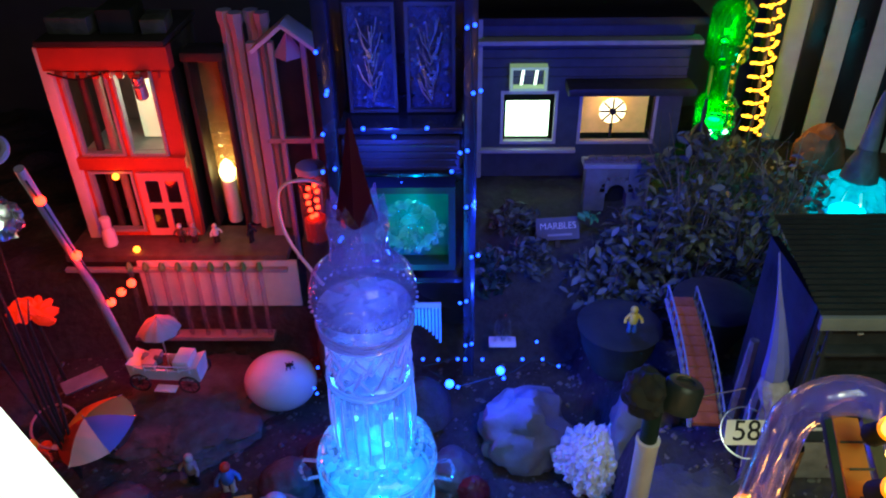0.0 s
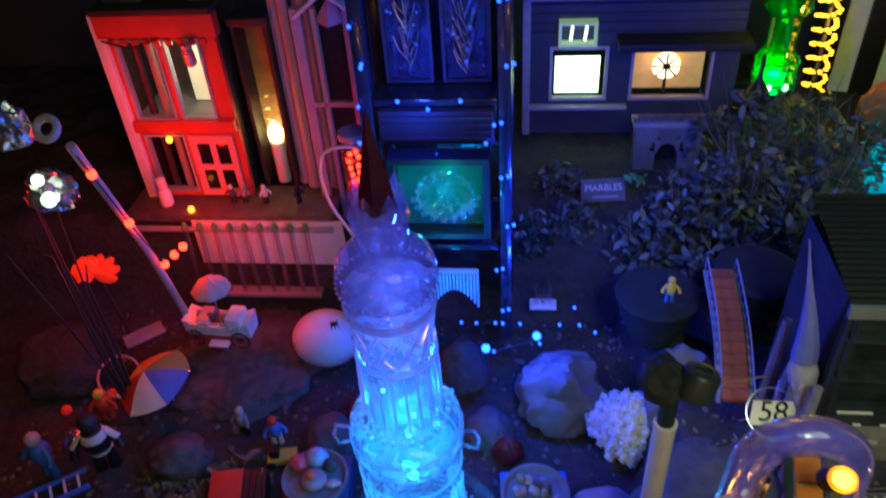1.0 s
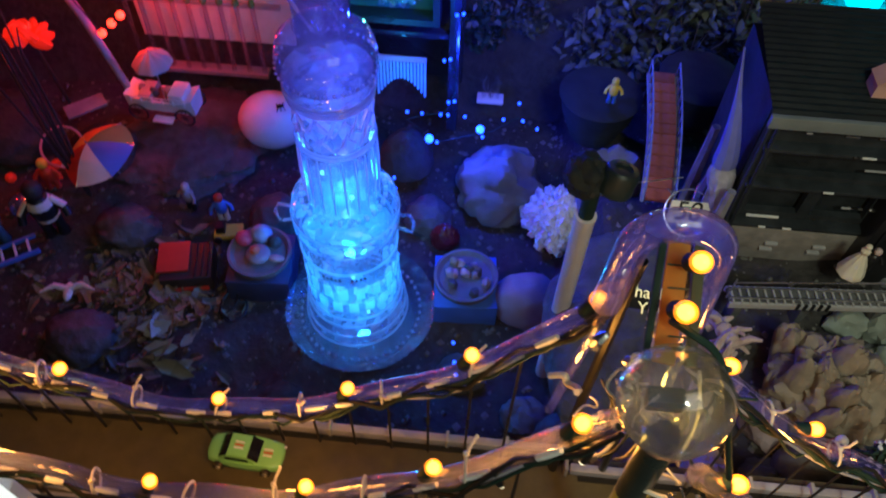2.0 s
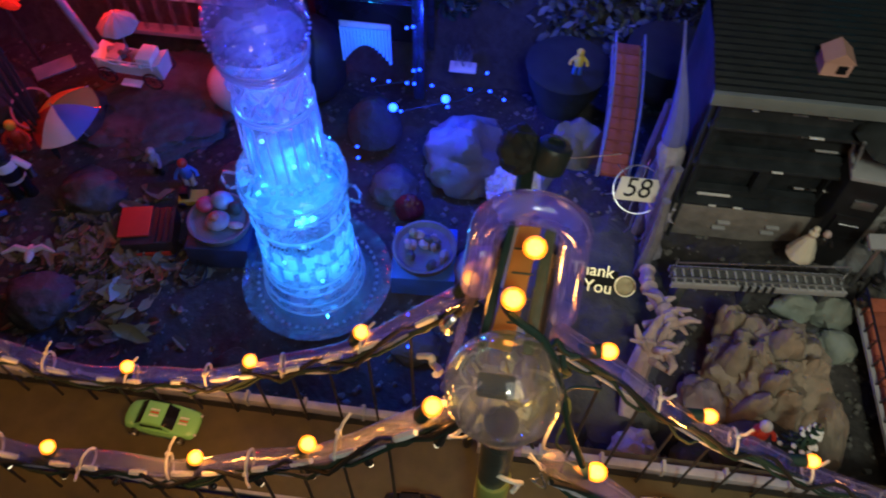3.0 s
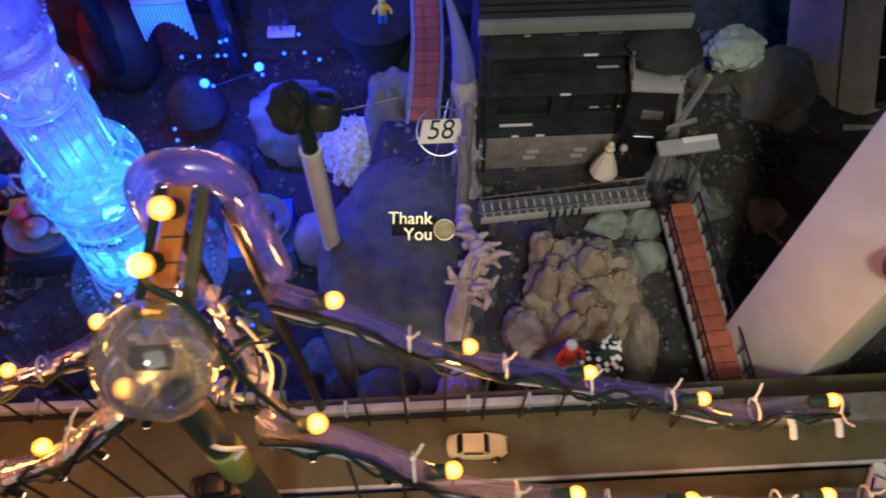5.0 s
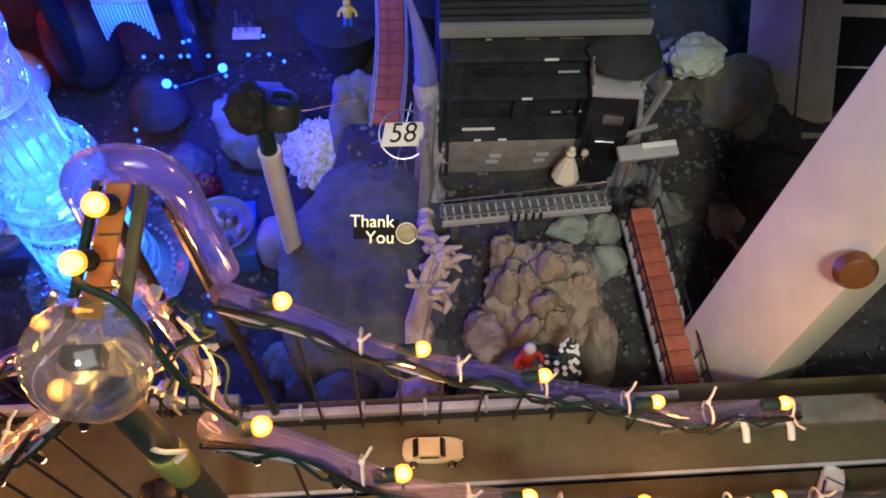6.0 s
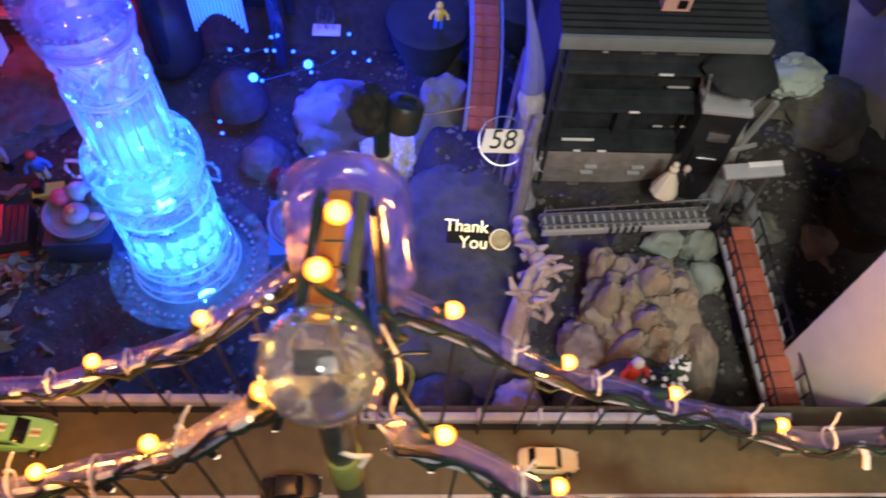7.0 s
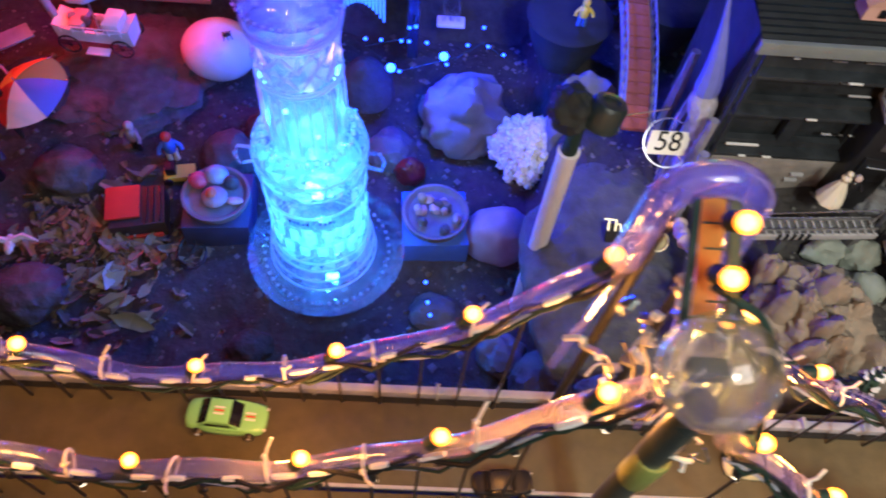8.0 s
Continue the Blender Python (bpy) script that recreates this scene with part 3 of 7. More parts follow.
OLIVE = mat("olive_strip", (0.10, 0.095, 0.05), 0.4, var=0.4, scale=60, bump=0.2)
part("amber_strip", strip((0.262, 0.036, 0.452), (0.250, -0.046, 0.428), 0.015, 0.003), AMBT, bridge, "amber translucent plastic strip")
for k in range(4):
    part("strip_notch", strip((0.2525, 0.018 - 0.016 * k, 0.4505 - 0.0047 * k), (0.2665, 0.018 - 0.016 * k, 0.4505 - 0.0047 * k), 0.0012, 0.0012), OLIVE, bridge, "dark joint across the amber strip")
part("olive_strip", strip((0.276, 0.036, 0.450), (0.268, -0.046, 0.426), 0.008, 0.006), OLIVE, bridge, "dull olive upright beside the amber strip")
part("green_strip", strip((0.250, 0.036, 0.455), (0.238, -0.046, 0.428), 0.005, 0.006), WIRE, bridge, "dark green upright beside the amber strip")
for k in range(9):
    px = 0.225 + 0.009 * k
    part("wire_end", tube(flowing([(px, -0.02 - 0.006 * (k % 3), 0.35 + 0.012 * (k % 4)), (px + 0.016, -0.035, 0.33), (px + 0.004, -0.055 - 0.004 * (k % 2), 0.30), (px - 0.014 + 0.004 * k, -0.05, 0.27)]), 0.0013, 6), (BLACK, TIE, WIRE)[k % 3], bridge, ("black wire loop", "pale twisted tie end", "dark green wire")[k % 3])

first = None
def bulb_at(m):
    global first
    if first is None:
        first = thing("string_bulb", (0, 0, 0), "round amber string bulb in a green socket on the bridge", "bulb", "amber string bulbs")
        part("filament", ball(0.0054, (0, 0, 0.006), 2, squash=(1, 1, 1.15)), CORE, part("bulb", ball(0.0074, (0, 0, 0.006), 3, squash=(1, 1, 1.1)), BULB, first, "glowing amber globe"), "white-hot inner lamp")
        part("socket", lathe([(0.0055, -0.018), (0.0068, -0.016), (0.0062, 0.0), (0.005, 0.002)], 12), WIRE, first, "dark green socket")
        first.matrix_basis = m
        return
    copy_thing(first, m)


for cy, cz, xs in ((far_y, far_z, (-0.46, -0.30, -0.141, 0.002, 0.126, 0.222, 0.336, 0.448, 0.572, 0.695, 0.833, 0.97)),
                   (near_y, near_z, (-0.46, -0.32, -0.176, -0.018, 0.101, 0.207, 0.327, 0.426, 0.54, 0.66, 0.80))):
    for x in xs:
        bulb_at(pose(x, cy(x) + 0.002, cz(x) + 0.002, 0, 20 if x < 0.265 else 80, 0))
bulb_at(pose(0.264, 0.302, 0.737, 35, 0, 0))
bulb_at(pose(0.254, 0.270, 0.727, 35, 0, 0))

# ---- rocks ----
def stone(at, size, seed, material, label, rough=0.35, freq=1.6, rot=0):
    return solo("boulder", rock(size, seed, rough, 4, freq), material, at, label, "rock", rot=(0, 0, rot))


stone((0.165, 1.085, -0.155), (0.19, 0.15, 0.20), 1, PALE, "pale rounded boulder in blue light on the soil")
stone((0.378, 1.02, -0.10), (0.13, 0.13, 0.25), 2, PALE, "pale boulder beside the brick slide")
stone((0.235, 0.815, -0.155), (0.135, 0.11, 0.13), 3, MAUVE, "smooth mauve stone on the soil", 0.12)
crag = thing("craggy_rock", (0.640, 0.535, 0.10), "craggy folded beige rock on the terrace", "rock")
rnd = random.Random(77)
part("core", rock((0.16, 0.17, 0.15), 4, 0.4, 5, 2.4), BEIGE, crag)
for k in range(26):
    a, q = rnd.uniform(0, 6.28), rnd.uniform(0.02, 0.078)
    part("lump", rock((rnd.uniform(0.03, 0.055), rnd.uniform(0.03, 0.055), rnd.uniform(0.10, 0.18) * (1.25 - q * 6)), 300 + k, 0.30, 4, 1.5), BEIGE, crag, at=(q * math.cos(a), q * math.sin(a), 0.008), rot=(rnd.uniform(-14, 14), rnd.uniform(-14, 14), rnd.uniform(0, 360)))
stone((0.702, 0.465, 0.09), (0.06, 0.13, 0.15), 5, BEIGE, "smooth upright beige rock beside the craggy one", 0.25)

# ---- helpers for the small buildings ----
def pierced(x0, x1, z0, z1, y, thick, holes):
    """A wall in the xz plane with rectangular holes (x0, x1, z0, z1) that go through it."""
    b = None
    xs = sorted({x0, x1, *[h[0] for h in holes], *[h[1] for h in holes]})
    zs = sorted({z0, z1, *[h[2] for h in holes], *[h[3] for h in holes]})
    for xa, xb in zip(xs, xs[1:]):
        for za, zb in zip(zs, zs[1:]):
            cx, cz = (xa + xb) / 2, (za + zb) / 2
            if not any(h[0] < cx < h[1] and h[2] < cz < h[3] for h in holes):
                b = box(xb - xa, thick, zb - za, (cx, y, za), bm=b)
    bmesh.ops.remove_doubles(b, verts=b.verts, dist=1e-5)
    return b


def framed(x0, x1, z0, z1, y, w, depth):
    return pierced(x0, x1, z0, z1, y, depth, [(x0 + w, x1 - w, z0 + w, z1 - w)])


def doll(name, at, height, bands, label, turn=0, category="figurine", lean=0, arms=True):
    """One plain mesh: legs, trunk, arms and head as simple lumps; bands: materials of legs, trunk and head."""
    h = height
    pieces = [
        (lathe([(0.07 * h, 0), (0.08 * h, 0.02 * h), (0.06 * h, 0.2 * h), (0.07 * h, 0.4 * h)], 10, (-0.08 * h, 0, 0)), 0),
        (lathe([(0.07 * h, 0), (0.08 * h, 0.02 * h), (0.06 * h, 0.2 * h), (0.07 * h, 0.4 * h)], 10, (0.08 * h, 0, 0)), 0),
        (lathe([(0.13 * h, 0.38 * h), (0.15 * h, 0.45 * h), (0.16 * h, 0.62 * h), (0.12 * h, 0.72 * h), (0.05 * h, 0.76 * h)], 12), 1),
        (ball(0.12 * h, (0, 0, 0.86 * h), 2, squash=(1, 1, 1.1)), 2),
    ]
    if arms:
        for s in (-1, 1):
            pieces.append((tube([(s * 0.12 * h, 0, 0.68 * h), (s * 0.24 * h, -0.05 * h, 0.55 * h), (s * 0.26 * h, -0.12 * h, 0.45 * h)], 0.05 * h, 8), 1))
    bm = bmesh.new()
    for b, k in pieces:
        for f in b.faces:
            f.material_index = k
        bm = join(bm, b)
    ob = part(name, bm, bands[0], None, "", at, 60, (lean, 0, turn))
    for m in bands[1:]:
        ob.data.materials.append(m)
    return tagged(ob, label, category)


def leaves(n, centre, size, seed, leaf=0.012, bm=None, flat=0.0):
    """n small bent leaves scattered in an uneven clump."""
    rnd = random.Random(seed)
    verts, faces = [], []
    for _ in range(n):
        while True:
            p = Vector((rnd.uniform(-1, 1), rnd.uniform(-1, 1), rnd.uniform(-1, 1)))
            if p.length < 1 and noise.noise(p * 2.3 + Vector((seed, 0, 0))) > -0.18 and p.length > 0.25:
                break
        c = Vector(centre) + Vector((p.x * size[0], p.y * size[1], p.z * size[2]))
        m = Euler((rnd.uniform(-1, 1), rnd.uniform(-1, 1), rnd.uniform(0, 6.3))).to_matrix()
        l = leaf * rnd.uniform(0.6, 1.4)
        k = len(verts)
        for q in ((0, -l, 0), (l * 0.45, -0.2 * l, 0.2 * l), (l * 0.35, 0.5 * l, 0.15 * l), (0, l, -0.1 * l), (-l * 0.35, 0.5 * l, 0.15 * l), (-l * 0.45, -0.2 * l, 0.2 * l), (0, 0, 0)):
            verts.append(c + m @ Vector(q))
        faces += [(k, k + 1, k + 6), (k + 1, k + 2, k + 6), (k + 2, k + 3, k + 6), (k + 3, k + 4, k + 6), (k + 4, k + 5, k + 6), (k + 5, k, k + 6)]
    me = bpy.data.meshes.new("tmp")
    me.from_pydata(verts, [], faces)
    b = bmesh.new() if bm is None else bm
    b.from_mesh(me)
    bpy.data.meshes.remove(me)
    return b


def branches(n, height, spread, seed, r=0.003):
    rnd = random.Random(seed)
    b = None
    for i in range(n):
        a, k = rnd.uniform(0, 6.28), rnd.uniform(0.4, 1)
        p = [(0, 0, 0)]
        for s in (0.35, 0.7, 1.0):
            p.append((spread * k * s * math.cos(a) + rnd.uniform(-0.01, 0.01), spread * k * s * math.sin(a) + rnd.uniform(-0.01, 0.01), height * s * rnd.uniform(0.75, 1.1)))
        b = tube(p, [r, r * 0.8, r * 0.5, r * 0.25], 5, b)
    return b


def car(at, turn, paint, length, label, panes, racing=False):
    c = thing("toy_car", at, label, "toy car", "toy cars", turn=(0, 0, turn))
    l, w, h = length, length * 0.44, length * 0.3
    b = bmesh.new()
    bmesh.ops.create_cube(b, size=1)
    bmesh.ops.subdivide_edges(b, edges=b.edges[:], cuts=9, use_grid_fill=True)
    for v in b.verts:
        x, y, z = v.co
        rx = 1 - 0.10 * (abs(2 * x) ** 3) - 0.06 * abs(2 * x) ** 8 + 0.03 * math.cos(9 * x)
        v.co = (x * l * (1 - 0.10 * abs(2 * y) ** 3 - 0.03 * (2 * z) ** 2), y * w * rx * (1 - 0.12 * max(0, 2 * z)), h * 0.16 + (z + 0.5) * h * 0.42 * (1 - 0.3 * (abs(2 * x) ** 3)))
    part("body", b, paint, c, sharp=50)
    b = bmesh.new()
    bmesh.ops.create_cube(b, size=1)
    bmesh.ops.subdivide_edges(b, edges=b.edges[:], cuts=3, use_grid_fill=True)
    for v in b.verts:
        x, y, z = v.co
        k = 1 - (0.5 if racing else 0.34) * (z + 0.5)
        v.co = (x * l * 0.52 * k - l * 0.06, y * w * 0.84 * (1 - 0.18 * (z + 0.5)), h * 0.52 + (z + 0.5) * h * 0.42)
    part("cabin", b, paint, c, sharp=50)
    run = l * 0.26 * (0.5 if racing else 0.34)
    part("roof", box(l * 0.52 * (0.5 if racing else 0.64), w * 0.66, h * 0.05, (-l * 0.06, 0, h * 0.925), 0.001), paint, c)
    for s in (-1, 1):
        part("windscreen", box(math.hypot(run, h * 0.42) * 0.92, w * 0.68, 0.0016, (0, 0, -0.0004), 0.0004), PANE, c, "dark glass", at=(-l * 0.06 + s * (l * 0.26 - run / 2), 0, h * 0.735), rot=(0, s * math.degrees(math.atan2(h * 0.42, run)), 0))
        part("side_window", box(l * 0.3, 0.001, h * 0.2, (-l * 0.06, s * w * 0.40, h * 0.66)), PANE, c, "dark glass")
        part("headlight", ball(h * 0.07, (l * 0.485, s * w * 0.3, h * 0.38), 1), WHITE, c, "pale round headlight")
        for x in (-0.31, 0.31):
            wheel = part("wheel", lathe([(h * 0.2, -0.002), (h * 0.22, 0), (h * 0.22, 0.005), (h * 0.2, 0.007)], 16), BLACK, c, "black tyre", at=(x * l, s * w * 0.46 + (0.002 if s < 0 else -0.002), h * 0.22), rot=(90, 0, 0))
            part("rim", lathe([(h * 0.12, -0.0028), (h * 0.13, 0), (h * 0.13, 0.006), (h * 0.11, 0.0078)], 12), STEEL, wheel, "steel rim")
    if racing:
        for x in (-0.06, 0.3):
            for j in range(3):
                part("marking", box(l * 0.12, l * 0.022, 0.0006, (x * l, (j - 1) * l * 0.04, h * (0.98 if x < 0 else 0.575))), REDP if j == 1 else WHITE, c, "small red and white marking")
    return c


car((-0.122, 0.322, 0.26), -4, LIME, 0.090, "lime green toy racing car on the bridge road", 0, True)
car((0.466, 0.292, 0.26), -2, IVORY, 0.068, "ivory toy car with a dark windscreen on the road", 0)
car((0.184, 0.262, 0.26), 4, BLACK, 0.066, "black toy car parked near the bridge tower", 0)
car((0.905, 0.225, 0.252), 60, WHITE, 0.06, "white toy car on the side lane", 0)

# ---- ties on the bridge tubes ----
tie = None
for side, y0 in (("far", 0.0), ("near", 0.0)):
    for i in range(16):
        x = -0.5 + i * 0.09
        if 0.2 < x < 0.31:
            continue
        y, z = (far_y(x), far_z(x)) if side == "far" else (near_y(x), near_z(x))
        rnd = random.Random(i + (50 if side == "near" else 0))
        if tie is None:
            tie = thing("cable_tie", (0, 0, 0), "white plastic tie knotted round the clear bridge tube", "cable tie", "cable ties")
            part("loop", tube([(0, 0.0125 * math.cos(a), 0.0125 * math.sin(a)) for a in [2 * math.pi * k / 14 for k in range(14)]], 0.0014, 6, closed=True), TIE, tie)
            part("tail", tube([(0, 0, 0.012), (0.004, -0.004, 0.022), (0.009, -0.002, 0.03)], 0.0014, 6), TIE, tie)
            part("knot", ball(0.0032, (0, -0.002, 0.0135), 1), TIE, tie)
            tie.matrix_basis = pose(x, y, z - 0.012, rnd.uniform(-60, 60), 0, rnd.uniform(-15, 15))
        else:
            copy_thing(tie, pose(x, y, z - 0.012, rnd.uniform(-60, 60), 0, rnd.uniform(-15, 15)))

# ---- right terrace: slab, signs, pipe, slide, driftwood ----
solo("stone_slab", rock((0.30, 0.46, 0.10), 21, 0.16, 5, 2.0), SLATE, (0.40, 0.63, 0.03), "flat dark slate slab under the gold lettering", "stone slab")
sign = thing("thank_you_sign", (0.402, 0.684, 0.118), "gold Thank You lettering with a coin on dark slate", "sign", turn=(38, 0, -3))
part("lettering", lettering("Thank", 0.027, 0.0012), GOLD, sign, "gold word", at=(-0.004, 0.013, 0.005))
part("lettering", lettering("You", 0.027, 0.0012), GOLD, sign, "gold word", at=(0.008, -0.012, 0.005))
COIN = mat("dull_gold", (0.30, 0.25, 0.13), 0.5, 0.4, var=0.3, scale=80, bump=0.3)
part("coin_rim", tube([(0.0155 * math.cos(a), 0.0155 * math.sin(a), 0.003) for a in [2 * math.pi * k / 32 for k in range(32)]], 0.0014, 6, closed=True), GOLD, sign, "bright gold rim", at=(0.049, -0.004, 0.004))
part("coin", lathe([(0.0150, 0), (0.0165, 0.001), (0.0165, 0.003), (0.0140, 0.0034), (0.0130, 0.0026), (0.004, 0.003)], 32), COIN, sign, "dull gold coin disc", at=(0.049, -0.004, 0.004))
part("backing", box(0.07, 0.03, 0.004, (0.002, 0.001, 0.0), 0.001), INK, sign, "thin black backing")

wheel58 = thing("wheel_sign", (0.451, 0.793, 0.213), "number plate badge fixed in a thin steel wire wheel", "sign", turn=(38, 0, 0))
part("wire_ring", tube([(0.037 * math.cos(a), 0.037 * math.sin(a), 0) for a in [2 * math.pi * k / 40 for k in range(40)]], 0.0012, 6, closed=True), STEEL, wheel58, "thin steel ring")
for k in range(6):
    a = math.pi * k / 3 + 0.25
    part("spoke", tube([(0.008 * math.cos(a), 0.008 * math.sin(a), -0.001), (0.050 * math.cos(a), 0.050 * math.sin(a), -0.001)], 0.0008, 5), STEEL, wheel58)
bm = box(0.062, 0.036, 0.002, (0, 0, 0.001), 0.0006)
for v in bm.verts:
    v.co.x += v.co.y * 0.25
part("plate", bm, mat("ivory_plate", (0.8, 0.76, 0.6), 0.4, var=0.06, bump=0), wheel58, "ivory slanted plate")
bm = lettering("58", 0.042, 0.0006)
for v in bm.verts:
    v.co.x += v.co.y * 0.22
part("lettering", bm, INK, wheel58, "black slanted figures", at=(0, 0.001, 0.004))
part("stem", tube([(0, -0.036, -0.002), (0.004, -0.06, -0.05), (0.004, -0.07, -0.10)], 0.0015, 6), STEEL, wheel58)

CAPM = mat("green_black_plastic", (0.014, 0.024, 0.024), 0.45, var=0.4, bump=0.2)
pipe = thing("white_pipe", (0.272, 0.685, -0.15), "white plastic pipe with a black knobbed cap, stuck upright", "pipe")
part("tube", lathe([(0.0145, 0), (0.0145, 0.455), (0.0155, 0.46), (0.0155, 0.466), (0.012, 0.466)], 24), WHITE, pipe)
part("cap_stem", lathe([(0.011, 0.45), (0.011, 0.53), (0.016, 0.535)], 20), WIRE, pipe, "dark green-black stem")
part("cap", rock((0.060, 0.066, 0.062), 88, 0.35, 4, 1.8), MATTE, pipe, "black lumpy cap", at=(-0.012, 0.004, 0.524))
part("cap_knob", lathe([(0.020, 0), (0.0235, 0.003), (0.0235, 0.034), (0.020, 0.039), (0.012, 0.040), (0.011, 0.037)], 28), CAPM, pipe, "dark green glossy knob", at=(0.024, -0.010, 0.528), rot=(-14, 12, 0))
part("wire", tube([(0.01, 0, 0.535), (0.06, 0.01, 0.53), (0.12, 0.03, 0.525)], 0.0009, 5), STEEL, pipe, "thin steel wire")

# brick walks
def brick_walk(name, p0, p1, width, n, label, rail, bend=0.0):
    w = thing(name, p0, label, "brick walk")
    d = Vector(p1) - Vector(p0)
    side = Vector((-d.y, d.x, 0)).normalized()
    yaw = math.degrees(math.atan2(d.y, d.x))
    mesh = None
    centre = lambda t: d * t + side * bend * math.sin(math.pi * t)
    for i in range(n):
        c = centre((i + 0.5) / n)
        tilt = math.degrees(math.atan2(-d.z, math.hypot(d.x, d.y)))
        if mesh is None:
            mesh = part("brick", box(d.length / n * 0.955, width, 0.010, (0, 0, -0.005), 0.0012), BRICK, w, at=c, rot=(0, tilt, yaw))
        else:
            o = new("brick", mesh.data)
            o.parent, o.matrix_basis = w, pose(*c, random.uniform(-1, 1), tilt + random.uniform(-1, 1), yaw)
    for s in (-1, 1):
        pts = [centre(k / 12) + side * s * (width / 2 + 0.004) + Vector((0, 0, 0.028)) for k in range(13)]
        part("hand_rail", tube(pts, 0.0018, 6), rail, w, "thin rail")
        part("edge_beam", tube([p - Vector((0, 0, 0.032)) for p in pts], 0.0042, 4), GREY, w, "grey side beam")
        for k in range(0, 13, 1):
            part("rail_post", tube([pts[k] - Vector((0, 0, 0.034)), pts[k]], 0.0014, 5), rail, w)
    return w


# white rails; the blue light on them is put into the colour
BLUELIT = mat("pale_blue_rail", (0.22, 0.26, 0.42), 0.4, var=0.1, bump=0)
brick_walk("brick_slide", (0.424, 0.868, 0.150), (0.440, 1.13, 0.205), 0.042, 12, "steep red brick walk with white railings tinted for the blue light", BLUELIT, -0.006)
brick_walk("brick_ramp", (0.806, 0.345, 0.172), (0.790, 0.655, 0.192), 0.040, 14, "red brick ramp with dark railings up the terrace", BLACK)

drift = thing("driftwood", (0.47, 0.56, 0.09), "pinkish pale driftwood branch lying on the slate slab", "driftwood")
rnd = random.Random(4)
part("trunk", tube([(-0.02, -0.10, 0.03), (-0.012, -0.05, 0.05), (0.006, 0.0, 0.07), (0.024, 0.03, 0.085)], [0.010, 0.017, 0.015, 0.010], 10), DRIFT, drift)
part("trunk", tube(flowing([(0.012, 0.14, 0.045), (0.006, 0.10, 0.062), (0.020, 0.06, 0.082), (0.030, 0.02, 0.10)], 2), [0.008 + 0.0055 * math.sin(k * 1.3) ** 2 for k in range(len(flowing([(0, 0, 0)] * 4, 2)))], 10), DRIFT, drift)
for k in range(22):
    base = Vector((0.018 + rnd.uniform(-0.02, 0.012), rnd.uniform(-0.03, 0.06), 0.075 + rnd.uniform(-0.01, 0.01)))
    a, l = rnd.uniform(-1.2, 1.6) + (math.pi if k % 4 == 0 else 0), rnd.uniform(0.018, 0.042)
    tip = base + Vector((math.cos(a) * l, math.sin(a) * l, rnd.uniform(0.005, 0.04)))
    mid = base.lerp(tip, 0.55) + Vector((rnd.uniform(-0.006, 0.006), rnd.uniform(-0.006, 0.006), 0.008))
    part("branch", tube([base, mid, tip], [0.007, 0.0055, 0.0022], 7), DRIFT, drift)
for k in range(2):
    part("burl", rock((0.04, 0.05, 0.045), 410 + k, 0.5, 3, 2.4), DRIFT, drift, at=(-0.014 + 0.008 * k, -0.14 + 0.085 * k, 0.0 + 0.014 * k))

# coral
coral = thing("coral", (0.292, 1.01, -0.16), "white frilled coral head standing on the soil", "coral")
lobes = [part("lobe", rock((0.026, 0.02, 0.03), 500 + k, 0.7, 3, 2.6), CORAL, coral, at=(0.02 * k - 0.03, -0.03, 0.07)) for k in range(4)]
for k in range(90):
    a, e = k * 2.39996, math.asin(min(1, (k + 0.5) / 90 * 1.02 - 0.02))
    q = 0.058 * (1 + 0.12 * math.sin(3 * a))
    o = new("lobe", lobes[k % 4].data)
    o.parent = coral
    o.matrix_basis = pose(q * math.cos(e) * math.cos(a), q * math.cos(e) * math.sin(a), 0.05 + 0.062 * math.sin(e), rnd.uniform(-30, 30), 90 - math.degrees(e) + rnd.uniform(-20, 20), math.degrees(a))
part("foot", rock((0.10, 0.10, 0.10), 33, 0.3, 3), CORAL, coral)
part("spike", rock((0.03, 0.03, 0.08), 35, 0.4, 3), CORAL, coral, at=(0.03, 0.02, 0.11), rot=(0, 25, 0))

# ---- station with a corrugated roof ----
STATM = mat("blue_black_boards", (0.022, 0.026, 0.030), 0.5, var=0.5, scale=50, bump=0.3, stain=14)
station = thing("toy_station", (0.635, 0.80, 0.125), "dark toy station with a grey corrugated roof and pale eaves", "model building")
part("front_wall", pierced(-0.125, 0.125, 0, 0.30, 0.006, 0.012, [(-0.10, -0.02, 0.10, 0.16), (0.0, 0.08, 0.10, 0.16), (-0.10, 0.09, 0.185, 0.235)]), STATM, station)
part("base_course", box(0.25, 0.016, 0.075, (0, -0.008, 0.0), 0.002), mat("worn_stone", (0.22, 0.20, 0.18), 0.8, var=0.4, scale=50, bump=0.4), station, "worn stone base course")
for k, z in enumerate((0.082, 0.17, 0.245)):
    part("ledge", box(0.25, 0.02, 0.006, (0, -0.010, z), 0.001), STATM, station)
for x in (-0.08, -0.07):
    part("strip", box(0.05, 0.003, 0.004, (x, -0.004, 0.09 if x > -0.075 else 0.16), 0.0006), WHITE, station, "small white strip")
rst = random.Random(9)
for k in range(13):
    x, z = rst.uniform(-0.11, 0.11), rst.choice((0.086, 0.122, 0.174, 0.205, 0.249, 0.268))
    part("strip", box(rst.uniform(0.008, 0.034), 0.003, 0.0022, (x, -0.0235 if z in (0.086, 0.174, 0.249) else -0.003, z + 0.002), 0.0004), (WHITE, GREY, STEEL)[k % 3], station, "thin pale strip")
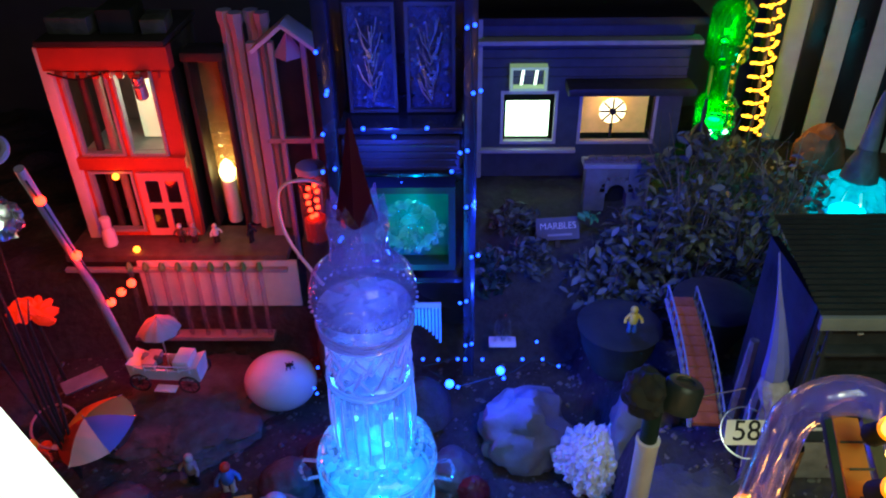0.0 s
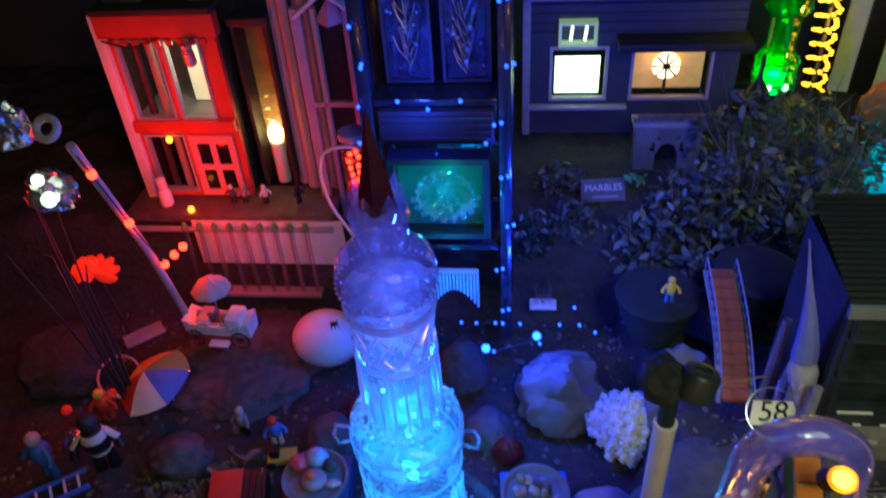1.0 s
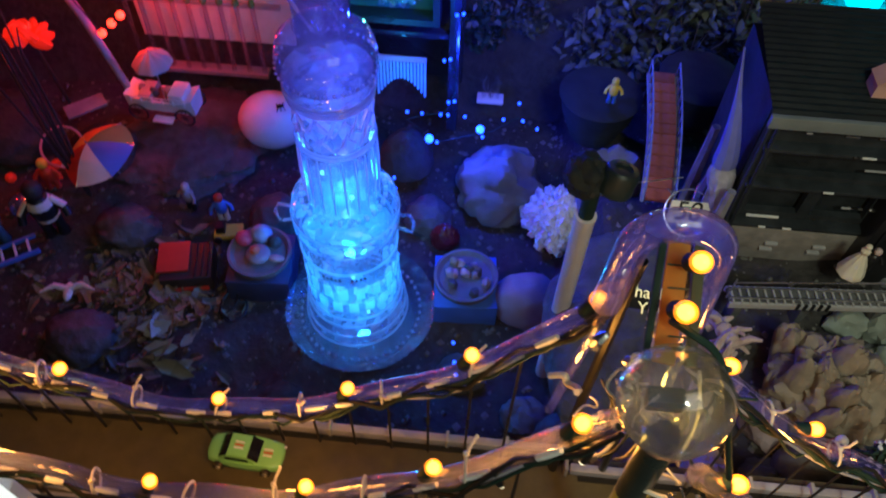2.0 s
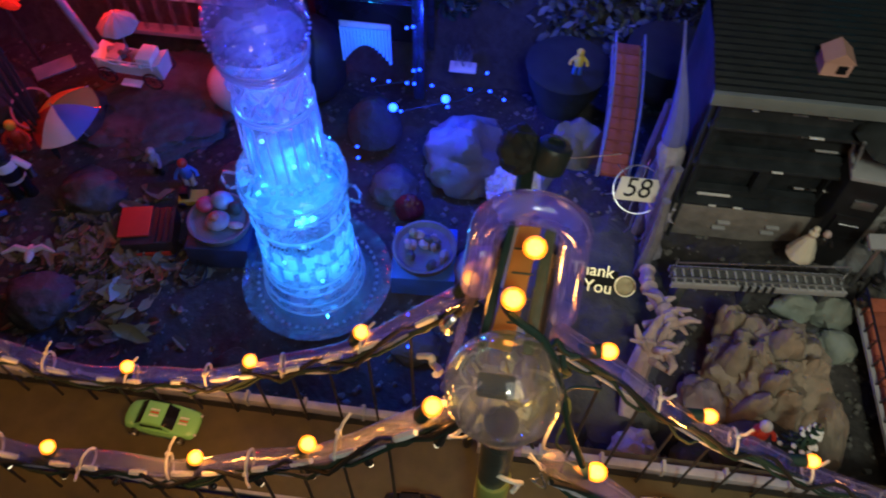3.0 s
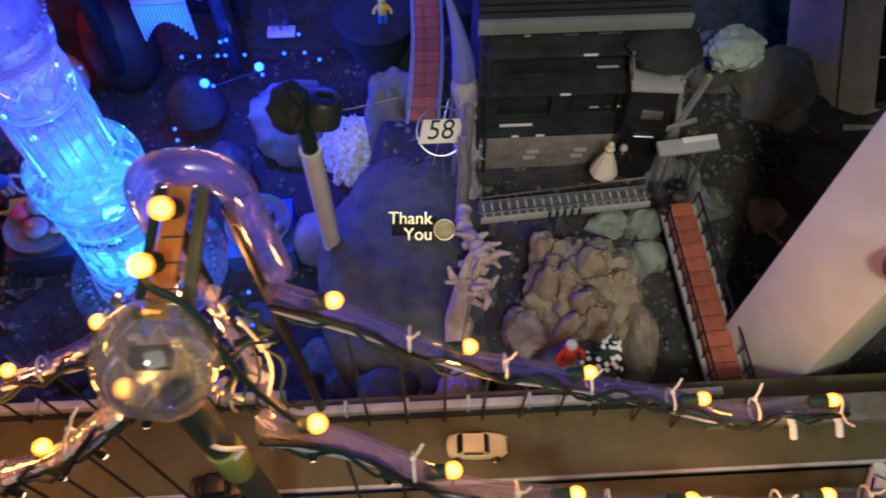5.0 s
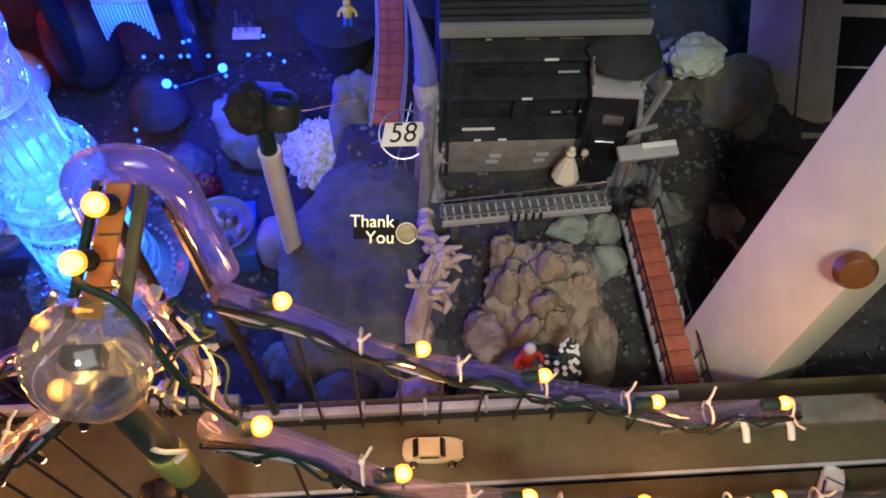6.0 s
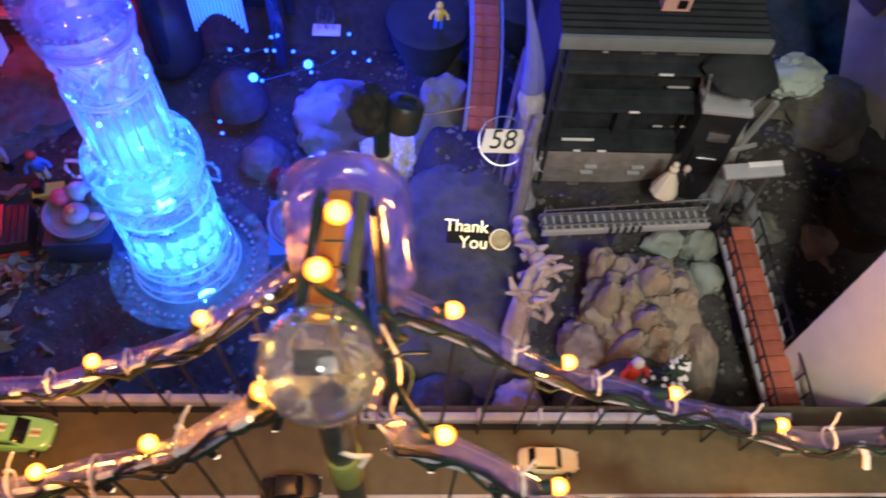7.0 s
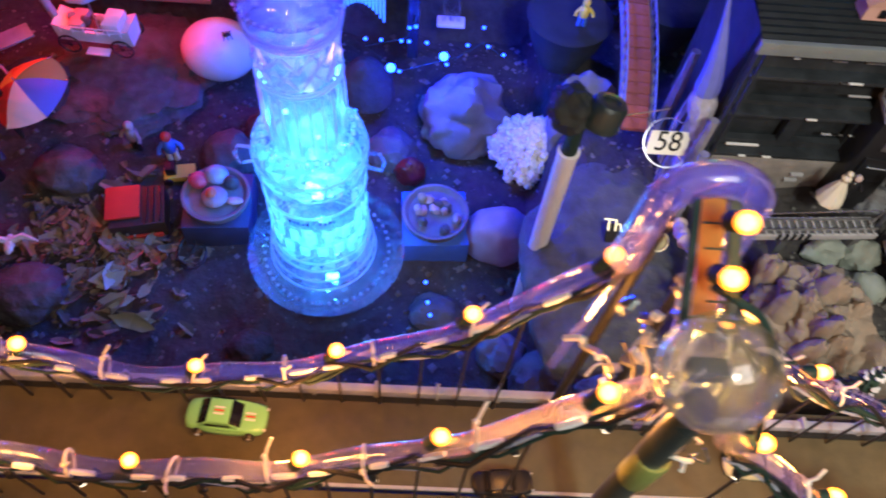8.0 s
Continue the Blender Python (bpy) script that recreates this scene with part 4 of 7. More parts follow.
for x in (-0.045, 0.03):
    for z in (0.028, 0.042):
        part("fitting", box(0.020, 0.006, 0.005, (x + 0.3 * (z - 0.03), -0.019, z), 0.001), GREY, station, "small grey fitting on the base course")
for x in (-0.128, -0.117, 0.128):
    part("upright", tube([(x, -0.020, 0), (x - 0.003, -0.018, 0.29)], 0.0030, 7), STATM, station, "dark metal upright")
part("inner_panel", box(0.23, 0.004, 0.28, (0, 0.022, 0.005)), STATM, station, "dark inner panel")
part("side_wall", box(0.012, 0.18, 0.30, (-0.119, 0.105, 0)), STATM, station)
part("side_wall", box(0.012, 0.18, 0.30, (0.119, 0.105, 0)), STATM, station)
ROOFM = mat("grey_corrugated", (0.05, 0.055, 0.056), 0.45, 0.3, var=0.25, scale=40, bump=0.1)
b = bmesh.new()
rows = []
for j in range(37):
    y = -0.012 + j * 0.0055
    z = 0.312 + y * 0.18 + (0.0022 if j % 2 else 0)
    rows.append([b.verts.new((x, y, z)) for x in (-0.135, 0.137)])
for p, q in zip(rows, rows[1:]):
    b.faces.new((p[0], p[1], q[1], q[0]))
bmesh.ops.solidify(b, geom=b.faces[:], thickness=0.003)
part("roof", b, ROOFM, station, "grey corrugated roof", sharp=20)
part("fascia", box(0.276, 0.008, 0.020, (0.001, -0.019, 0.292), 0.001), mat("pale_fascia", (0.18, 0.20, 0.195), 0.5, var=0.2, bump=0.1), station, "pale grey fascia board")
hut = thing("tiny_house", (0.648, 0.835, 0.447), "tiny pink house with a gabled front on the corrugated roof", "model house")
b = box(0.036, 0.03, 0.022)
part("wall", b, mat("pink_wall", (0.55, 0.32, 0.26), 0.7, var=0.15, bump=0.1), hut)
b = bmesh.new()
vs = [b.verts.new(c) for c in ((-0.02, -0.017, 0.022), (0.02, -0.017, 0.022), (0, -0.017, 0.038), (-0.02, 0.017, 0.022), (0.02, 0.017, 0.022), (0, 0.017, 0.038))]
for f in ((0, 1, 2), (5, 4, 3), (0, 3, 4, 1), (1, 4, 5, 2), (2, 5, 3, 0)):
    b.faces.new([vs[i] for i in f])
part("roof", b, mat("pink_roof", (0.5, 0.28, 0.22), 0.7, var=0.15, bump=0.1), hut)
part("window", box(0.012, 0.002, 0.012, (0.006, -0.0165, 0.006)), PANE, hut, "dark square window")

# stacked dark timbers and stones west of the station
for k in range(5):
    solo("weathered_post", tube([(0, 0, 0), (0.004 * (-1) ** k, 0.004, 0.12), (0.002 * k, 0.01, 0.2 + 0.02 * (k % 3))], [0.011, 0.010, 0.007], 7), mat("weathered_wood", (0.22, 0.21, 0.22), 0.8, var=0.4, scale=60, bump=0.5) if k == 0 else bpy.data.materials["weathered_wood"], (0.478 + 0.012 * (k % 2), 0.72 + 0.045 * k, 0.07), "weathered grey wooden post beside the brick slide", "post", "weathered posts")
solo("blue_cone", tube(flowing([(0.486, 0.828, 0.290), (0.486, 0.83, 0.317), (0.476, 0.83, 0.375), (0.462, 0.83, 0.435), (0.446, 0.83, 0.504)], 2), [0.017 + 0.002 * min(1, k / 4) - 0.0175 * smooth(k, 2, 17) for k in range(len(flowing([(0, 0, 0)] * 5, 2)))], 9), mat("blue_frosted", (0.24, 0.26, 0.62), 0.45, var=0.3, scale=30, bump=0.3, trl=0.3), (0, 0, 0), "pointed pale blue glass cone on grey driftwood", "ornament")
LILW = mat("lilac_driftwood", (0.33, 0.31, 0.36), 0.8, var=0.5, scale=55, bump=0.8, stain=18)
stump = thing("driftwood_stump", (0.49, 0.79, 0.07), "upright lilac-grey driftwood stump carrying the blue cone", "driftwood")
part("trunk", tube(flowing([(0.010, -0.020, 0.0), (0.002, -0.008, 0.08), (0.004, 0.012, 0.14), (-0.004, 0.038, 0.222)], 2), [0.017 + 0.005 * math.sin(k * 1.1) for k in range(len(flowing([(0, 0, 0)] * 4, 2)))], 9), LILW, stump)
rs = random.Random(14)
for k in range(9):
    z = 0.05 + 0.018 * k
    a, l = rs.uniform(-2.6, 0.6), rs.uniform(0.018, 0.034)
    base = Vector((0.002, -0.012 + 0.05 * (z / 0.22) ** 2, z))
    tip = base + Vector((math.cos(a) * l, math.sin(a) * l, rs.uniform(-0.006, 0.022)))
    part("branch", tube([base, base.lerp(tip, 0.6) + Vector((0, 0, 0.006)), tip], [0.008, 0.0055, 0.0016], 6), LILW, stump)

# girder track with a couple figurine
track = thing("girder_track", (0.50, 0.655, 0.17), "pale grey toy girder track across the terrace", "toy track", turn=(0, 0, 4))
for y in (-0.014, 0.014):
    part("girder", box(0.25, 0.004, 0.012, (0.125, y, 0.016), 0.001), GREY, track)
    part("rail", box(0.25, 0.002, 0.004, (0.125, y * 0.6, 0.031), 0.0004), STEEL, track)
part("bed", box(0.25, 0.024, 0.002, (0.125, 0, 0.0245)), SLATE, track, "dull bed under the rails")
slp = None
for k in range(20):
    if slp is None:
        slp = part("sleeper", box(0.003, 0.03, 0.002, (0, 0, 0.028)), GREY, track, at=(0.006, 0, 0))
    else:
        o = new("sleeper", slp.data)
        o.parent, o.matrix_basis = track, pose(0.006 + k * 0.0125, 0, 0)
for x in (0.02, 0.12, 0.23):
    part("pier", box(0.012, 0.024, 0.06, (x, 0, -0.044), 0.002), SLATE, track)
for k in range(5):
    part("clip", box(0.004, 0.004, 0.014, (0.10 + 0.011 * k, -0.017, 0.018), 0.001), BLACK, track, "small black clip")
part("guard_wire", tube([(0, -0.004, 0.065), (0.24, 0.0, 0.07)], 0.0012, 5), STEEL, track)
for x in (0, 0.24):
    part("wire_post", tube([(x, 0, 0.02), (x, -0.002, 0.07)], 0.0014, 5), STEEL, track)
solo("bride_figurine", join(lathe([(0.021, 0), (0.020, 0.004), (0.015, 0.022), (0.009, 0.036), (0.005, 0.044), (0.0075, 0.052), (0.003, 0.058)], 36, ribs=9, depth=0.0012), ball(0.005, (0, 0, 0.061), 2)), CREAM, (0.690, 0.716, 0.20), "white gowned wedding figurine standing by the track", "figurine")
doll("groom_figurine", (0.712, 0.722, 0.20), 0.052, (BLACK, BLACK, DRIFT), "black suited wedding figurine standing by the track")

# stove, trestle and plank
stove = thing("toy_stove", (0.748, 0.775, 0.158), "black toy stove with a pale top under a dark canopy", "toy stove", turn=(0, 0, -6))
part("body", box(0.066, 0.05, 0.208, (0, 0, -0.038), 0.004), BLACK, stove)
part("door", box(0.044, 0.004, 0.05, (0, -0.027, 0.05), 0.003), BLACK, stove, "black glossy door")
part("handle", tube([(-0.014, -0.032, 0.085), (0.014, -0.032, 0.085)], 0.0018, 6), STEEL, stove, "steel handle")
part("grille", box(0.03, 0.003, 0.016, (0.004, -0.027, 0.118), 0.001), STEEL, stove, "steel grille")
part("top", box(0.07, 0.054, 0.008, (0, 0, 0.171), 0.002), GREY, stove, "pale grey top")
part("canopy", lathe([(0.050, 0.228), (0.053, 0.231), (0.042, 0.245), (0.020, 0.255), (0.004, 0.260)], 14, ribs=7, depth=0.004), MATTE, stove, "black pointed canopy")
for x, y in ((-0.045, -0.02), (0.045, -0.02), (-0.045, 0.03), (0.045, 0.03)):
    part("canopy_post", tube([(x * 0.7, y * 0.6, 0.172), (x, y, 0.238)], 0.002, 6), STEEL, stove)
trestle = thing("trestle", (0.815, 0.79, 0.12), "grey wooden trestle of crossed slats", "trestle", turn=(0, 0, 10))
for a, b2 in (((-0.02, 0, 0), (0.02, 0, 0.19)), ((0.02, 0.006, 0), (-0.02, 0.006, 0.19)), ((-0.02, 0.05, 0), (-0.02, 0, 0.19)), ((0.025, 0.05, 0), (0.02, 0, 0.19))):
    part("slat", tube([a, b2], 0.0055, 4), mat("grey_slat", (0.30, 0.30, 0.29), 0.7, var=0.3, bump=0.3) if "grey_slat" not in bpy.data.materials else bpy.data.materials["grey_slat"], trestle)
part("cross_bar", tube([(-0.026, -0.004, 0.09), (0.026, -0.004, 0.10)], 0.004, 4), bpy.data.materials["grey_slat"], trestle)
plank = thing("plank_sign", (0.79, 0.695, 0.275), "grey plank shelf with a white edge strip", "plank", turn=(14, 0, 6))
part("board", box(0.086, 0.022, 0.008, (0, 0, 0), 0.001), GREY, plank)
part("edge_strip", box(0.05, 0.008, 0.004, (0.016, 0.006, 0.0084), 0.0008), WHITE, plank, "white strip")
part("leg", tube([(-0.02, 0, 0), (-0.02, -0.03, -0.10)], 0.003, 5), STEEL, plank)
part("leg", tube([(0.03, 0, 0), (0.03, -0.03, -0.10)], 0.003, 5), STEEL, plank)

# santa-coloured doll and snowy tree on the rock
stone((0.615, 0.428, 0.085), (0.13, 0.08, 0.135), 44, SLATE, "dark ledge stone under the seated doll", 0.12)
doll("seated_doll", (0.594, 0.418, 0.188), 0.066, (REDP, REDP, WHITE), "small red and white clothed doll before the craggy rock", 10)
tree = thing("toy_fir", (0.637, 0.405, 0.188), "small dark toy fir tree tipped with snow", "toy tree")
part("trunk", lathe([(0.004, -0.01), (0.002, 0.11)], 8), BARK, tree)
b, snow = None, None
rnd = random.Random(8)
for k in range(9):
    z, r = 0.012 + k * 0.011, 0.028 * (1 - k / 9.5)
    for j in range(9):
        a = j * 0.7 + k * 0.4 + rnd.uniform(-0.1, 0.1)
        tip = (r * math.cos(a), r * math.sin(a), z - 0.006)
        b = tube([(0, 0, z), (tip[0] * 0.5, tip[1] * 0.5, z), tip], [0.002, 0.0038, 0.0012], 5, b)
        if rnd.random() < 0.5:
            snow = ball(0.0030, (tip[0] * 0.9, tip[1] * 0.9, z), 1, snow, (1.3, 1.3, 0.6))
part("crown", b, SNOWG, tree)
part("snow", snow, WHITE, tree, "white snow tips")

MOSSR = mat("mossy_brown_rock", (0.125, 0.12, 0.10), 0.8, var=0.5, scale=34, bump=0.8, stain=10)
# stones and dark bowls of the terrace
solo("dark_bowl", lathe([(0.03, 0.0), (0.045, 0.008), (0.070, 0.07), (0.078, 0.112), (0.082, 0.116), (0.078, 0.119), (0.05, 0.122), (0.01, 0.124)], 40), MATTE, (0.345, 1.165, 0.0), "black covered bowl beside the brick slide", "bowl", "black bowls")
solo("dark_bowl", lathe([(0.03, 0.0), (0.045, 0.008), (0.070, 0.07), (0.078, 0.112), (0.082, 0.116), (0.078, 0.119), (0.05, 0.122), (0.01, 0.124)], 40), MATTE, (0.535, 1.20, 0.03), "black covered bowl beside the brick slide", "bowl", "black bowls")
doll("yellow_doll", (0.361, 1.135, 0.121), 0.062, (BLUEP, YELP, YELP), "small yellow shirted doll with blue legs on the bowl rim")
for at, size, seed, m, lab in (
    ((0.955, 0.67, 0.07), (0.09, 0.12, 0.09), 11, BEIGE, "rounded pale rock near the cream post"),
    ((0.72, 0.60, 0.09), (0.09, 0.08, 0.07), 12, PALE, "grey rock at the foot of the brick ramp"),
    ((0.66, 0.61, 0.10), (0.10, 0.07, 0.07), 14, PALE, "grey layered rock behind the craggy one"),
    ((0.56, 0.50, 0.09), (0.07, 0.08, 0.08), 15, MAUVE, "dark mauve rock beside the driftwood"),
    ((0.545, 0.41, 0.09), (0.07, 0.07, 0.06), 16, SLATE, "dark rock beside the seated doll"),
    ((0.36, 0.42, 0.05), (0.10, 0.10, 0.08), 17, SLATE, "dark rock under the bridge"),
    ((0.30, 0.50, -0.12), (0.11, 0.12, 0.13), 18, SLATE, "dark rock by the white pipe"),
    ((0.24, 0.58, -0.16), (0.09, 0.08, 0.07), 19, PALE, "pale mottled rock by the white pipe"),
    ((0.46, 0.40, 0.09), (0.07, 0.08, 0.09), 20, DRIFT, "pinkish rock under the bridge tube"),
    ((1.03, 0.93, 0.08), (0.16, 0.17, 0.14), 22, MOSSR, "dark mossy mound beside the beige building"),
    ((0.88, 0.52, 0.08), (0.10, 0.08, 0.05), 23, SLATE, "low dark rock beside the brick ramp"),
    ((0.86, 0.70, 0.08), (0.11, 0.10, 0.08), 24, MOSSR, "dark rock below the plank"),
    ((0.93, 0.98, 0.08), (0.14, 0.12, 0.16), 25, MOSSR, "tall dark rock behind the trestle"),
):
    stone(at, size, seed, m, lab)
stone((0.925, 0.915, 0.225), (0.09, 0.08, 0.06), 26, mat("pale_green_cloth", (0.42, 0.48, 0.42), 0.8, var=0.25, bump=0.4), "crumpled pale green cloth on the dark rock", 0.5)

# cream post and beige building
post = thing("cream_post", (0.882, 0.425, 0.08), "tall cream painted square post rising past the garden", "post", turn=(-5, 5, 0))
part("shaft", box(0.115, 0.115, 1.5, (0, 0, -0.02), 0.006, m=pose(0, 0, 0, 0, 0, 24)), CREAM, post)
part("foot", box(0.125, 0.125, 0.02, (0, 0, -0.03), 0.004, m=pose(0, 0, 0, 0, 0, 24)), CREAM, post)
solo("amber_knob", lathe([(0.008, 0), (0.018, 0.006), (0.021, 0.015), (0.016, 0.024), (0.006, 0.027)], 24), mat("amber_wood", (0.16, 0.06, 0.018), 0.25, var=0.2, bump=0.1), (0.884, 0.396, 0.467), "rounded amber wooden knob fixed on the cream post", "knob", rot=(60, 0, -20))
bld = thing("beige_building", (1.130, 0.855, 0.105), "beige board model front with dark panes, leaning back", "model building", turn=(-50, 0, -4))
BOARD = mat("dull_beige_board", (0.26, 0.24, 0.19), 0.75, var=0.3, scale=30, bump=0.2, stain=7)
part("front_wall", pierced(0, 0.42, 0, 0.50, 0.008, 0.016, [(0.062, 0.40, 0.035, 0.205), (0.062, 0.40, 0.225, 0.46)]), BOARD, bld)
for z0, z1 in ((0.035, 0.205), (0.225, 0.46)):
    part("window", box(0.338, 0.006, z1 - z0, (0.231, 0.011, z0)), PANE, bld, "dark glass panel")
    part("glazing_bar", box(0.338, 0.004, 0.003, (0.231, 0.006, (z0 + z1) / 2)), GREY, bld, "thin grey glazing bar")
part("side_wall", box(0.085, 0.014, 0.48, (0, 0, 0), 0.002), BOARD, bld, at=(-0.036, 0.030, 0), rot=(0, 0, -36))
part("panel", box(0.040, 0.003, 0.040, (0, 0, -0.020), 0.0005), DARK, bld, "dark diamond panel", at=(-0.043, 0.020, 0.27), rot=(0, 45, -36))
part("sill", box(0.42, 0.03, 0.012, (0.21, -0.010, -0.004), 0.002), BOARD, bld, "projecting beige foot")
part("prop", box(0.02, 0.25, 0.02, (0.2, 0.13, 0.30), 0.002), DARK, bld, "dark prop behind the front")
tub = thing("dark_planter", (1.02, 0.705, ground_z(1.02, 0.705) - 0.004), "round black planter filled with dark soil", "planter")
part("tub", lathe([(0.045, 0.0), (0.054, 0.006), (0.062, 0.06), (0.065, 0.066), (0.065, 0.072), (0.060, 0.072), (0.058, 0.06)], 40), DARK, tub)
part("soil", rock((0.116, 0.116, 0.03), 61, 0.5, 4, 4), SOIL, tub, "dark crumbly soil", at=(0, 0, 0.05))
for k, (x, y, sx, sy, sz, m) in enumerate(((0.705, 0.665, 0.08, 0.05, 0.05, 0), (0.752, 0.648, 0.06, 0.05, 0.06, 0), (0.748, 0.598, 0.05, 0.06, 0.05, 0), (0.842, 0.735, 0.08, 0.035, 0.05, 1), (0.852, 0.703, 0.06, 0.03, 0.035, 1), (0.80, 0.76, 0.07, 0.05, 0.06, 1))):
    solo("broken_slab", rock((sx, sy, sz), 640 + k, 0.55, 3, 1.2), (mat("grey_green_slab", (0.24, 0.27, 0.23), 0.75, var=0.4, bump=0.5) if k == 0 else bpy.data.materials["grey_green_slab"]) if m == 0 else PALE, (x, y, ground_z(x, y) - 0.006), "broken grey-green stone slab below the trestle" if m == 0 else "pale broken stone slab near the brick ramp", "stone", "broken slabs", rot=(6 * (-1) ** k, 5, 31 * k))
for x, y in ((0.802, 0.70), (0.768, 0.652)):
    sl = thing("garden_spotlight", (x, y, ground_z(x, y) - 0.003), "tiny black garden spotlight with a chrome tip", "lamp", "garden spotlights")
    part("stem", tube([(0, 0, 0), (0.004, 0.004, 0.05), (0.0, -0.004, 0.085), (-0.004, -0.012, 0.082)], 0.0018, 6), BLACK, sl)
    part("head", lathe([(0.003, 0), (0.008, 0.004), (0.009, 0.014), (0.006, 0.018)], 14), BLACK, sl, at=(-0.004, -0.014, 0.066))
    part("tip", ball(0.004, (0, 0, 0), 2), STEEL, sl, "chrome tip", at=(-0.004, -0.016, 0.066))
# low plants beside the post
def sprig(at, n, size, seed, label, m=LEAF, leaf=0.010, cat="plant", tall=0.05, name="plant"):
    p = thing(name, at, label, cat)
    part("stem", branches(max(4, n // 14), tall, max(size[0], size[1]), seed, 0.0022), BARK, p)
    part("leaves", leaves(n, (0, 0, size[2] * 0.9), size, seed, leaf), m, p, sharp=80)
    if n > 150:
        part("pale_leaves", leaves(n // 4, (0, 0, size[2] * 1.0), size, seed + 7, leaf), DULLLEAF, p, "paler grey-green leaves", sharp=80)
    return p


DULLLEAF = mat("dull_pale_leaf", (0.17, 0.19, 0.16), 0.6, var=0.4, bump=0.1)
PALELEAF = mat("pale_leaf", (0.34, 0.38, 0.30), 0.6, var=0.3, bump=0.1)
sprig((0.99, 0.39, 0.07), 60, (0.06, 0.03, 0.03), 3, "pale grey-green creeping plant at the post's foot", PALELEAF)
sprig((0.90, 0.37, 0.07), 40, (0.05, 0.02, 0.02), 5, "pale grey-green creeping plant at the post's foot", PALELEAF)
pier = thing("pier_plank", (0.92, 0.30, 0.312), "long grey plank pier along the bridge end", "plank")
part("beam", box(0.42, 0.032, 0.016, (0, 0, -0.012), 0.004), mat("dull_brown_plank", (0.13, 0.12, 0.095), 0.6, var=0.4, scale=50, bump=0.3, stain=12), pier)
for x in (-0.12, -0.07, 0.12):
    part("hook", tube([(x, -0.004, 0.006), (x, -0.02, 0.008), (x + 0.002, -0.03, -0.002)], 0.004, 8), WHITE, pier, "white plastic hook")

# ---- left garden: figures and ornaments ----
def dish_stand(at, seed, label, block, shells):
    s = thing("planter", at, label, "planter")
    part("pedestal", box(0.122, 0.122, 0.075, (0, 0, 0), 0.003, m=pose(0, 0, 0, 0, 0, 4)), block, s, "blue square pedestal")
    part("dish", lathe([(0.05, 0.077), (0.058, 0.08), (0.062, 0.09), (0.062, 0.098), (0.057, 0.098), (0.05, 0.09), (0.01, 0.088)], 40), PALE, s, "pale round dish")
    r = random.Random(seed)
    for k in range(14 if shells else 0):
        a, q = r.uniform(0, 6.28), 0.042 * math.sqrt(r.random())
        part("shell", rock((0.024, 0.018, 0.018), seed + k, 0.4, 2), shells[k % len(shells)], s, at=(q * math.cos(a), q * math.sin(a), 0.088 + 0.006 * r.random()), rot=(0, 0, r.uniform(0, 360)))
    return s


NAVY = mat("navy_block", (0.035, 0.05, 0.12), 0.5, var=0.2, bump=0.1)
dish_stand((-0.292, 0.845, -0.165), 61, "pale dish of shells and trinkets on a dark pedestal", NAVY, ())
trink = bpy.data.objects["planter"]
for nm, r0, at, sq, m, lab in (("trinket", 0.017, (-0.034, 0.022, 0.104), (1, 1, 0.9), mat("pink_glaze", (0.6, 0.10, 0.16), 0.3, var=0.3, scale=50, bump=0.2), "pink glazed ball"), ("trinket", 0.020, (-0.002, 0.034, 0.108), (1.1, 0.9, 1), mat("pale_blue_glaze", (0.35, 0.45, 0.6), 0.3, var=0.5, scale=40, bump=0.2), "pale blue mottled ball"),
                           ("trinket_bowl", 0.024, (0.0, -0.010, 0.100), (1, 1, 0.5), MAUVE, "mauve little bowl"), ("trinket", 0.010, (-0.003, -0.012, 0.116), (1, 1, 0.9), mat("orange_glaze", (0.6, 0.16, 0.08), 0.35, var=0.3, bump=0.2), "orange ball in the bowl"), ("trinket", 0.014, (0.026, 0.022, 0.102), (1, 0.8, 1.2), SLATE, "dark little figure"), ("trinket", 0.012, (0.036, -0.014, 0.097), (1.4, 0.7, 0.5), DRIFT, "pinkish shell")):
    part(nm, ball(r0, (0, 0, 0), 3, squash=sq), m, trink, lab, at=at)
dish_stand((0.112, 0.835, -0.17), 71, "small dish of mixed pebbles on a blue box", BLUEP, (DRIFT, SLATE, MAUVE, BARK))
book = thing("red_box", (-0.455, 0.835, -0.15), "small dark crate with a bright red lid", "box", turn=(0, 0, 12))
part("crate", box(0.100, 0.088, 0.045, (0.012, -0.006, 0), 0.003), DARK, book)
part("lid", box(0.062, 0.072, 0.006, (-0.012, 0.002, 0.0465), 0.002), REDP, book, "bright red lid")
part("rail", box(0.09, 0.006, 0.008, (0.008, -0.054, 0.010), 0.001), REDP, book, "red rail")
for k in range(3):
    part("slat", box(0.004, 0.080, 0.004, (0.030 + 0.012 * k, -0.006, 0.0452), 0.0008), BLACK, book, "dark slat of the crate")
cable = solo("cable_coil", tube([(0.02 * math.cos(a) + 0.004 * a, 0.03 * math.sin(a) - 0.003 * a, 0.004 + 0.0008 * a) for a in [k * 0.35 for k in range(60)]], 0.0022, 6), BLACK, (-0.40, 0.80, -0.148), "loose black cable coil on the soil", "cable")
doll("red_capped_doll", (-0.412, 0.975, -0.15), 0.085, (WHITE, BLUEP, REDP), "small doll with a red cap and blue top", 20)
doll("brown_doll", (-0.49, 1.0, -0.15), 0.08, (BLACK, MAUVE, DRIFT), "small brown and mauve doll on the soil", -20)
cart = thing("toy_kart", (-0.39, 0.935, -0.15), "small gold and black toy kart", "toy kart", turn=(0, 0, 10))
part("body", box(0.06, 0.034, 0.014, (0, 0, 0.006), 0.004), YELP, cart)
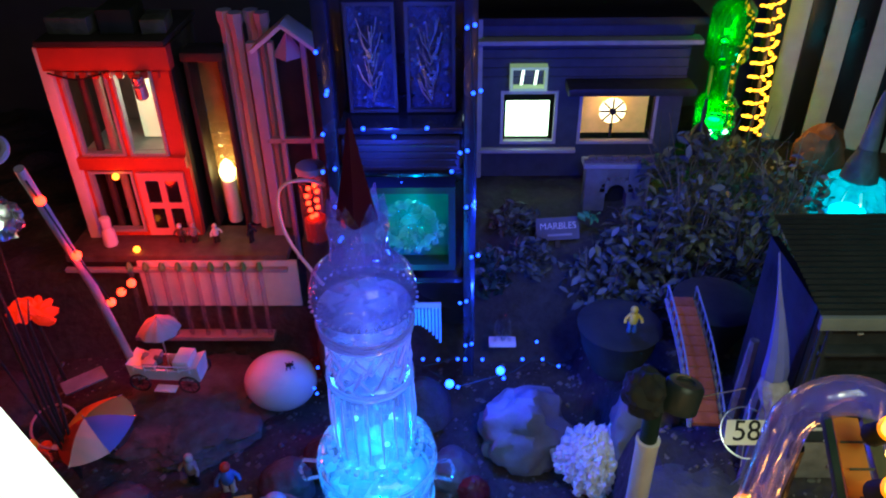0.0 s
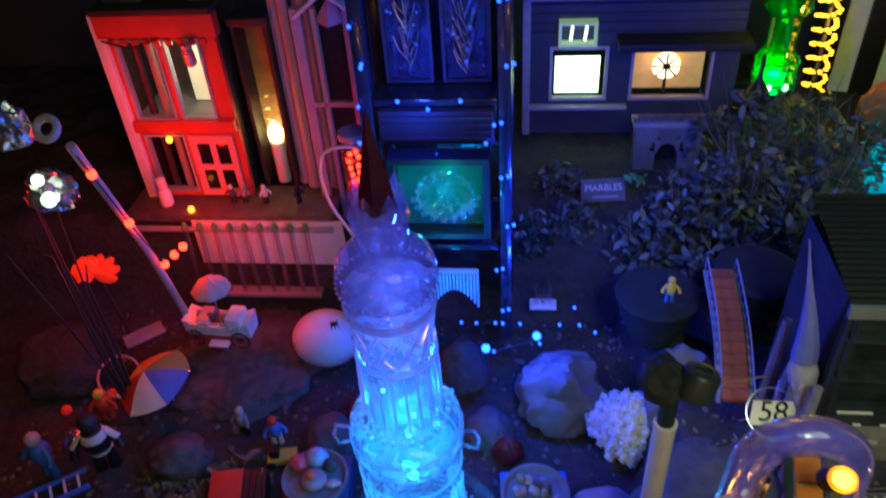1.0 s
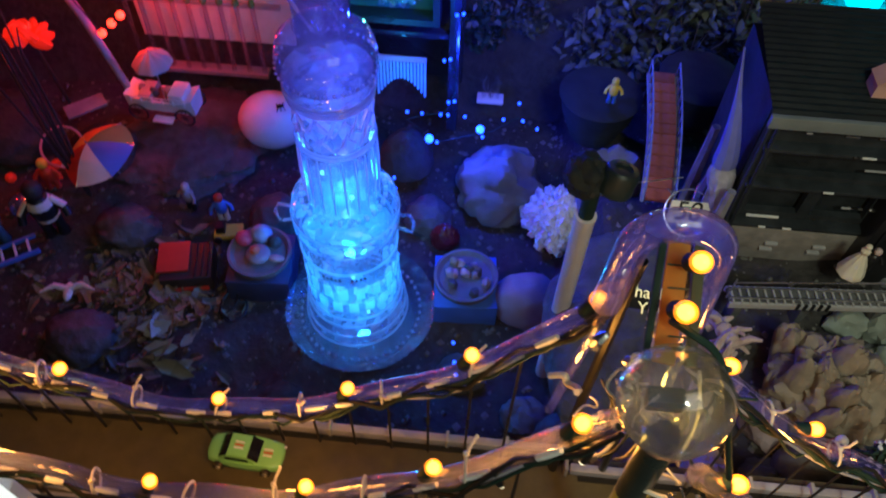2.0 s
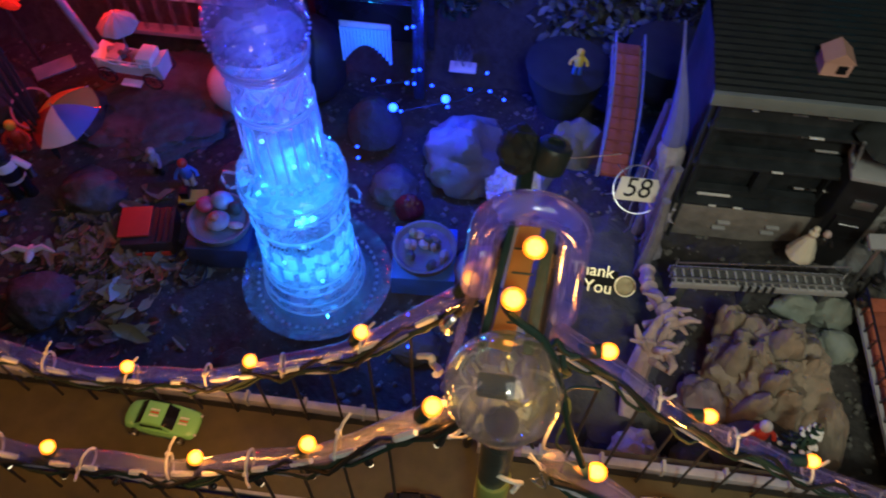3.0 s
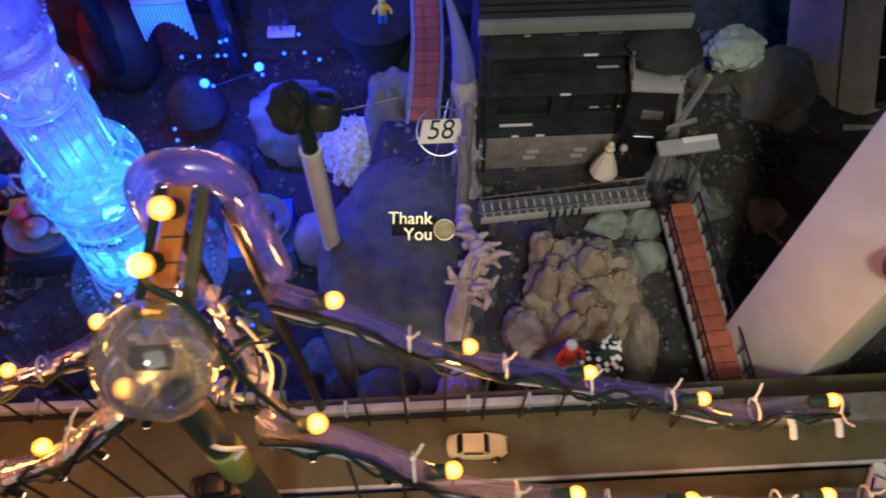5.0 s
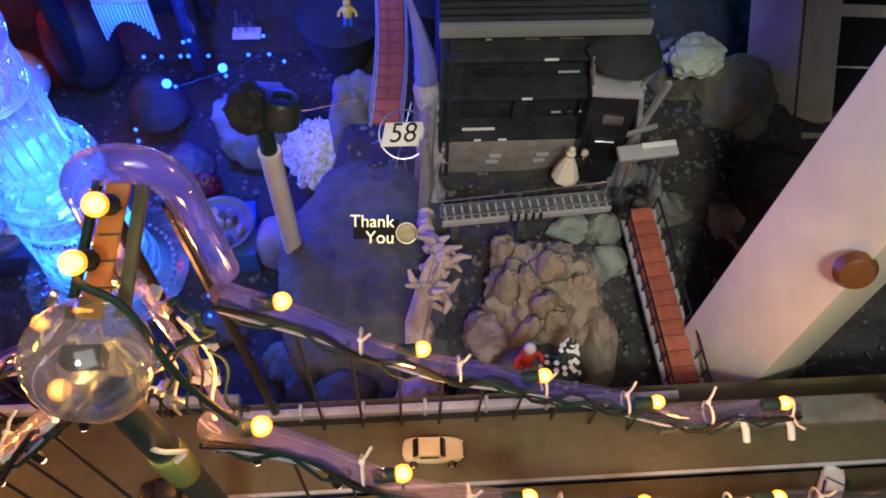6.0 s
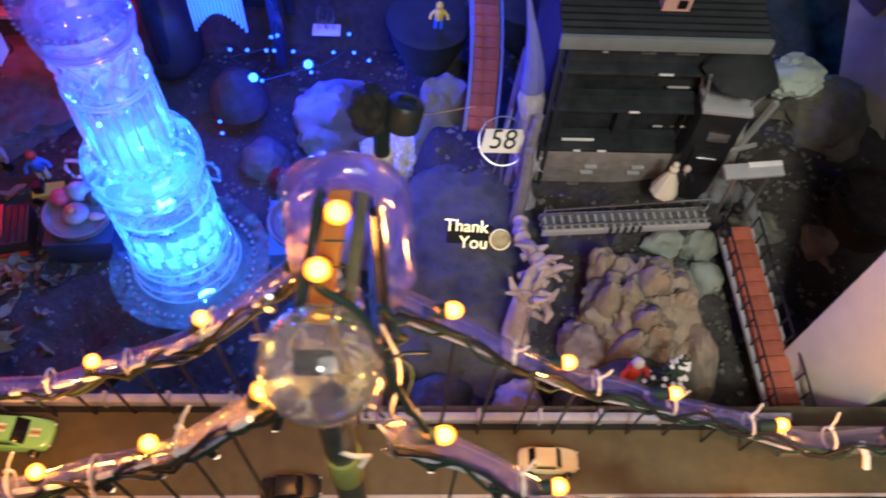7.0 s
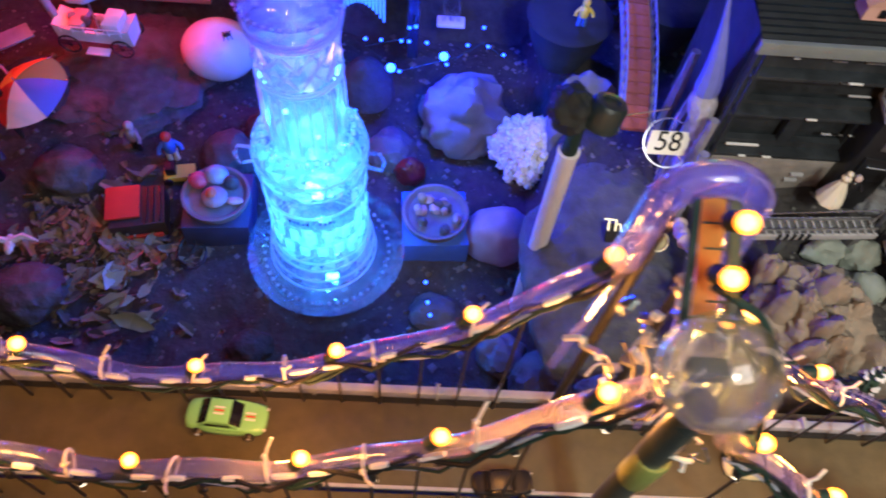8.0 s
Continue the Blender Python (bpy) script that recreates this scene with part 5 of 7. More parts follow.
part("seat", box(0.02, 0.024, 0.02, (-0.014, 0, 0.0205), 0.004), BLACK, cart)
for x in (-0.022, 0.022):
    for y in (-0.018, 0.018):
        part("wheel", lathe([(0.008, -0.003), (0.009, 0), (0.008, 0.003)], 14), BLACK, cart, at=(x, y, 0.009), rot=(90, 0, 0))
# figure in dark suit with bands
bm_bands = (BLACK, BLACK, DARK)
fire = doll("dark_suited_doll", (-0.745, 0.90, -0.155), 0.17, bm_bands, "large doll in a black suit with pale bands", 25)
fire.data.materials.append(TIE)
for f in fire.data.polygons:
    z = f.center.z
    if 0.02 < z < 0.028 or 0.066 < z < 0.072 or 0.108 < z < 0.116:
        f.material_index = 3
doll("blue_suited_doll", (-0.86, 0.88, -0.155), 0.13, (BLUEP, BLUEP, DRIFT), "doll in blue clothes near the dark suited one", -15)
doll("orange_doll", (-0.80, 1.02, -0.155), 0.10, (REDP, REDP, YELP), "small orange and red doll on the soil", 15)

hoop = thing("toy_hoop", (-0.80, 1.10, -0.10), "small red and white hoop lying on the stones", "toy hoop", turn=(30, 10, 0))
part("ring", tube([(0.045 * math.cos(a), 0.045 * math.sin(a), 0) for a in [2 * math.pi * k / 32 for k in range(32)]], 0.003, 6, closed=True), mat("pink_ring", (0.6, 0.3, 0.3), 0.4, var=0.15, bump=0), hoop)
part("clip", box(0.022, 0.010, 0.008, (0.02, -0.042, -0.003), 0.002), WHITE, hoop, "white clip")
solo("chrome_ball", ball(0.026, (0, 0, 0.026), 3), mat("chrome", (0.6, 0.62, 0.7), 0.15, 0.9, var=0.1, bump=0.05), (-0.82, 0.93, -0.13), "shiny chrome ball beside the dark suited doll", "ball")
ladder = thing("blue_ladder", (-0.86, 0.80, -0.14), "blue toy ladder with pale rungs lying on the soil", "toy ladder", turn=(0, 0, 35))
for y in (-0.022, 0.022):
    part("rail", box(0.22, 0.008, 0.010, (0, y, 0), 0.002), BLUEP, ladder)
for k in range(8):
    part("rung", box(0.005, 0.044, 0.005, (-0.09 + 0.026 * k, 0, 0.003), 0.001), WHITE, ladder, "pale rung")
solo("green_sprig", leaves(14, (0, 0, 0.014), (0.03, 0.014, 0.010), 77, 0.012), mat("bright_leaf", (0.10, 0.35, 0.12), 0.5, var=0.2, bump=0), (0.345, 1.56, 0.11), "small bright green leafy sprig by the sign", "plant", sharp=80)

# rainbow umbrella
umb = thing("rainbow_umbrella", (-0.668, 1.035, -0.05), "open toy umbrella with rainbow coloured panels, tipped over", "umbrella", turn=(8, -16, 0))
cols = [REDP, mat("white_cloth", (0.75, 0.74, 0.72), 0.7, var=0.08, bump=0.1), BLUEP, mat("green_cloth", (0.12, 0.30, 0.08), 0.7, var=0.1, bump=0.1), mat("orange_cloth", (0.7, 0.22, 0.03), 0.7, var=0.1, bump=0.1), YELP]
for k in range(6):
    b = bmesh.new()
    g = []
    for i in range(7):
        r = 0.082 * i / 6
        row = []
        for j in range(5):
            a = 2 * math.pi * (k + j / 4) / 6 + 3.3
            sag = 1 - 0.06 * math.sin(math.pi * j / 4) * (i / 6)
            row.append(b.verts.new((r * sag * math.cos(a), r * sag * math.sin(a), 0.05 - 0.040 * (i / 6) ** 1.8)))
        g.append(row)
    for p, q in zip(g, g[1:]):
        for j in range(4):
            b.faces.new((p[j], q[j], q[j + 1], p[j + 1]))
    bmesh.ops.remove_doubles(b, verts=b.verts, dist=1e-6)
    part("panel", b, cols[k], umb, sharp=60)
    a = 2 * math.pi * k / 6 + 3.3
    part("rib", tube([(0, 0, 0.049), (0.04 * math.cos(a), 0.04 * math.sin(a), 0.037), (0.084 * math.cos(a), 0.084 * math.sin(a), 0.010)], 0.0008, 5), STEEL, umb)
part("shaft", tube([(0, 0, 0.058), (0, 0, -0.06)], 0.0016, 6), STEEL, umb)

# carriage with a parasol
cg = thing("toy_carriage", (-0.578, 1.195, -0.062), "white toy carriage with spoked wheels under a white parasol", "toy carriage", turn=(0, 0, -4))
b = bmesh.new()
bmesh.ops.create_cube(b, size=1)
bmesh.ops.subdivide_edges(b, edges=b.edges[:], cuts=6, use_grid_fill=True)
for v in b.verts:
    x, y, z = v.co
    v.co = (x * 0.15, y * 0.055 * (0.8 + 0.2 * (z + 0.5)), 0.022 + (z + 0.5) * 0.03 + 0.03 * max(0, 2 * abs(x) - 0.55) * (z + 0.5))
part("body", b, WHITE, cg, sharp=50)
part("bench", box(0.035, 0.05, 0.03, (0.04, 0, 0.045), 0.005), WHITE, cg)
part("bench", box(0.03, 0.05, 0.022, (-0.03, 0, 0.045), 0.005), GREY, cg)
part("step", box(0.045, 0.02, 0.004, (0.005, -0.036, 0.010), 0.001), WHITE, cg)
for k in range(6):
    part("rail_knob", tube([(-0.060 + 0.024 * k, -0.030, 0.050), (-0.060 + 0.024 * k, -0.031, 0.066)], 0.0016, 5), WHITE, cg, "thin white railing post")
part("side_rail", tube([(-0.064, -0.031, 0.066), (0.064, -0.031, 0.068)], 0.0015, 5), WHITE, cg, "thin white side rail")
part("well", box(0.085, 0.042, 0.012, (-0.005, 0, 0.043), 0.003), DARK, cg, "dark open seat well")
for x in (-0.05, 0.055):
    for s in (-1, 1):
        wh = part("wheel", tube([(0.021 * math.cos(a), 0, 0.021 * math.sin(a)) for a in [2 * math.pi * k / 20 for k in range(20)]], 0.002, 6, closed=True), BLACK, cg, "dark spoked wheel", at=(x, s * 0.034, 0.023))
        for k in range(5):
            a = math.pi * k / 5
            part("spoke", tube([(0.02 * math.cos(a), 0, 0.02 * math.sin(a)), (-0.02 * math.cos(a), 0, -0.02 * math.sin(a))], 0.0008, 4), BLACK, wh)
PARA = mat("off_white_cloth", (0.34, 0.35, 0.31), 0.7, var=0.12, bump=0.1)
part("parasol", lathe([(0.041, 0.150), (0.042, 0.153), (0.031, 0.168), (0.014, 0.178), (0.002, 0.182)], 48, ribs=8, depth=0.003), PARA, cg, "off-white eight-panelled parasol", at=(0.012, -0.015, 0))
part("parasol_pole", tube([(0.012, -0.015, 0.05), (0.012, -0.015, 0.19)], 0.0016, 6), STEEL, cg)
for k in range(4):
    part("passenger", rock((0.022, 0.02, 0.034), 80 + k, 0.3, 2), (MAUVE, SLATE, DRIFT, WHITE)[k], cg, at=(-0.045 + 0.028 * k, 0.004 * (-1) ** k, 0.046))

solo("flat_stone", rock((0.33, 0.34, 0.07), 27, 0.32, 5, 2.6), SLATE, (-0.545, 1.19, -0.168), "flat dark stone slab under the carriage", "stone slab")
solo("grey_tile", box(0.085, 0.032, 0.006, (0, 0, 0), 0.001), PALE, (-0.743, 1.158, -0.03), "small grey rectangular tile lying tilted", "tile", rot=(20, 0, 40))
egg = solo("egg_lamp", ball(0.078, (0, 0, 0.06), 4, squash=(1, 0.86, 0.82)), mat("white_eggshell", (0.78, 0.72, 0.70), 0.3, var=0.05, bump=0.02, coat=0.3), (-0.352, 1.215, -0.14), "large glossy white egg lying on the soil", "egg")
mark = thing("beetle_ornament", (-0.322, 1.196, -0.018), "small black beetle resting on the white egg", "ornament", turn=(0, 0, 20))
part("body", ball(0.006, (0, 0, 0), 2, squash=(1.5, 0.8, 0.6)), BLACK, mark)
for sx in (-1, 0, 1):
    for sy in (-1, 1):
        part("leg", tube([(0.005 * sx, 0.003 * sy, 0), (0.007 * sx, 0.008 * sy, 0.001), (0.009 * sx, 0.012 * sy, -0.004)], 0.0011, 5), BLACK, mark)
for at, size, seed, m, lab in (
    ((-0.60, 0.92, -0.16), (0.13, 0.11, 0.09), 28, SLATE, "rounded dark stone on the garden soil"),
    ((-0.30, 0.98, -0.16), (0.11, 0.11, 0.09), 29, SLATE, "rounded dark stone behind the dish"),
    ((-0.22, 1.05, -0.16), (0.12, 0.12, 0.08), 30, SOIL, "mossy dark stone behind the glass tower"),
    ((-0.60, 0.66, -0.16), (0.14, 0.12, 0.08), 31, SLATE, "rounded dark stone among the bark chips"),
    ((-0.72, 1.12, -0.16), (0.16, 0.14, 0.10), 32, SOIL, "dark stone by the rainbow umbrella"),
    ((-0.95, 1.15, -0.16), (0.22, 0.20, 0.16), 34, SOIL, "large dark stone in the red light"),
    ((-0.20, 0.58, -0.16), (0.08, 0.07, 0.04), 36, SOIL, "low dark stone before the glass plate"),
    ((0.12, 0.66, -0.16), (0.10, 0.08, 0.05), 37, SLATE, "low dark stone before the blue box"),
    ((0.02, 1.02, -0.16), (0.10, 0.10, 0.08), 38, SLATE, "dark stone under the blue lights"),
    ((0.06, 0.97, -0.16), (0.06, 0.05, 0.07), 39, mat("dark_red_glaze", (0.10, 0.012, 0.014), 0.4, var=0.4, bump=0.3), "dark red glazed stone among the blue lights"),
):
    stone(at, size, seed, m, lab, 0.25)
# bark chips and curled dry leaves
rnd = random.Random(12)
verts, faces = [], []
for k in range(380):
    x, y = rnd.gauss(-0.52, 0.085), rnd.gauss(0.75, 0.075)
    big = rnd.random() ** 2
    l, w, h = 0.007 + 0.021 * big, 0.005 + 0.009 * big * rnd.uniform(0.5, 1.2), rnd.uniform(0.0008, 0.0022)
    bow, wave = rnd.uniform(-0.2, 0.5), rnd.uniform(-0.5, 0.5)
    lift = rnd.uniform(0.002, 0.030) * math.exp(-((x + 0.52) / 0.10) ** 2 - ((y - 0.75) / 0.09) ** 2) + 0.003
    m = Matrix.Translation((x, y, ground_z(x, y) + lift)) @ Euler((rnd.uniform(-0.7, 0.7), rnd.uniform(-0.7, 0.7), rnd.uniform(0, 6.3))).to_matrix().to_4x4()
    n = len(verts)
    for i in range(5):
        u = -1 + i / 2
        half = w * (1 - 0.55 * u * u) * rnd.uniform(0.7, 1.15)
        z0 = bow * l * u * u + 0.1 * wave * l * u
        off = wave * w * u * 0.8
        for sy, sz in ((-1, 0.35 * half), (0, 0), (1, 0.35 * half), (0, -2 * h)):
            verts.append(m @ Vector((u * l, off + sy * half, z0 + sz + (h if sy or sz >= 0 else 0))))
    for i in range(4):
        for q in range(4):
            faces.append((n + 4 * i + q, n + 4 * i + (q + 1) % 4, n + 4 * i + 4 + (q + 1) % 4, n + 4 * i + 4 + q))
    faces += [(n + 3, n + 2, n + 1, n), (n + 16, n + 17, n + 18, n + 19)]
b = bmesh.new()
me = bpy.data.meshes.new("chips")
me.from_pydata(verts, [], faces)
b.from_mesh(me)
tagged(part("bark_chips", b, BARK, sharp=20), "scattered tan and grey bark chips on the soil", "bark chips", kind="stuff")
# gravel
verts, faces = [], []
for k in range(4200):
    x, y = rnd.uniform(-1.0, 1.0), rnd.uniform(0.36, 1.36)
    r = 0.002 + 0.008 * rnd.random() ** 3
    n, z = len(verts), ground_z(x, y)
    verts += [Vector((x, y, z)) + Vector(c) * r * rnd.uniform(0.7, 1.2) for c in ((1, 0, 0), (-1, 0, 0), (0, 1, 0), (0, -1, 0), (0, 0, 0.8), (0, 0, -0.8))]
    faces += [tuple(n + i for i in f) for f in ((0, 2, 4), (2, 1, 4), (1, 3, 4), (3, 0, 4), (2, 0, 5), (1, 2, 5), (3, 1, 5), (0, 3, 5))]
b = bmesh.new()
me = bpy.data.meshes.new("gravel")
me.from_pydata(verts, [], faces)
b.from_mesh(me)
GRAV = mat("mixed_gravel", (0.13, 0.12, 0.11), 0.8, var=0.5, scale=25, bump=0.2)
tagged(part("gravel", b, GRAV, sharp=80), "loose grey gravel scattered over the soil", "gravel", kind="stuff")
# broken bits strewn over the terrace
verts, faces = [], []
for k in range(340):
    x, y = rnd.uniform(0.40, 1.12), rnd.uniform(0.36, 0.98)
    l, w, h = 0.002 + 0.008 * rnd.random() ** 3, 0.0015 + 0.0035 * rnd.random(), rnd.uniform(0.001, 0.004)
    m = Matrix.Translation((x, y, ground_z(x, y) + h * 0.7)) @ Euler((rnd.uniform(-0.3, 0.3), rnd.uniform(-0.3, 0.3), rnd.uniform(0, 6.3))).to_matrix().to_4x4()
    n = len(verts)
    verts += [m @ Vector((sx * l * rnd.uniform(0.5, 1), sy * w * rnd.uniform(0.5, 1), sz * h)) for sx in (-1, 1) for sy in (-1, 1) for sz in (-1, 1)]
    faces += [tuple(n + i for i in f) for f in ((0, 1, 3, 2), (4, 6, 7, 5), (0, 4, 5, 1), (2, 3, 7, 6), (0, 2, 6, 4), (1, 5, 7, 3))]
b = bmesh.new()
me = bpy.data.meshes.new("bits")
me.from_pydata(verts, [], faces)
b.from_mesh(me)
tagged(part("stone_bits", b, mat("broken_stone_bits", (0.13, 0.13, 0.115), 0.7, var=0.6, scale=18, bump=0.2), sharp=20), "small broken stone bits strewn over the terrace", "stone bits", kind="stuff")
bird = thing("white_bird_ornament", (-0.637, 0.73, -0.10), "small white winged bird ornament among the bark", "ornament", turn=(0, 0, 10))
part("body", ball(0.011, (0, 0, 0.006), 2, squash=(0.8, 2.0, 0.8)), CORAL, bird)
for s in (-1, 1):
    part("wing", tube([(0, 0.004, 0.008), (s * 0.025, 0.010, 0.014), (s * 0.05, -0.002, 0.012)], [0.007, 0.006, 0.002], 6), CORAL, bird)
for k, (x, y) in enumerate(((-0.44, 0.645), (-0.47, 0.69), (-0.40, 0.62))):
    solo("dry_leaf", leaves(3, (0, 0, 0.01), (0.012, 0.012, 0.004), 91 + k, 0.03), PALELEAF, (x, y, -0.14), "dry pale curled leaf lying on the soil", "leaf", "dry leaves", sharp=80)

# leaning pole with red lights
pole = thing("leaning_pole", (-0.652, 1.165, -0.10), "leaning grey-blue pole hung with red lights", "pole")
part("shaft", tube([(-0.008, 0.06, 0.02), (0.006, -0.03, 0.33), (0.030, -0.16, 0.64)], 0.008, 10), GREY, pole)
part("wheel", tube([(0.017 * math.cos(a), 0.017 * math.sin(a), 0) for a in [2 * math.pi * k / 24 for k in range(24)]], 0.0065, 8, closed=True), LIL, pole, "grey pulley wheel", at=(0.006, -0.165, 0.673), rot=(50, 0, 0))
led = None
def led_at(at, m, label, group, r):
    global led
    key = m.name
    base = bpy.data.objects.get(key + "_lamp")
    ob = solo(key + "_lamp", ball(r, (0, 0, 0), 2), m, at, label, "light", group) if base is None else None
    if ob is None:
        ob = base.copy()
        scene.collection.objects.link(ob)
        ob.location = at
    return ob


part("light_wire", tube([(0.034, -0.16, 0.62), (0.039, -0.150, 0.580), (0.034, -0.095, 0.442), (0.028, -0.025, 0.289), (0.042, -0.005, 0.298), (0.066, -0.005, 0.319)], 0.0016, 5), WIRE, pole, "dark wire of the red lights")
for at in ((-0.613, 1.015, 0.480), (-0.618, 1.07, 0.342), (-0.624, 1.14, 0.189), (-0.61, 1.16, 0.198), (-0.586, 1.16, 0.219)):
    led_at(at, LEDR, "small glowing red light on the pole", "red lights", 0.0085)
red = thing("red_glass_flower", (-0.838, 1.22, 0.075), "red glass flower, glow added for the red light on it", "ornament")
# emission stands in for the red light falling on the petals
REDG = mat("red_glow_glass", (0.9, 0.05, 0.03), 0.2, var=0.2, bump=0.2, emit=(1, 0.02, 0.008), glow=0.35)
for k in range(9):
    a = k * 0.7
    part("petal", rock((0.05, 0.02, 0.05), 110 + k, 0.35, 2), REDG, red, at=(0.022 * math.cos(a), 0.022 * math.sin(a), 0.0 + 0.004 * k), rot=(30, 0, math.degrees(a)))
part("stem", tube([(0, 0, 0.01), (0.01, 0.01, -0.21)], 0.004, 6), DARK, red)
for at, r in (((-0.695, 1.0, 0.44), 0.0125), ((-0.70, 1.0, 0.478), 0.010)):
    solo("white_globe_lamp", ball(r, (0, 0, 0), 3), LEDW, at, "small glowing white globe lamp", "lamp", "white globe lamps")
solo("silver_foil_ball", rock((0.085, 0.06, 0.085), 730, 0.5, 4, 3.0), STEEL, (-0.712, 1.035, 0.405), "crumpled silver foil ball behind the white lamps", "ornament")
solo("silver_foil_ball", rock((0.07, 0.06, 0.09), 731, 0.5, 4, 3.0), STEEL, (-0.735, 1.03, 0.53), "crumpled silver foil ball in the red light", "ornament")
part_of = thing("lamp_tree", (-0.72, 1.01, -0.15), "thin dark tangled branch stand behind the pole", "branch stand")
part("branch_stand", branches(6, 0.60, 0.09, 19, 0.004), DARK, part_of)
for k in range(7):
    r2 = random.Random(k)
    bx, by = -0.84 + r2.uniform(-0.12, 0.1), 1.0 + r2.uniform(-0.1, 0.15)
    led_at((bx, by, ground_z(bx, by) + 0.01), mat("dim_red_bead", (0.8, 0.03, 0.03), 0.3, var=0, bump=0, emit=(1, 0.03, 0.01), glow=0.12) if k == 0 else bpy.data.materials["dim_red_bead"], "small red bead on the soil", "red beads", 0.012)

# ---- bench, fence and dollhouse ----
bench = thing("bench_shelf", (-0.60, 1.47, 0.06), "long worn grey wooden shelf below the dollhouse", "shelf")
part("top", box(0.50, 0.13, 0.018, (0, 0, 0.04), 0.003), mat("worn_shelf_wood", (0.11, 0.09, 0.085), 0.6, var=0.5, scale=40, bump=0.3), bench)
part("front", box(0.48, 0.01, 0.035, (0, -0.055, 0.004), 0.002), DARK, bench)
part("lip", box(0.50, 0.012, 0.010, (0, -0.075, 0.022), 0.002), GREY, bench)
screen = solo("white_board", box(0.36, 0.008, 0.125, (0, 0, 0), 0.002), WHITE, (-0.51, 1.405, -0.02), "white board standing behind the stick fence", "board")
fence = thing("stick_fence", (-0.55, 1.355, -0.075), "row of clear and green topped sticks before the white board", "fence")
part("base", box(0.32, 0.03, 0.012, (0.0, 0, 0), 0.002), MAUVE, fence)
GRN = mat("green_tip", (0.1, 0.3, 0.1), 0.5, var=0.2, bump=0)
for k in range(9):
    x = -0.145 + k * 0.036
    s = part("stick", tube([(x + 0.008, -0.004, 0.012), (x, 0.02, 0.175)], 0.0058, 8), ACRYL, fence, "clear stick")
    part("tip", lathe([(0.006, 0), (0.0085, 0.006), (0.005, 0.018), (0.001, 0.022)], 8), GRN, s, "green tip", at=(x, 0.02, 0.174))

house = thing("dollhouse", (-0.68, 1.50, 0.118), "red painted dollhouse front with bay windows and a panelled door", "dollhouse", turn=(0, 0, 0))
RW = mat("red_gloss_paint", (0.55, 0.04, 0.035), 0.5, var=0.15, bump=0.1)
part("front_wall", pierced(-0.12, 0.12, 0, 0.44, 0, 0.016, [(-0.106, -0.010, 0.205, 0.395), (0.0, 0.084, 0.205, 0.395), (-0.106, -0.008, 0.012, 0.168)]), RW, house)
part("corner_post", box(0.024, 0.03, 0.45, (-0.128, -0.006, 0), 0.003), WHITE, house, "white corner post")
part("cornice", box(0.262, 0.03, 0.05, (0, -0.008, 0.40), 0.004), RW, house)
for k in range(9):
    part("dentil", box(0.012, 0.01, 0.014, (-0.10 + 0.025 * k, -0.022, 0.386), 0.001), RW, house)
part("awning_wire", tube(flowing([(-0.118, -0.03, 0.40), (-0.06, -0.035, 0.385), (-0.03, -0.03, 0.392), (0.0, -0.03, 0.40)]), 0.002, 6), BLACK, house, "drooping black wire")
part("belt", box(0.24, 0.026, 0.03, (0, -0.008, 0.175), 0.003), RW, house)
part("side_wall", box(0.012, 0.18, 0.44, (0.114, 0.10, 0)), DARK, house)
part("side_wall", box(0.012, 0.18, 0.44, (-0.114, 0.10, 0)), DARK, house)
part("back_wall", box(0.216, 0.01, 0.44, (0, 0.185, 0)), MAUVE, house)
part("storey_floor", box(0.216, 0.17, 0.01, (0, 0.095, 0.20)), GREY, house)
part("roof", box(0.26, 0.22, 0.012, (0, 0.08, 0.452), 0.002), DARK, house)
for x0, x1, z0, z1 in ((-0.106, -0.010, 0.205, 0.395), (0.0, 0.084, 0.205, 0.395), (-0.106, -0.008, 0.012, 0.168)):
    wn = part("window", framed(x0, x1, z0, z1, -0.004, 0.006, 0.018), GREY, house, "pale window frame")
    for k in (() if x0 == 0.0 else (1, 2)):
        part("curtain", tube([((x0 + (x1 - x0) * k / 3), 0.012, z0 + 0.004), ((x0 + (x1 - x0) * k / 3), 0.014, z1 - 0.004)], 0.009, 8), DARK if k == 1 else MAUVE, wn, "dark curtain fold")
# white door; the red light on it is mixed into the paint
door = part("door", pierced(0.0, 0.105, 0.004, 0.165, -0.010, 0.010, [(0.016, 0.046, 0.09, 0.145), (0.06, 0.09, 0.09, 0.145), (0.016, 0.046, 0.022, 0.075), (0.06, 0.09, 0.022, 0.075)]), mat("salmon_door_paint", (0.60, 0.30, 0.27), 0.45, var=0.15, bump=0.1), house, "white door tinted for the red light, with four dark panels")
for x in (0.031, 0.075):
    for z in (0.09, 0.022):
        part("door_panel", box(0.03, 0.003, 0.055, (x, -0.0105, z)), PANE, door, "dark glass")
part("spot_lamp", lathe([(0.010, 0), (0.013, 0.004), (0.013, 0.03), (0.011, 0.032), (0.013, 0.036), (0.012, 0.05), (0.006, 0.052)], 16), STEEL, house, "small ringed steel spot lamp", at=(0.065, -0.03, 0.345), rot=(8, 0, 0))
part("room_glow", box(0.078, 0.004, 0.165, (0.044, 0.07, 0.215)), mat("lit_room", (0.7, 0.7, 0.55), 0.6, var=0.2, bump=0.1, emit=(0.9, 0.88, 0.6), glow=0.5), house, "lit pale room wall")
lamp("window_lamp", (-0.625, 1.525, 0.47), (1, 0.94, 0.7), 0.14, 0.006)
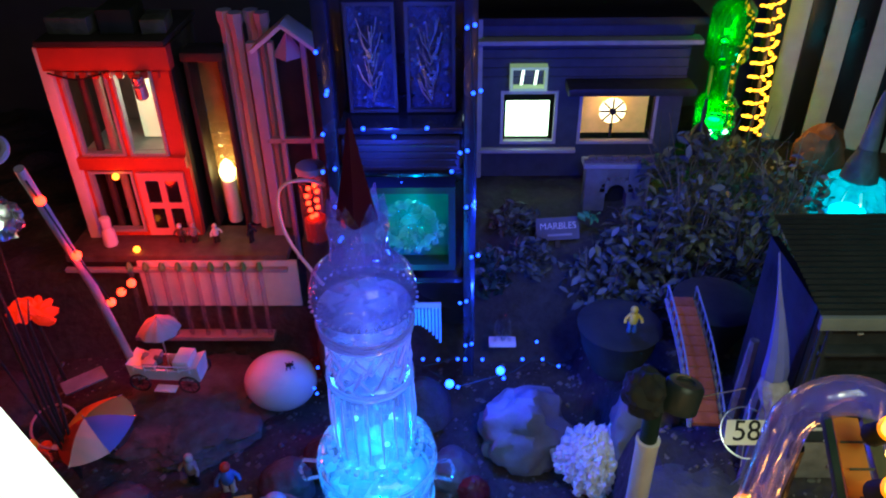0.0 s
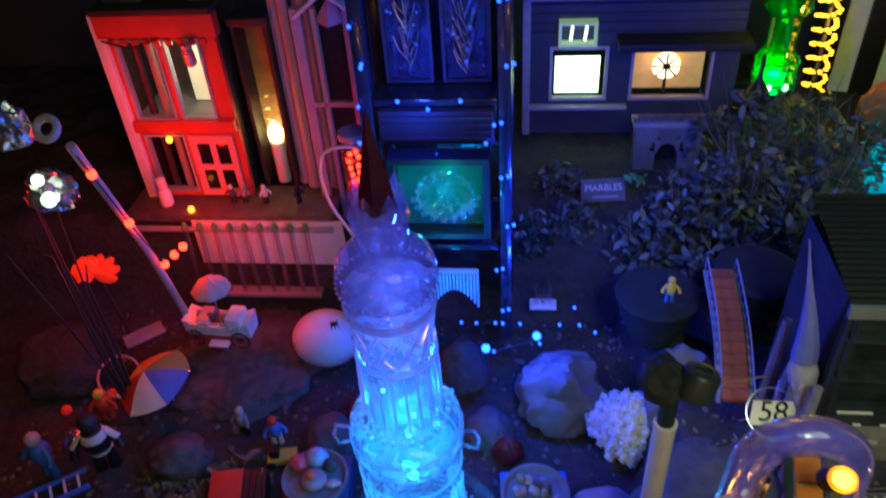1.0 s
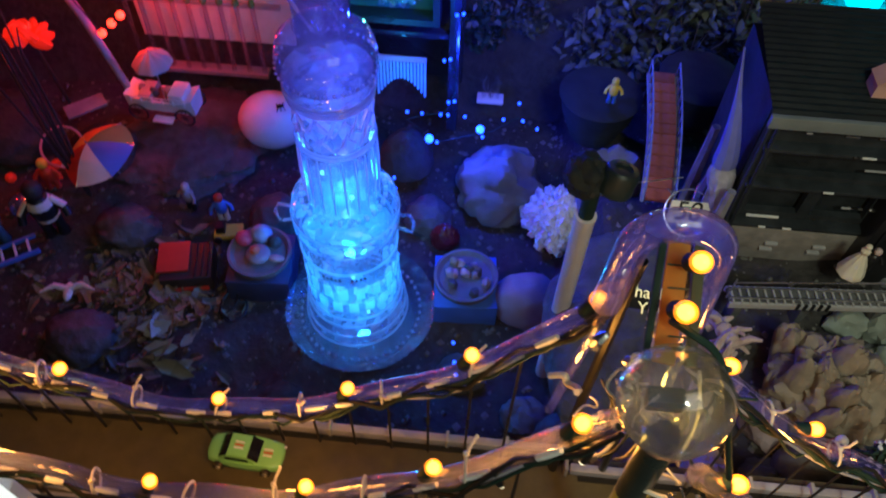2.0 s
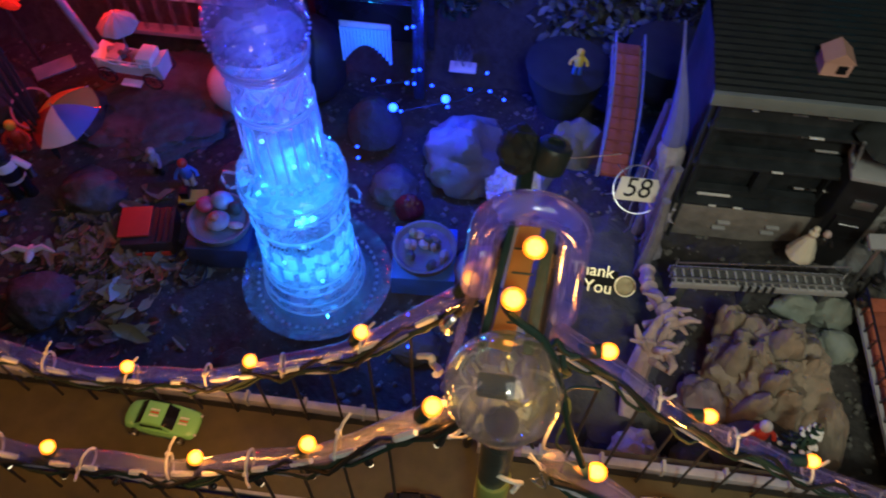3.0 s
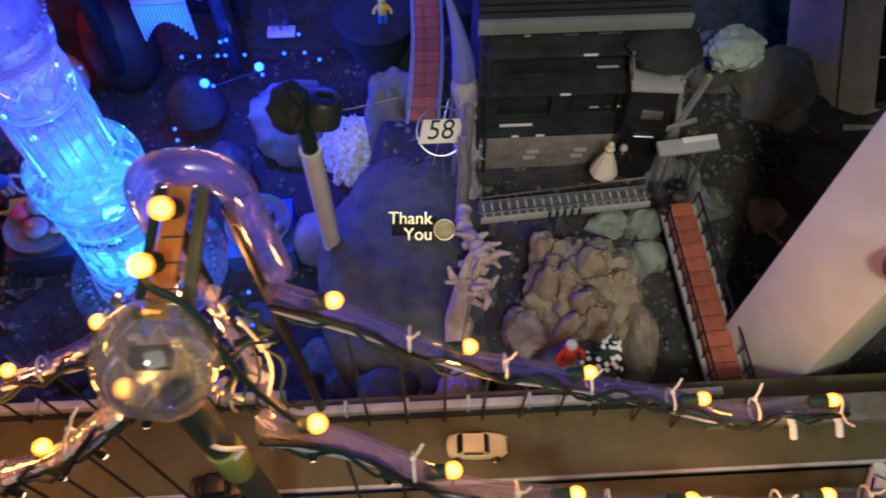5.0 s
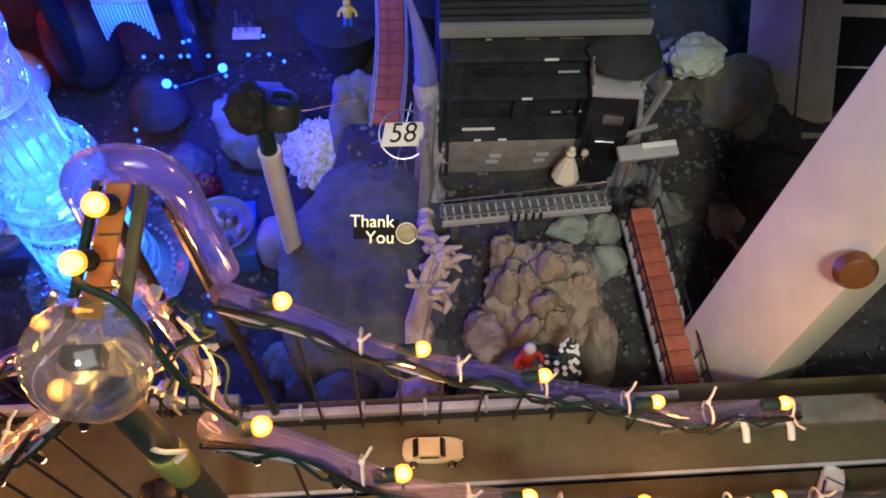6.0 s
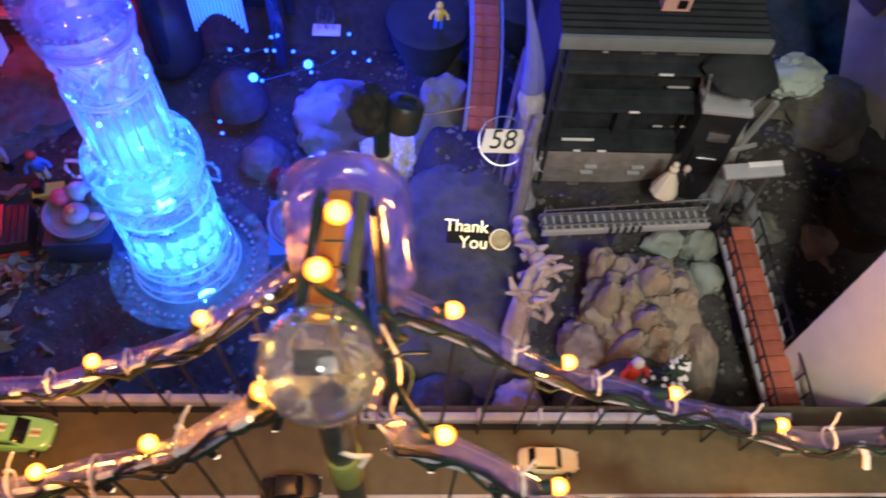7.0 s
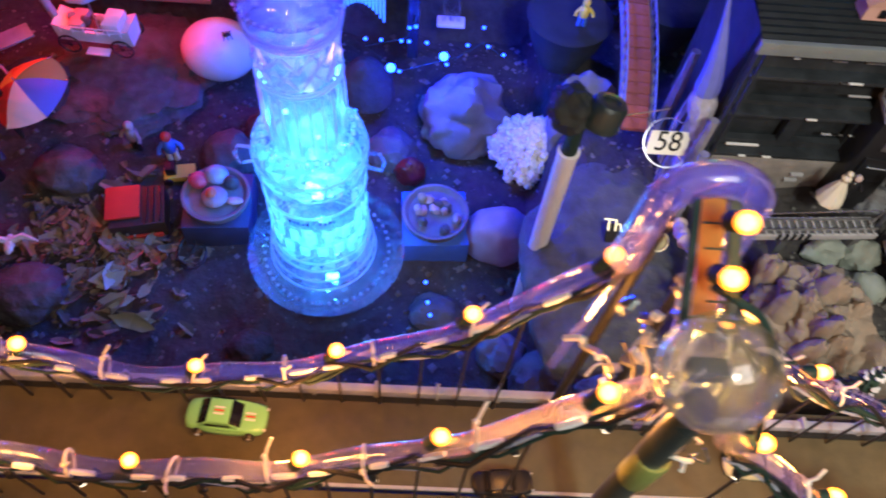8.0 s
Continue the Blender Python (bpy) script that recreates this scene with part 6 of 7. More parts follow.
for at in ((-0.72, 1.475, 0.28), (-0.69, 1.42, 0.125)):
    led_at(at, mat("orange_led", (1, 0.4, 0.1), 0.3, var=0, bump=0, emit=(1, 0.2, 0.02), glow=6) if "orange_led" not in bpy.data.materials else bpy.data.materials["orange_led"], "small orange light on the dollhouse front", "orange lights", 0.008)
solo("white_bottle", lathe([(0.014, 0), (0.016, 0.004), (0.015, 0.035), (0.009, 0.045), (0.012, 0.05), (0.012, 0.07), (0.006, 0.074)], 16), WHITE, (-0.76, 1.45, 0.119), "small white bottle standing before the dollhouse", "bottle")
for k, x in enumerate((-0.60, -0.57, -0.52, -0.44)):
    doll("small_figurine", (x, 1.46, 0.119), 0.05, (DARK, (SLATE, MAUVE, WHITE, BLACK)[k], (WHITE, DRIFT, WHITE, BLACK)[k]), "tiny dark figurine standing on the wooden shelf", 20 * k)

for k, (x, sx, sz) in enumerate(((-0.75, 0.09, 0.035), (-0.655, 0.07, 0.05), (-0.585, 0.05, 0.03))):
    solo("storage_box", box(sx, 0.08, sz, (0, 0, 0), 0.004), (SLATE, MATTE, SLATE)[k], (x, 1.55, 0.5825), "small dull storage box standing on the dollhouse roof", "box", "storage boxes", rot=(0, 0, 7 * k - 6))

# lantern beside the dollhouse
lan = thing("candle_lantern", (-0.50, 1.56, 0.119), "tall narrow lantern with a glowing candle", "lantern")
part("back", box(0.07, 0.008, 0.40, (0, 0.035, 0)), mat("amber_back", (0.45, 0.22, 0.08), 0.5, var=0.3, bump=0.1), lan, "amber lit back")
for x in (-0.036, 0.036):
    part("upright", box(0.010, 0.06, 0.40, (x, 0, 0), 0.002), DARK, lan)
part("top", box(0.09, 0.07, 0.02, (0, 0, 0.40), 0.004), DARK, lan)
part("candle", lathe([(0.016, 0), (0.017, 0.004), (0.016, 0.10), (0.013, 0.108)], 20), WHITE, lan, "white candle")
part("flame", lathe([(0.006, 0.110), (0.017, 0.120), (0.019, 0.133), (0.012, 0.150), (0.003, 0.160)], 16), mat("flame", (1, 0.8, 0.4), 0.4, var=0, bump=0, emit=(1, 0.72, 0.3), glow=8), lan, "bright glowing flame lamp")
for k in range(5):
    part("glass_ring", lathe([(0.024, 0.0), (0.026, 0.003), (0.024, 0.006)], 20), CLEAR, lan, at=(0, 0, 0.115 + k * 0.03))
lamp("candle_glow", (-0.50, 1.535, 0.30), (1, 0.6, 0.2), 0.12, 0.01)

# ribbed grey columns
for k in range(4):
    solo("grey_column", lathe([(0.016, 0), (0.017, 0.01), (0.013, 0.02), (0.012, 0.47), (0.016, 0.48), (0.016, 0.50)], 12, ribs=6, depth=0.002), LIL, (-0.445 + 0.03 * k * 0.9, 1.555 - 0.02 * (k % 2), 0.119), "tall lilac-grey fluted column beside the lantern", "column", "grey columns")
gate = thing("gabled_frame", (-0.31, 1.50, 0.05), "tall white gabled frame with a small pitched roof", "model building")
for x, w in ((-0.072, 0.022), (-0.035, 0.010), (0.03, 0.010), (0.066, 0.012)):
    part("post", box(w, 0.02, 0.52, (x, 0, 0), 0.002), LIL, gate)
part("back", box(0.13, 0.008, 0.50, (0, 0.05, 0)), DARK, gate, "dark back panel")
for s in (-1, 1):
    part("roof_board", box(0.085, 0.07, 0.008, (0, 0, 0), 0.001), WHITE, gate, "white sloping board", at=(s * 0.030, -0.01, 0.535), rot=(0, s * 38, 0))
part("gable", lathe([(0.035, 0), (0.001, 0.05)], 4), LIL, gate, at=(0, 0.0, 0.49))
part("cross_rail", box(0.14, 0.012, 0.012, (0, -0.004, 0.30), 0.002), LIL, gate)
# red lantern jar
jar = thing("red_lantern_jar", (-0.265, 1.36, 0.19), "clear jar of glowing red lights with a curved white handle", "lantern")
part("glass", lathe([(0.026, 0), (0.028, 0.004), (0.028, 0.15), (0.024, 0.16)], 28), CLEAR, jar)
part("fill", lathe([(0.024, 0.005), (0.024, 0.05), (0.02, 0.055)], 20), REDP, jar, "red filling")
rr = random.Random(2)
for k in range(10):
    part("red_light", ball(0.0058, ((0.009 if k % 2 else -0.009) + rr.uniform(-0.004, 0.004), rr.uniform(-0.02, -0.012), 0.062 + 0.0085 * k), 1), LEDR, jar, "small glowing red light")
part("lid", lathe([(0.029, 0.161), (0.03, 0.165), (0.028, 0.175), (0.01, 0.178)], 24), LIL, jar)
part("handle", tube(flowing([(0.03, -0.02, 0.14), (0.0, -0.04, 0.165), (-0.05, -0.05, 0.16), (-0.062, -0.06, 0.12), (-0.045, -0.09, 0.06), (0.0, -0.12, 0.01), (0.03, -0.14, -0.02)]), 0.0035, 8), WHITE, jar, "curved white handle")
part("stand", box(0.07, 0.05, 0.12, (0, 0.02, -0.122), 0.003), DARK, jar)

# ---- blue cabinet ----
CABM = mat("black_lacquer", (0.02, 0.02, 0.026), 0.22, var=0.4, scale=30, bump=0.15, coat=0.4)
cab = thing("display_cabinet", (-0.06, 1.20, -0.02), "dark open display cabinet hung with blue string lights", "cabinet")
for x in (-0.125, 0.112):
    part("side_post", box(0.022, 0.05, 0.86, (x, 0, -0.01), 0.002), CABM, cab)
    part("rear_post", box(0.022, 0.02, 0.86, (x, 0.14, -0.01), 0.002), CABM, cab)
part("back", box(0.22, 0.01, 0.86, (-0.006, 0.155, -0.01)), CABM, cab)
for z in (0.22, 0.455, 0.53):
    part("shelf", box(0.212, 0.15, 0.012, (-0.006, 0.06, z), 0.002), CABM, cab)
part("top", box(0.28, 0.20, 0.02, (-0.006, 0.06, 0.852), 0.003), CABM, cab)
SILV = mat("frosted_pane", (0.035, 0.035, 0.06), 0.22, 0.5, var=0.8, scale=70, bump=1.0, stain=18)
for x in (-0.055, 0.045):
    pn = part("pane", framed(x - 0.042, x + 0.042, 0.545, 0.735, 0.05, 0.006, 0.012), DARK, cab, "dark framed pane")
    part("pane_glass", box(0.072, 0.003, 0.178, (x, 0.052, 0.551)), SILV, pn, "frosted silver glass")
    tw = None
    rq = random.Random(int(x * 1000))
    for k in range(20):
        a = rq.uniform(-0.9, 0.9)
        z0 = 0.56 + 0.11 * rq.random()
        tw = tube([(x, 0.046, z0), (x + 0.014 * math.sin(a) * 1.5, 0.043, z0 + 0.022), (x + 0.032 * math.sin(a), 0.044, z0 + 0.045)], 0.0012, 5, tw)
    part("twig", tw, STEEL, pn, "silver twig ornament")
    # steel beads added to imitate the sparkle of the frosted panes
    for k in range(14):
        part("glass_drop", ball(rq.uniform(0.002, 0.0045), (0, 0, 0), 1), STEEL, pn, "tiny silver bead standing in for a sparkle", at=(x + rq.uniform(-0.032, 0.032), 0.044, 0.56 + 0.16 * rq.random()))
part("drawer", box(0.20, 0.11, 0.058, (-0.006, 0.03, 0.467), 0.003), DARK, cab, "dark slatted drawer")
for k in range(4):
    part("slat", box(0.19, 0.004, 0.004, (-0.006, -0.028, 0.474 + 0.013 * k)), DARK, cab)
fr = part("picture_box", framed(-0.092, 0.086, 0.285, 0.455, -0.045, 0.012, 0.04), BLACK, cab, "black picture frame box")
CRYST = glass("frosted_crystal", (0.9, 1, 0.95), 0.32, 0.06, 45, 0.5, 0.9, 0.6)
TEAL = mat("teal_back", (0.05, 0.16, 0.14), 0.4, var=0.35, scale=25, bump=0.2)
part("picture_back", box(0.16, 0.004, 0.15, (-0.003, -0.03, 0.296)), TEAL, fr, "teal lit back panel")
part("glass_dish", lathe([(0.012, 0), (0.03, 0.004), (0.05, 0.016), (0.054, 0.020), (0.05, 0.020), (0.028, 0.008), (0.008, 0.006)], 72, ribs=18, depth=0.004), CRYST, fr, "cut glass dish", at=(0.005, -0.036, 0.375), rot=(90, 0, 0))
for k in range(10):
    a = 3.3 + k * 0.33
    part("glass_drop", rock((0.014, 0.012, 0.014), 130 + k, 0.4, 2), CRYST, fr, "clear glass bead", at=(0.005 + 0.058 * math.cos(a), -0.052, 0.366 + 0.052 * math.sin(a)))
fan = part("striped_fan", box(0.10, 0.004, 0.012, (0.008, -0.02, 0.165), 0.001), LIL, cab, "pale blue fan-shaped grille")
for k in range(15):
    x = -0.04 + k * 0.0068
    h = 0.085 - 0.045 * math.sin(math.pi * k / 14)
    part("fan_slat", box(0.0045, 0.006, h, (x, -0.022, 0.165 - h), 0.0006), mat("pale_blue_slat", (0.35, 0.55, 0.75), 0.4, var=0.1, bump=0) if "pale_blue_slat" not in bpy.data.materials else bpy.data.materials["pale_blue_slat"], fan)
# two unseen point lights, added to brighten the fan and the picture box
lamp("fan_lamp", (-0.052, 1.12, 0.12), (0.03, 0.4, 1), 0.10, 0.005)
lamp("picture_lamp", (-0.055, 1.09, 0.37), (0.12, 1, 0.55), 0.24, 0.005)
solo("dark_urn", lathe([(0.05, 0), (0.07, 0.03), (0.075, 0.10), (0.06, 0.16), (0.03, 0.19), (0.012, 0.20)], 24), DARK, (-0.20, 1.27, -0.12), "dark rounded urn beside the cabinet", "urn")
solo("dark_mound", lathe([(0.06, 0), (0.055, 0.04), (0.03, 0.075), (0.004, 0.09)], 20), SOIL, (-0.04, 1.14, -0.10), "dark rounded mound under the striped fan", "mound")
# blue lights
BL = "small glowing blue light of the string"
for k in range(7):
    z = 0.70 - 0.105 * k
    led_at((0.045 + 0.012 * math.sin(k * 2.1), 1.155, z), LEDB, BL, "blue string lights", 0.0036)
    led_at((0.057 + 0.012 * math.sin(k * 2.1), 1.155, z + 0.004), LEDB, BL, "blue string lights", 0.0036)
for k in range(6):
    z = 0.66 - 0.07 * k
    led_at((-0.192 + 0.010 * math.sin(k * 1.7), 1.165, z), LEDB, BL, "blue string lights", 0.0036)
    if k % 2:
        led_at((-0.180, 1.165, z + 0.006), LEDB, BL, "blue string lights", 0.0036)
for x, z in ((-0.125, 0.535), (-0.075, 0.52), (-0.02, 0.535), (-0.115, 0.425), (-0.066, 0.432), (-0.008, 0.43), (0.02, 0.455)):
    led_at((x, 1.155, z), LEDB, BL, "blue string lights", 0.0036)
for x, y, z in ((0.014, 1.084, 0.034), (0.114, 1.124, 0.032)):
    led_at((x, y, z), mat("bright_blue_led", (0.3, 0.6, 1), 0.3, var=0, bump=0, emit=(0.012, 0.06, 1), glow=8) if "bright_blue_led" not in bpy.data.materials else bpy.data.materials["bright_blue_led"], "bright blue light lying on the soil", "bright blue lights", 0.009)
for x, y, z in ((0.03, 1.08, 0.03), (0.12, 1.11, 0.025), (-0.04, 1.16, 0.03), (-0.01, 1.17, 0.02), (0.03, 1.16, 0.03), (0.045, 1.16, 0.03), (0.08, 1.17, 0.02), (0.16, 1.16, 0.03), (0.19, 1.19, 0.05), (0.20, 1.16, 0.03), (0.23, 1.14, 0.03)):
    led_at((x, y, z), LEDB, BL, "blue string lights", 0.0036)
for x, y, z in ((-0.262, 1.19, -0.02), (-0.27, 1.17, -0.06), (-0.265, 1.165, -0.07), (-0.05, 1.02, -0.02), (-0.045, 1.0, -0.03), (0.10, 0.70, -0.10), (0.105, 0.66, -0.10), (0.11, 0.64, -0.11)):
    led_at((x, y, z), LEDB, BL, "blue string lights", 0.0036)
solo("string_wire", tube([(0.23, 1.14, 0.025), (0.19, 1.17, 0.03), (0.14, 1.14, 0.015), (0.10, 1.12, 0.02), (0.03, 1.09, 0.02), (-0.04, 1.15, 0.02), (0.04, 1.17, 0.03), (0.06, 1.158, 0.10), (0.05, 1.158, 0.3), (0.06, 1.158, 0.5), (0.05, 1.158, 0.7)], 0.0012, 5), WIRE, (0, 0, 0), "dark wire of the blue string lights", "wire")
deer = thing("glass_deer_pair", (0.130, 1.315, -0.06), "pair of small clear glass deer on a white base", "ornament")
part("base", box(0.06, 0.03, 0.008, (0, 0, 0), 0.002), WHITE, deer)
for s in (-1, 1):
    part("deer", join(tube([(s * 0.015, 0, 0.008), (s * 0.014, 0, 0.05), (s * 0.010, -0.006, 0.068)], [0.004, 0.008, 0.005], 8), branches(5, 0.10, 0.02, 3 + s, 0.0015)), CLEAR, deer, "clear glass deer")

# ---- dark house at the back ----
dh = thing("dark_model_house", (0.36, 1.90, 0.06), "dark blue model house with one bright and one amber window", "model house")
NV = mat("dark_blue_boards", (0.05, 0.055, 0.085), 0.6, var=0.3, scale=40, bump=0.2)
part("front_wall", pierced(-0.27, 0.26, 0, 0.42, 0, 0.02, [(-0.21, -0.07, 0.105, 0.245), (0.0, 0.19, 0.105, 0.25)]), NV, dh)
part("corner_post", box(0.02, 0.03, 0.44, (-0.275, -0.006, 0), 0.003), GREY, dh, "pale corner post")
part("sill", box(0.26, 0.03, 0.010, (-0.14, -0.014, 0.078), 0.002), LIL, dh, "pale sill")
part("cornice", box(0.56, 0.05, 0.012, (0, -0.02, 0.38), 0.003), GREY, dh)
part("roof_edge", box(0.32, 0.08, 0.02, (0.11, -0.045, 0.262), 0.003), DARK, dh, "dark overhanging roof edge")
part("roof", box(0.58, 0.3, 0.02, (0, 0.13, 0.422), 0.003), DARK, dh)
for k in range(4):
    part("board", box(0.53, 0.006, 0.004, (-0.005, -0.012, 0.285 + 0.024 * k)), NV, dh)
w1 = part("window", framed(-0.215, -0.065, 0.10, 0.25, -0.006, 0.008, 0.016), LIL, dh, "pale framed window")
part("bright_pane", box(0.115, 0.004, 0.10, (-0.143, 0.0, 0.118)), mat("bright_window", (0.9, 1, 0.8), 0.4, var=0, bump=0, emit=(0.78, 1, 0.66), glow=2.6), w1, "bright greenish white lit pane")
lt = part("lantern_top", framed(-0.195, -0.10, 0.262, 0.325, -0.03, 0.007, 0.03), mat("pale_green_glass", (0.5, 0.6, 0.45), 0.2, var=0.1, bump=0.1, emit=(0.6, 0.8, 0.4), glow=0.25), dh, "pale green glass lantern top")
for x in (-0.165, -0.13):
    part("filament", tube([(x, -0.03, 0.275), (x + 0.004, -0.03, 0.315)], 0.0035, 6), LEDW, lt, "small glowing filament")
w2 = part("window", framed(-0.008, 0.198, 0.098, 0.258, -0.004, 0.008, 0.016), LIL, dh, "framed amber window")
part("amber_room", box(0.19, 0.004, 0.15, (0.095, 0.06, 0.10)), mat("amber_room", (0.6, 0.35, 0.15), 0.6, var=0.5, scale=20, bump=0.2, emit=(1, 0.5, 0.15), glow=0.25), w2, "amber lit room")
disc = part("wheel_lamp", lathe([(0.034, -0.003), (0.036, 0), (0.034, 0.003)], 32), mat("warm_disc", (1, 0.8, 0.5), 0.4, var=0, bump=0, emit=(1, 0.72, 0.42), glow=3.0), w2, "glowing warm disc", at=(0.085, 0.01, 0.185), rot=(90, 0, 0))
for k in range(4):
    a = math.pi * k / 4
    part("spoke", tube([(0.036 * math.cos(a), 0.036 * math.sin(a), 0.006), (-0.036 * math.cos(a), -0.036 * math.sin(a), 0.006)], 0.0028, 5), DARK, disc, "dark spoke")
part("hub", lathe([(0.009, 0.004), (0.009, 0.010)], 14), DARK, disc)
part("lamp_stem", tube([(0.085, 0.01, 0.148), (0.085, 0.01, 0.108)], 0.004, 6), DARK, w2)
lamp("amber_window_lamp", (0.445, 1.93, 0.28), (1, 0.6, 0.2), 0.08, 0.01)
lamp("bright_window_lamp", (0.22, 1.84, 0.24), (0.7, 1, 0.6), 0.05, 0.02)
fp = thing("fireplace_front", (0.44, 1.75, 0.04), "pale toy fireplace front with an arched dark opening", "toy fireplace")
part("mantel", box(0.18, 0.05, 0.012, (0, 0, 0.125), 0.002), GREY, fp)
part("jamb", box(0.055, 0.04, 0.125, (-0.055, 0, 0), 0.003), PALE, fp)
part("jamb", box(0.055, 0.04, 0.125, (0.055, 0, 0), 0.003), PALE, fp)
b = None
for k in range(9):
    a = math.pi * (k + 0.5) / 9
    b = box(0.012, 0.04, 0.022, (0, 0, 0.022), 0.001, b, pose(0, 0, 0.055, 0, 90 - math.degrees(a), 0))
part("arch", b, PALE, fp)
part("lintel", box(0.07, 0.038, 0.03, (0, 0.001, 0.095), 0.002), PALE, fp)
part("firebox", box(0.06, 0.006, 0.10, (0, 0.02, 0)), BLACK, fp, "black opening")
br = None
for r in range(2):
    for k in range(9):
        if br is None:
            br = part("brick", box(0.018, 0.012, 0.008, (0, 0, 0), 0.001), mat("dim_brick", (0.16, 0.12, 0.11), 0.8, var=0.3, bump=0.3, random=0.4), fp, at=(-0.08, -0.012, 0.138))
        else:
            o = new("brick", br.data)
            o.parent, o.matrix_basis = fp, pose(-0.08 + 0.02 * k + 0.01 * r, -0.012, 0.138 + 0.0095 * r)
msign = thing("marbles_sign", (0.272, 1.55, 0.065), "weathered grey sign with hand-painted pale lettering", "sign", turn=(-26, 0, 6))
part("board", box(0.105, 0.008, 0.055, (0, 0, 0), 0.002), mat("sign_board", (0.14, 0.14, 0.15), 0.7, var=0.3, bump=0.3), msign)
bm = lettering("MARBLES", 0.022, 0.0008)
part("lettering", bm, WHITE, msign, "pale hand-painted word", at=(0, -0.006, 0.034), rot=(90, 0, 0))
part("writing_bar", box(0.06, 0.002, 0.005, (0.004, -0.005, 0.010)), GREY, msign, "faint second line of paint")
part("stake", box(0.012, 0.008, 0.06, (0, 0.008, -0.05)), DARK, msign)

# ---- shrubs ----
for k, (x, y, sx, sz, n) in enumerate(((0.36, 1.42, 0.10, 0.07, 200), (0.46, 1.46, 0.11, 0.09, 260), (0.58, 1.50, 0.11, 0.11, 280), (0.68, 1.44, 0.12, 0.11, 280), (0.78, 1.52, 0.10, 0.13, 240), (0.60, 1.68, 0.13, 0.13, 260), (0.52, 1.34, 0.10, 0.07, 200), (0.74, 1.70, 0.10, 0.12, 200))):
    sprig((x, y, ground_z(x, y) - 0.01), n, (sx, 0.09, sz), 200 + k, "dull grey-green leafy shrub with bare twigs", mat("shrub_leaf", (0.075, 0.09, 0.07), 0.55, var=0.5, scale=15, bump=0.1) if k == 0 else bpy.data.materials["shrub_leaf"], 0.014, "shrub", sz * 2.2, "shrub")
for k, (x, y, sx, sz, n) in enumerate(((0.10, 1.43, 0.055, 0.06, 240), (0.20, 1.45, 0.05, 0.05, 200), (0.17, 1.62, 0.07, 0.04, 160), (0.86, 1.40, 0.10, 0.07, 220))):
    sprig((x, y, ground_z(x, y) - 0.01), n, (sx, 0.05, sz), 260 + k, "dark dense leafy bush in the blue dusk", SNOWG if k == 0 else bpy.data.materials["shrub_leaf"], 0.012, "bush", sz * 1.8, "bush")
solo("hanging_pod", lathe([(0.008, 0), (0.03, 0.02), (0.034, 0.045), (0.02, 0.08), (0.006, 0.10), (0.004, 0.16)], 16), BLACK, (0.645, 1.78, 0.17), "dark rounded pod on a stalk among the shrubs", "ornament")

# ---- coloured lamps at the back ----
GREENG = glass("green_glass", (0.10, 0.9, 0.25), 0.14, 0.05, 40, 0.1, 0.85, 0.3)
gb = thing("green_bottle_lamp", (0.715, 1.90, 0.185), "tall stacked green glass bottle lamp", "lamp")
part("bottle", lathe([(0.045, 0), (0.052, 0.006), (0.053, 0.085), (0.044, 0.10), (0.037, 0.108), (0.037, 0.19), (0.046, 0.20), (0.054, 0.206), (0.054, 0.33), (0.03, 0.36)], 48, ribs=16, depth=0.002), GREENG, gb)
part("inner_tube", lathe([(0.014, 0.06), (0.016, 0.07), (0.016, 0.33), (0.012, 0.34)], 20), GREENG, gb, "inner green glass tube")
for x in (-0.022, 0.018):
    part("spot_led", ball(0.008, (x, -0.046, 0.022), 2), mat("pale_green_led", (0.7, 1, 0.8), 0.3, var=0, bump=0, emit=(0.5, 1, 0.6), glow=6) if x < 0 else bpy.data.materials["pale_green_led"], gb, "bright pale green light spot")
for z in (0.03, 0.075, 0.21, 0.25):
    part("ring", lathe([(0.050, z), (0.056, z + 0.004), (0.050, z + 0.008)], 32), GREENG, gb)
part("glow_core", lathe([(0.02, 0.015), (0.024, 0.02), (0.024, 0.035), (0.01, 0.04)], 16), mat("green_core", (0.4, 1, 0.5), 0.4, var=0, bump=0, emit=(0.15, 1, 0.35), glow=9), gb, "bright green lamp core")
sp = thing("spiral_light", (0.80, 1.85, 0.20), "coil of warm yellow lights wound up a thin stand", "lamp")
part("stand", tube([(0, 0, -0.06), (-0.01, 0, 0.36)], 0.005, 8), DARK, sp)
YL = mat("warm_yellow_led", (1, 0.7, 0.2), 0.3, var=0, bump=0, emit=(1, 0.36, 0.02), glow=4.0)
yl = None
for k in range(130):
    a, z = k * 0.55, k * 0.0031
    c = ((0.024 + 0.004 * math.sin(k * 3.7)) * math.cos(a) - 0.00015 * k, 0.022 * math.sin(a), z)
    if yl is None:
        yl = part("light", ball(0.0043, (0, 0, 0), 1, squash=(1.5, 1, 0.8)), YL, sp, "warm yellow light", at=c)
    else:
        o = new("light", yl.data)
        o.parent, o.matrix_basis = sp, pose(*c)
tl = thing("teal_glass_lamp", (0.925, 1.52, 0.09), "teal glowing cut glass lamp with a stone finial", "lamp")
TG = glass("teal_glass", (0.3, 0.85, 0.95), 0.30, 0.1, 0, 0, 0.6)
part("bowl", lathe([(0.05, 0.02), (0.09, 0.03), (0.10, 0.06), (0.095, 0.10), (0.075, 0.13), (0.06, 0.15), (0.04, 0.155)], 40, ribs=20, depth=0.004), TG, tl)
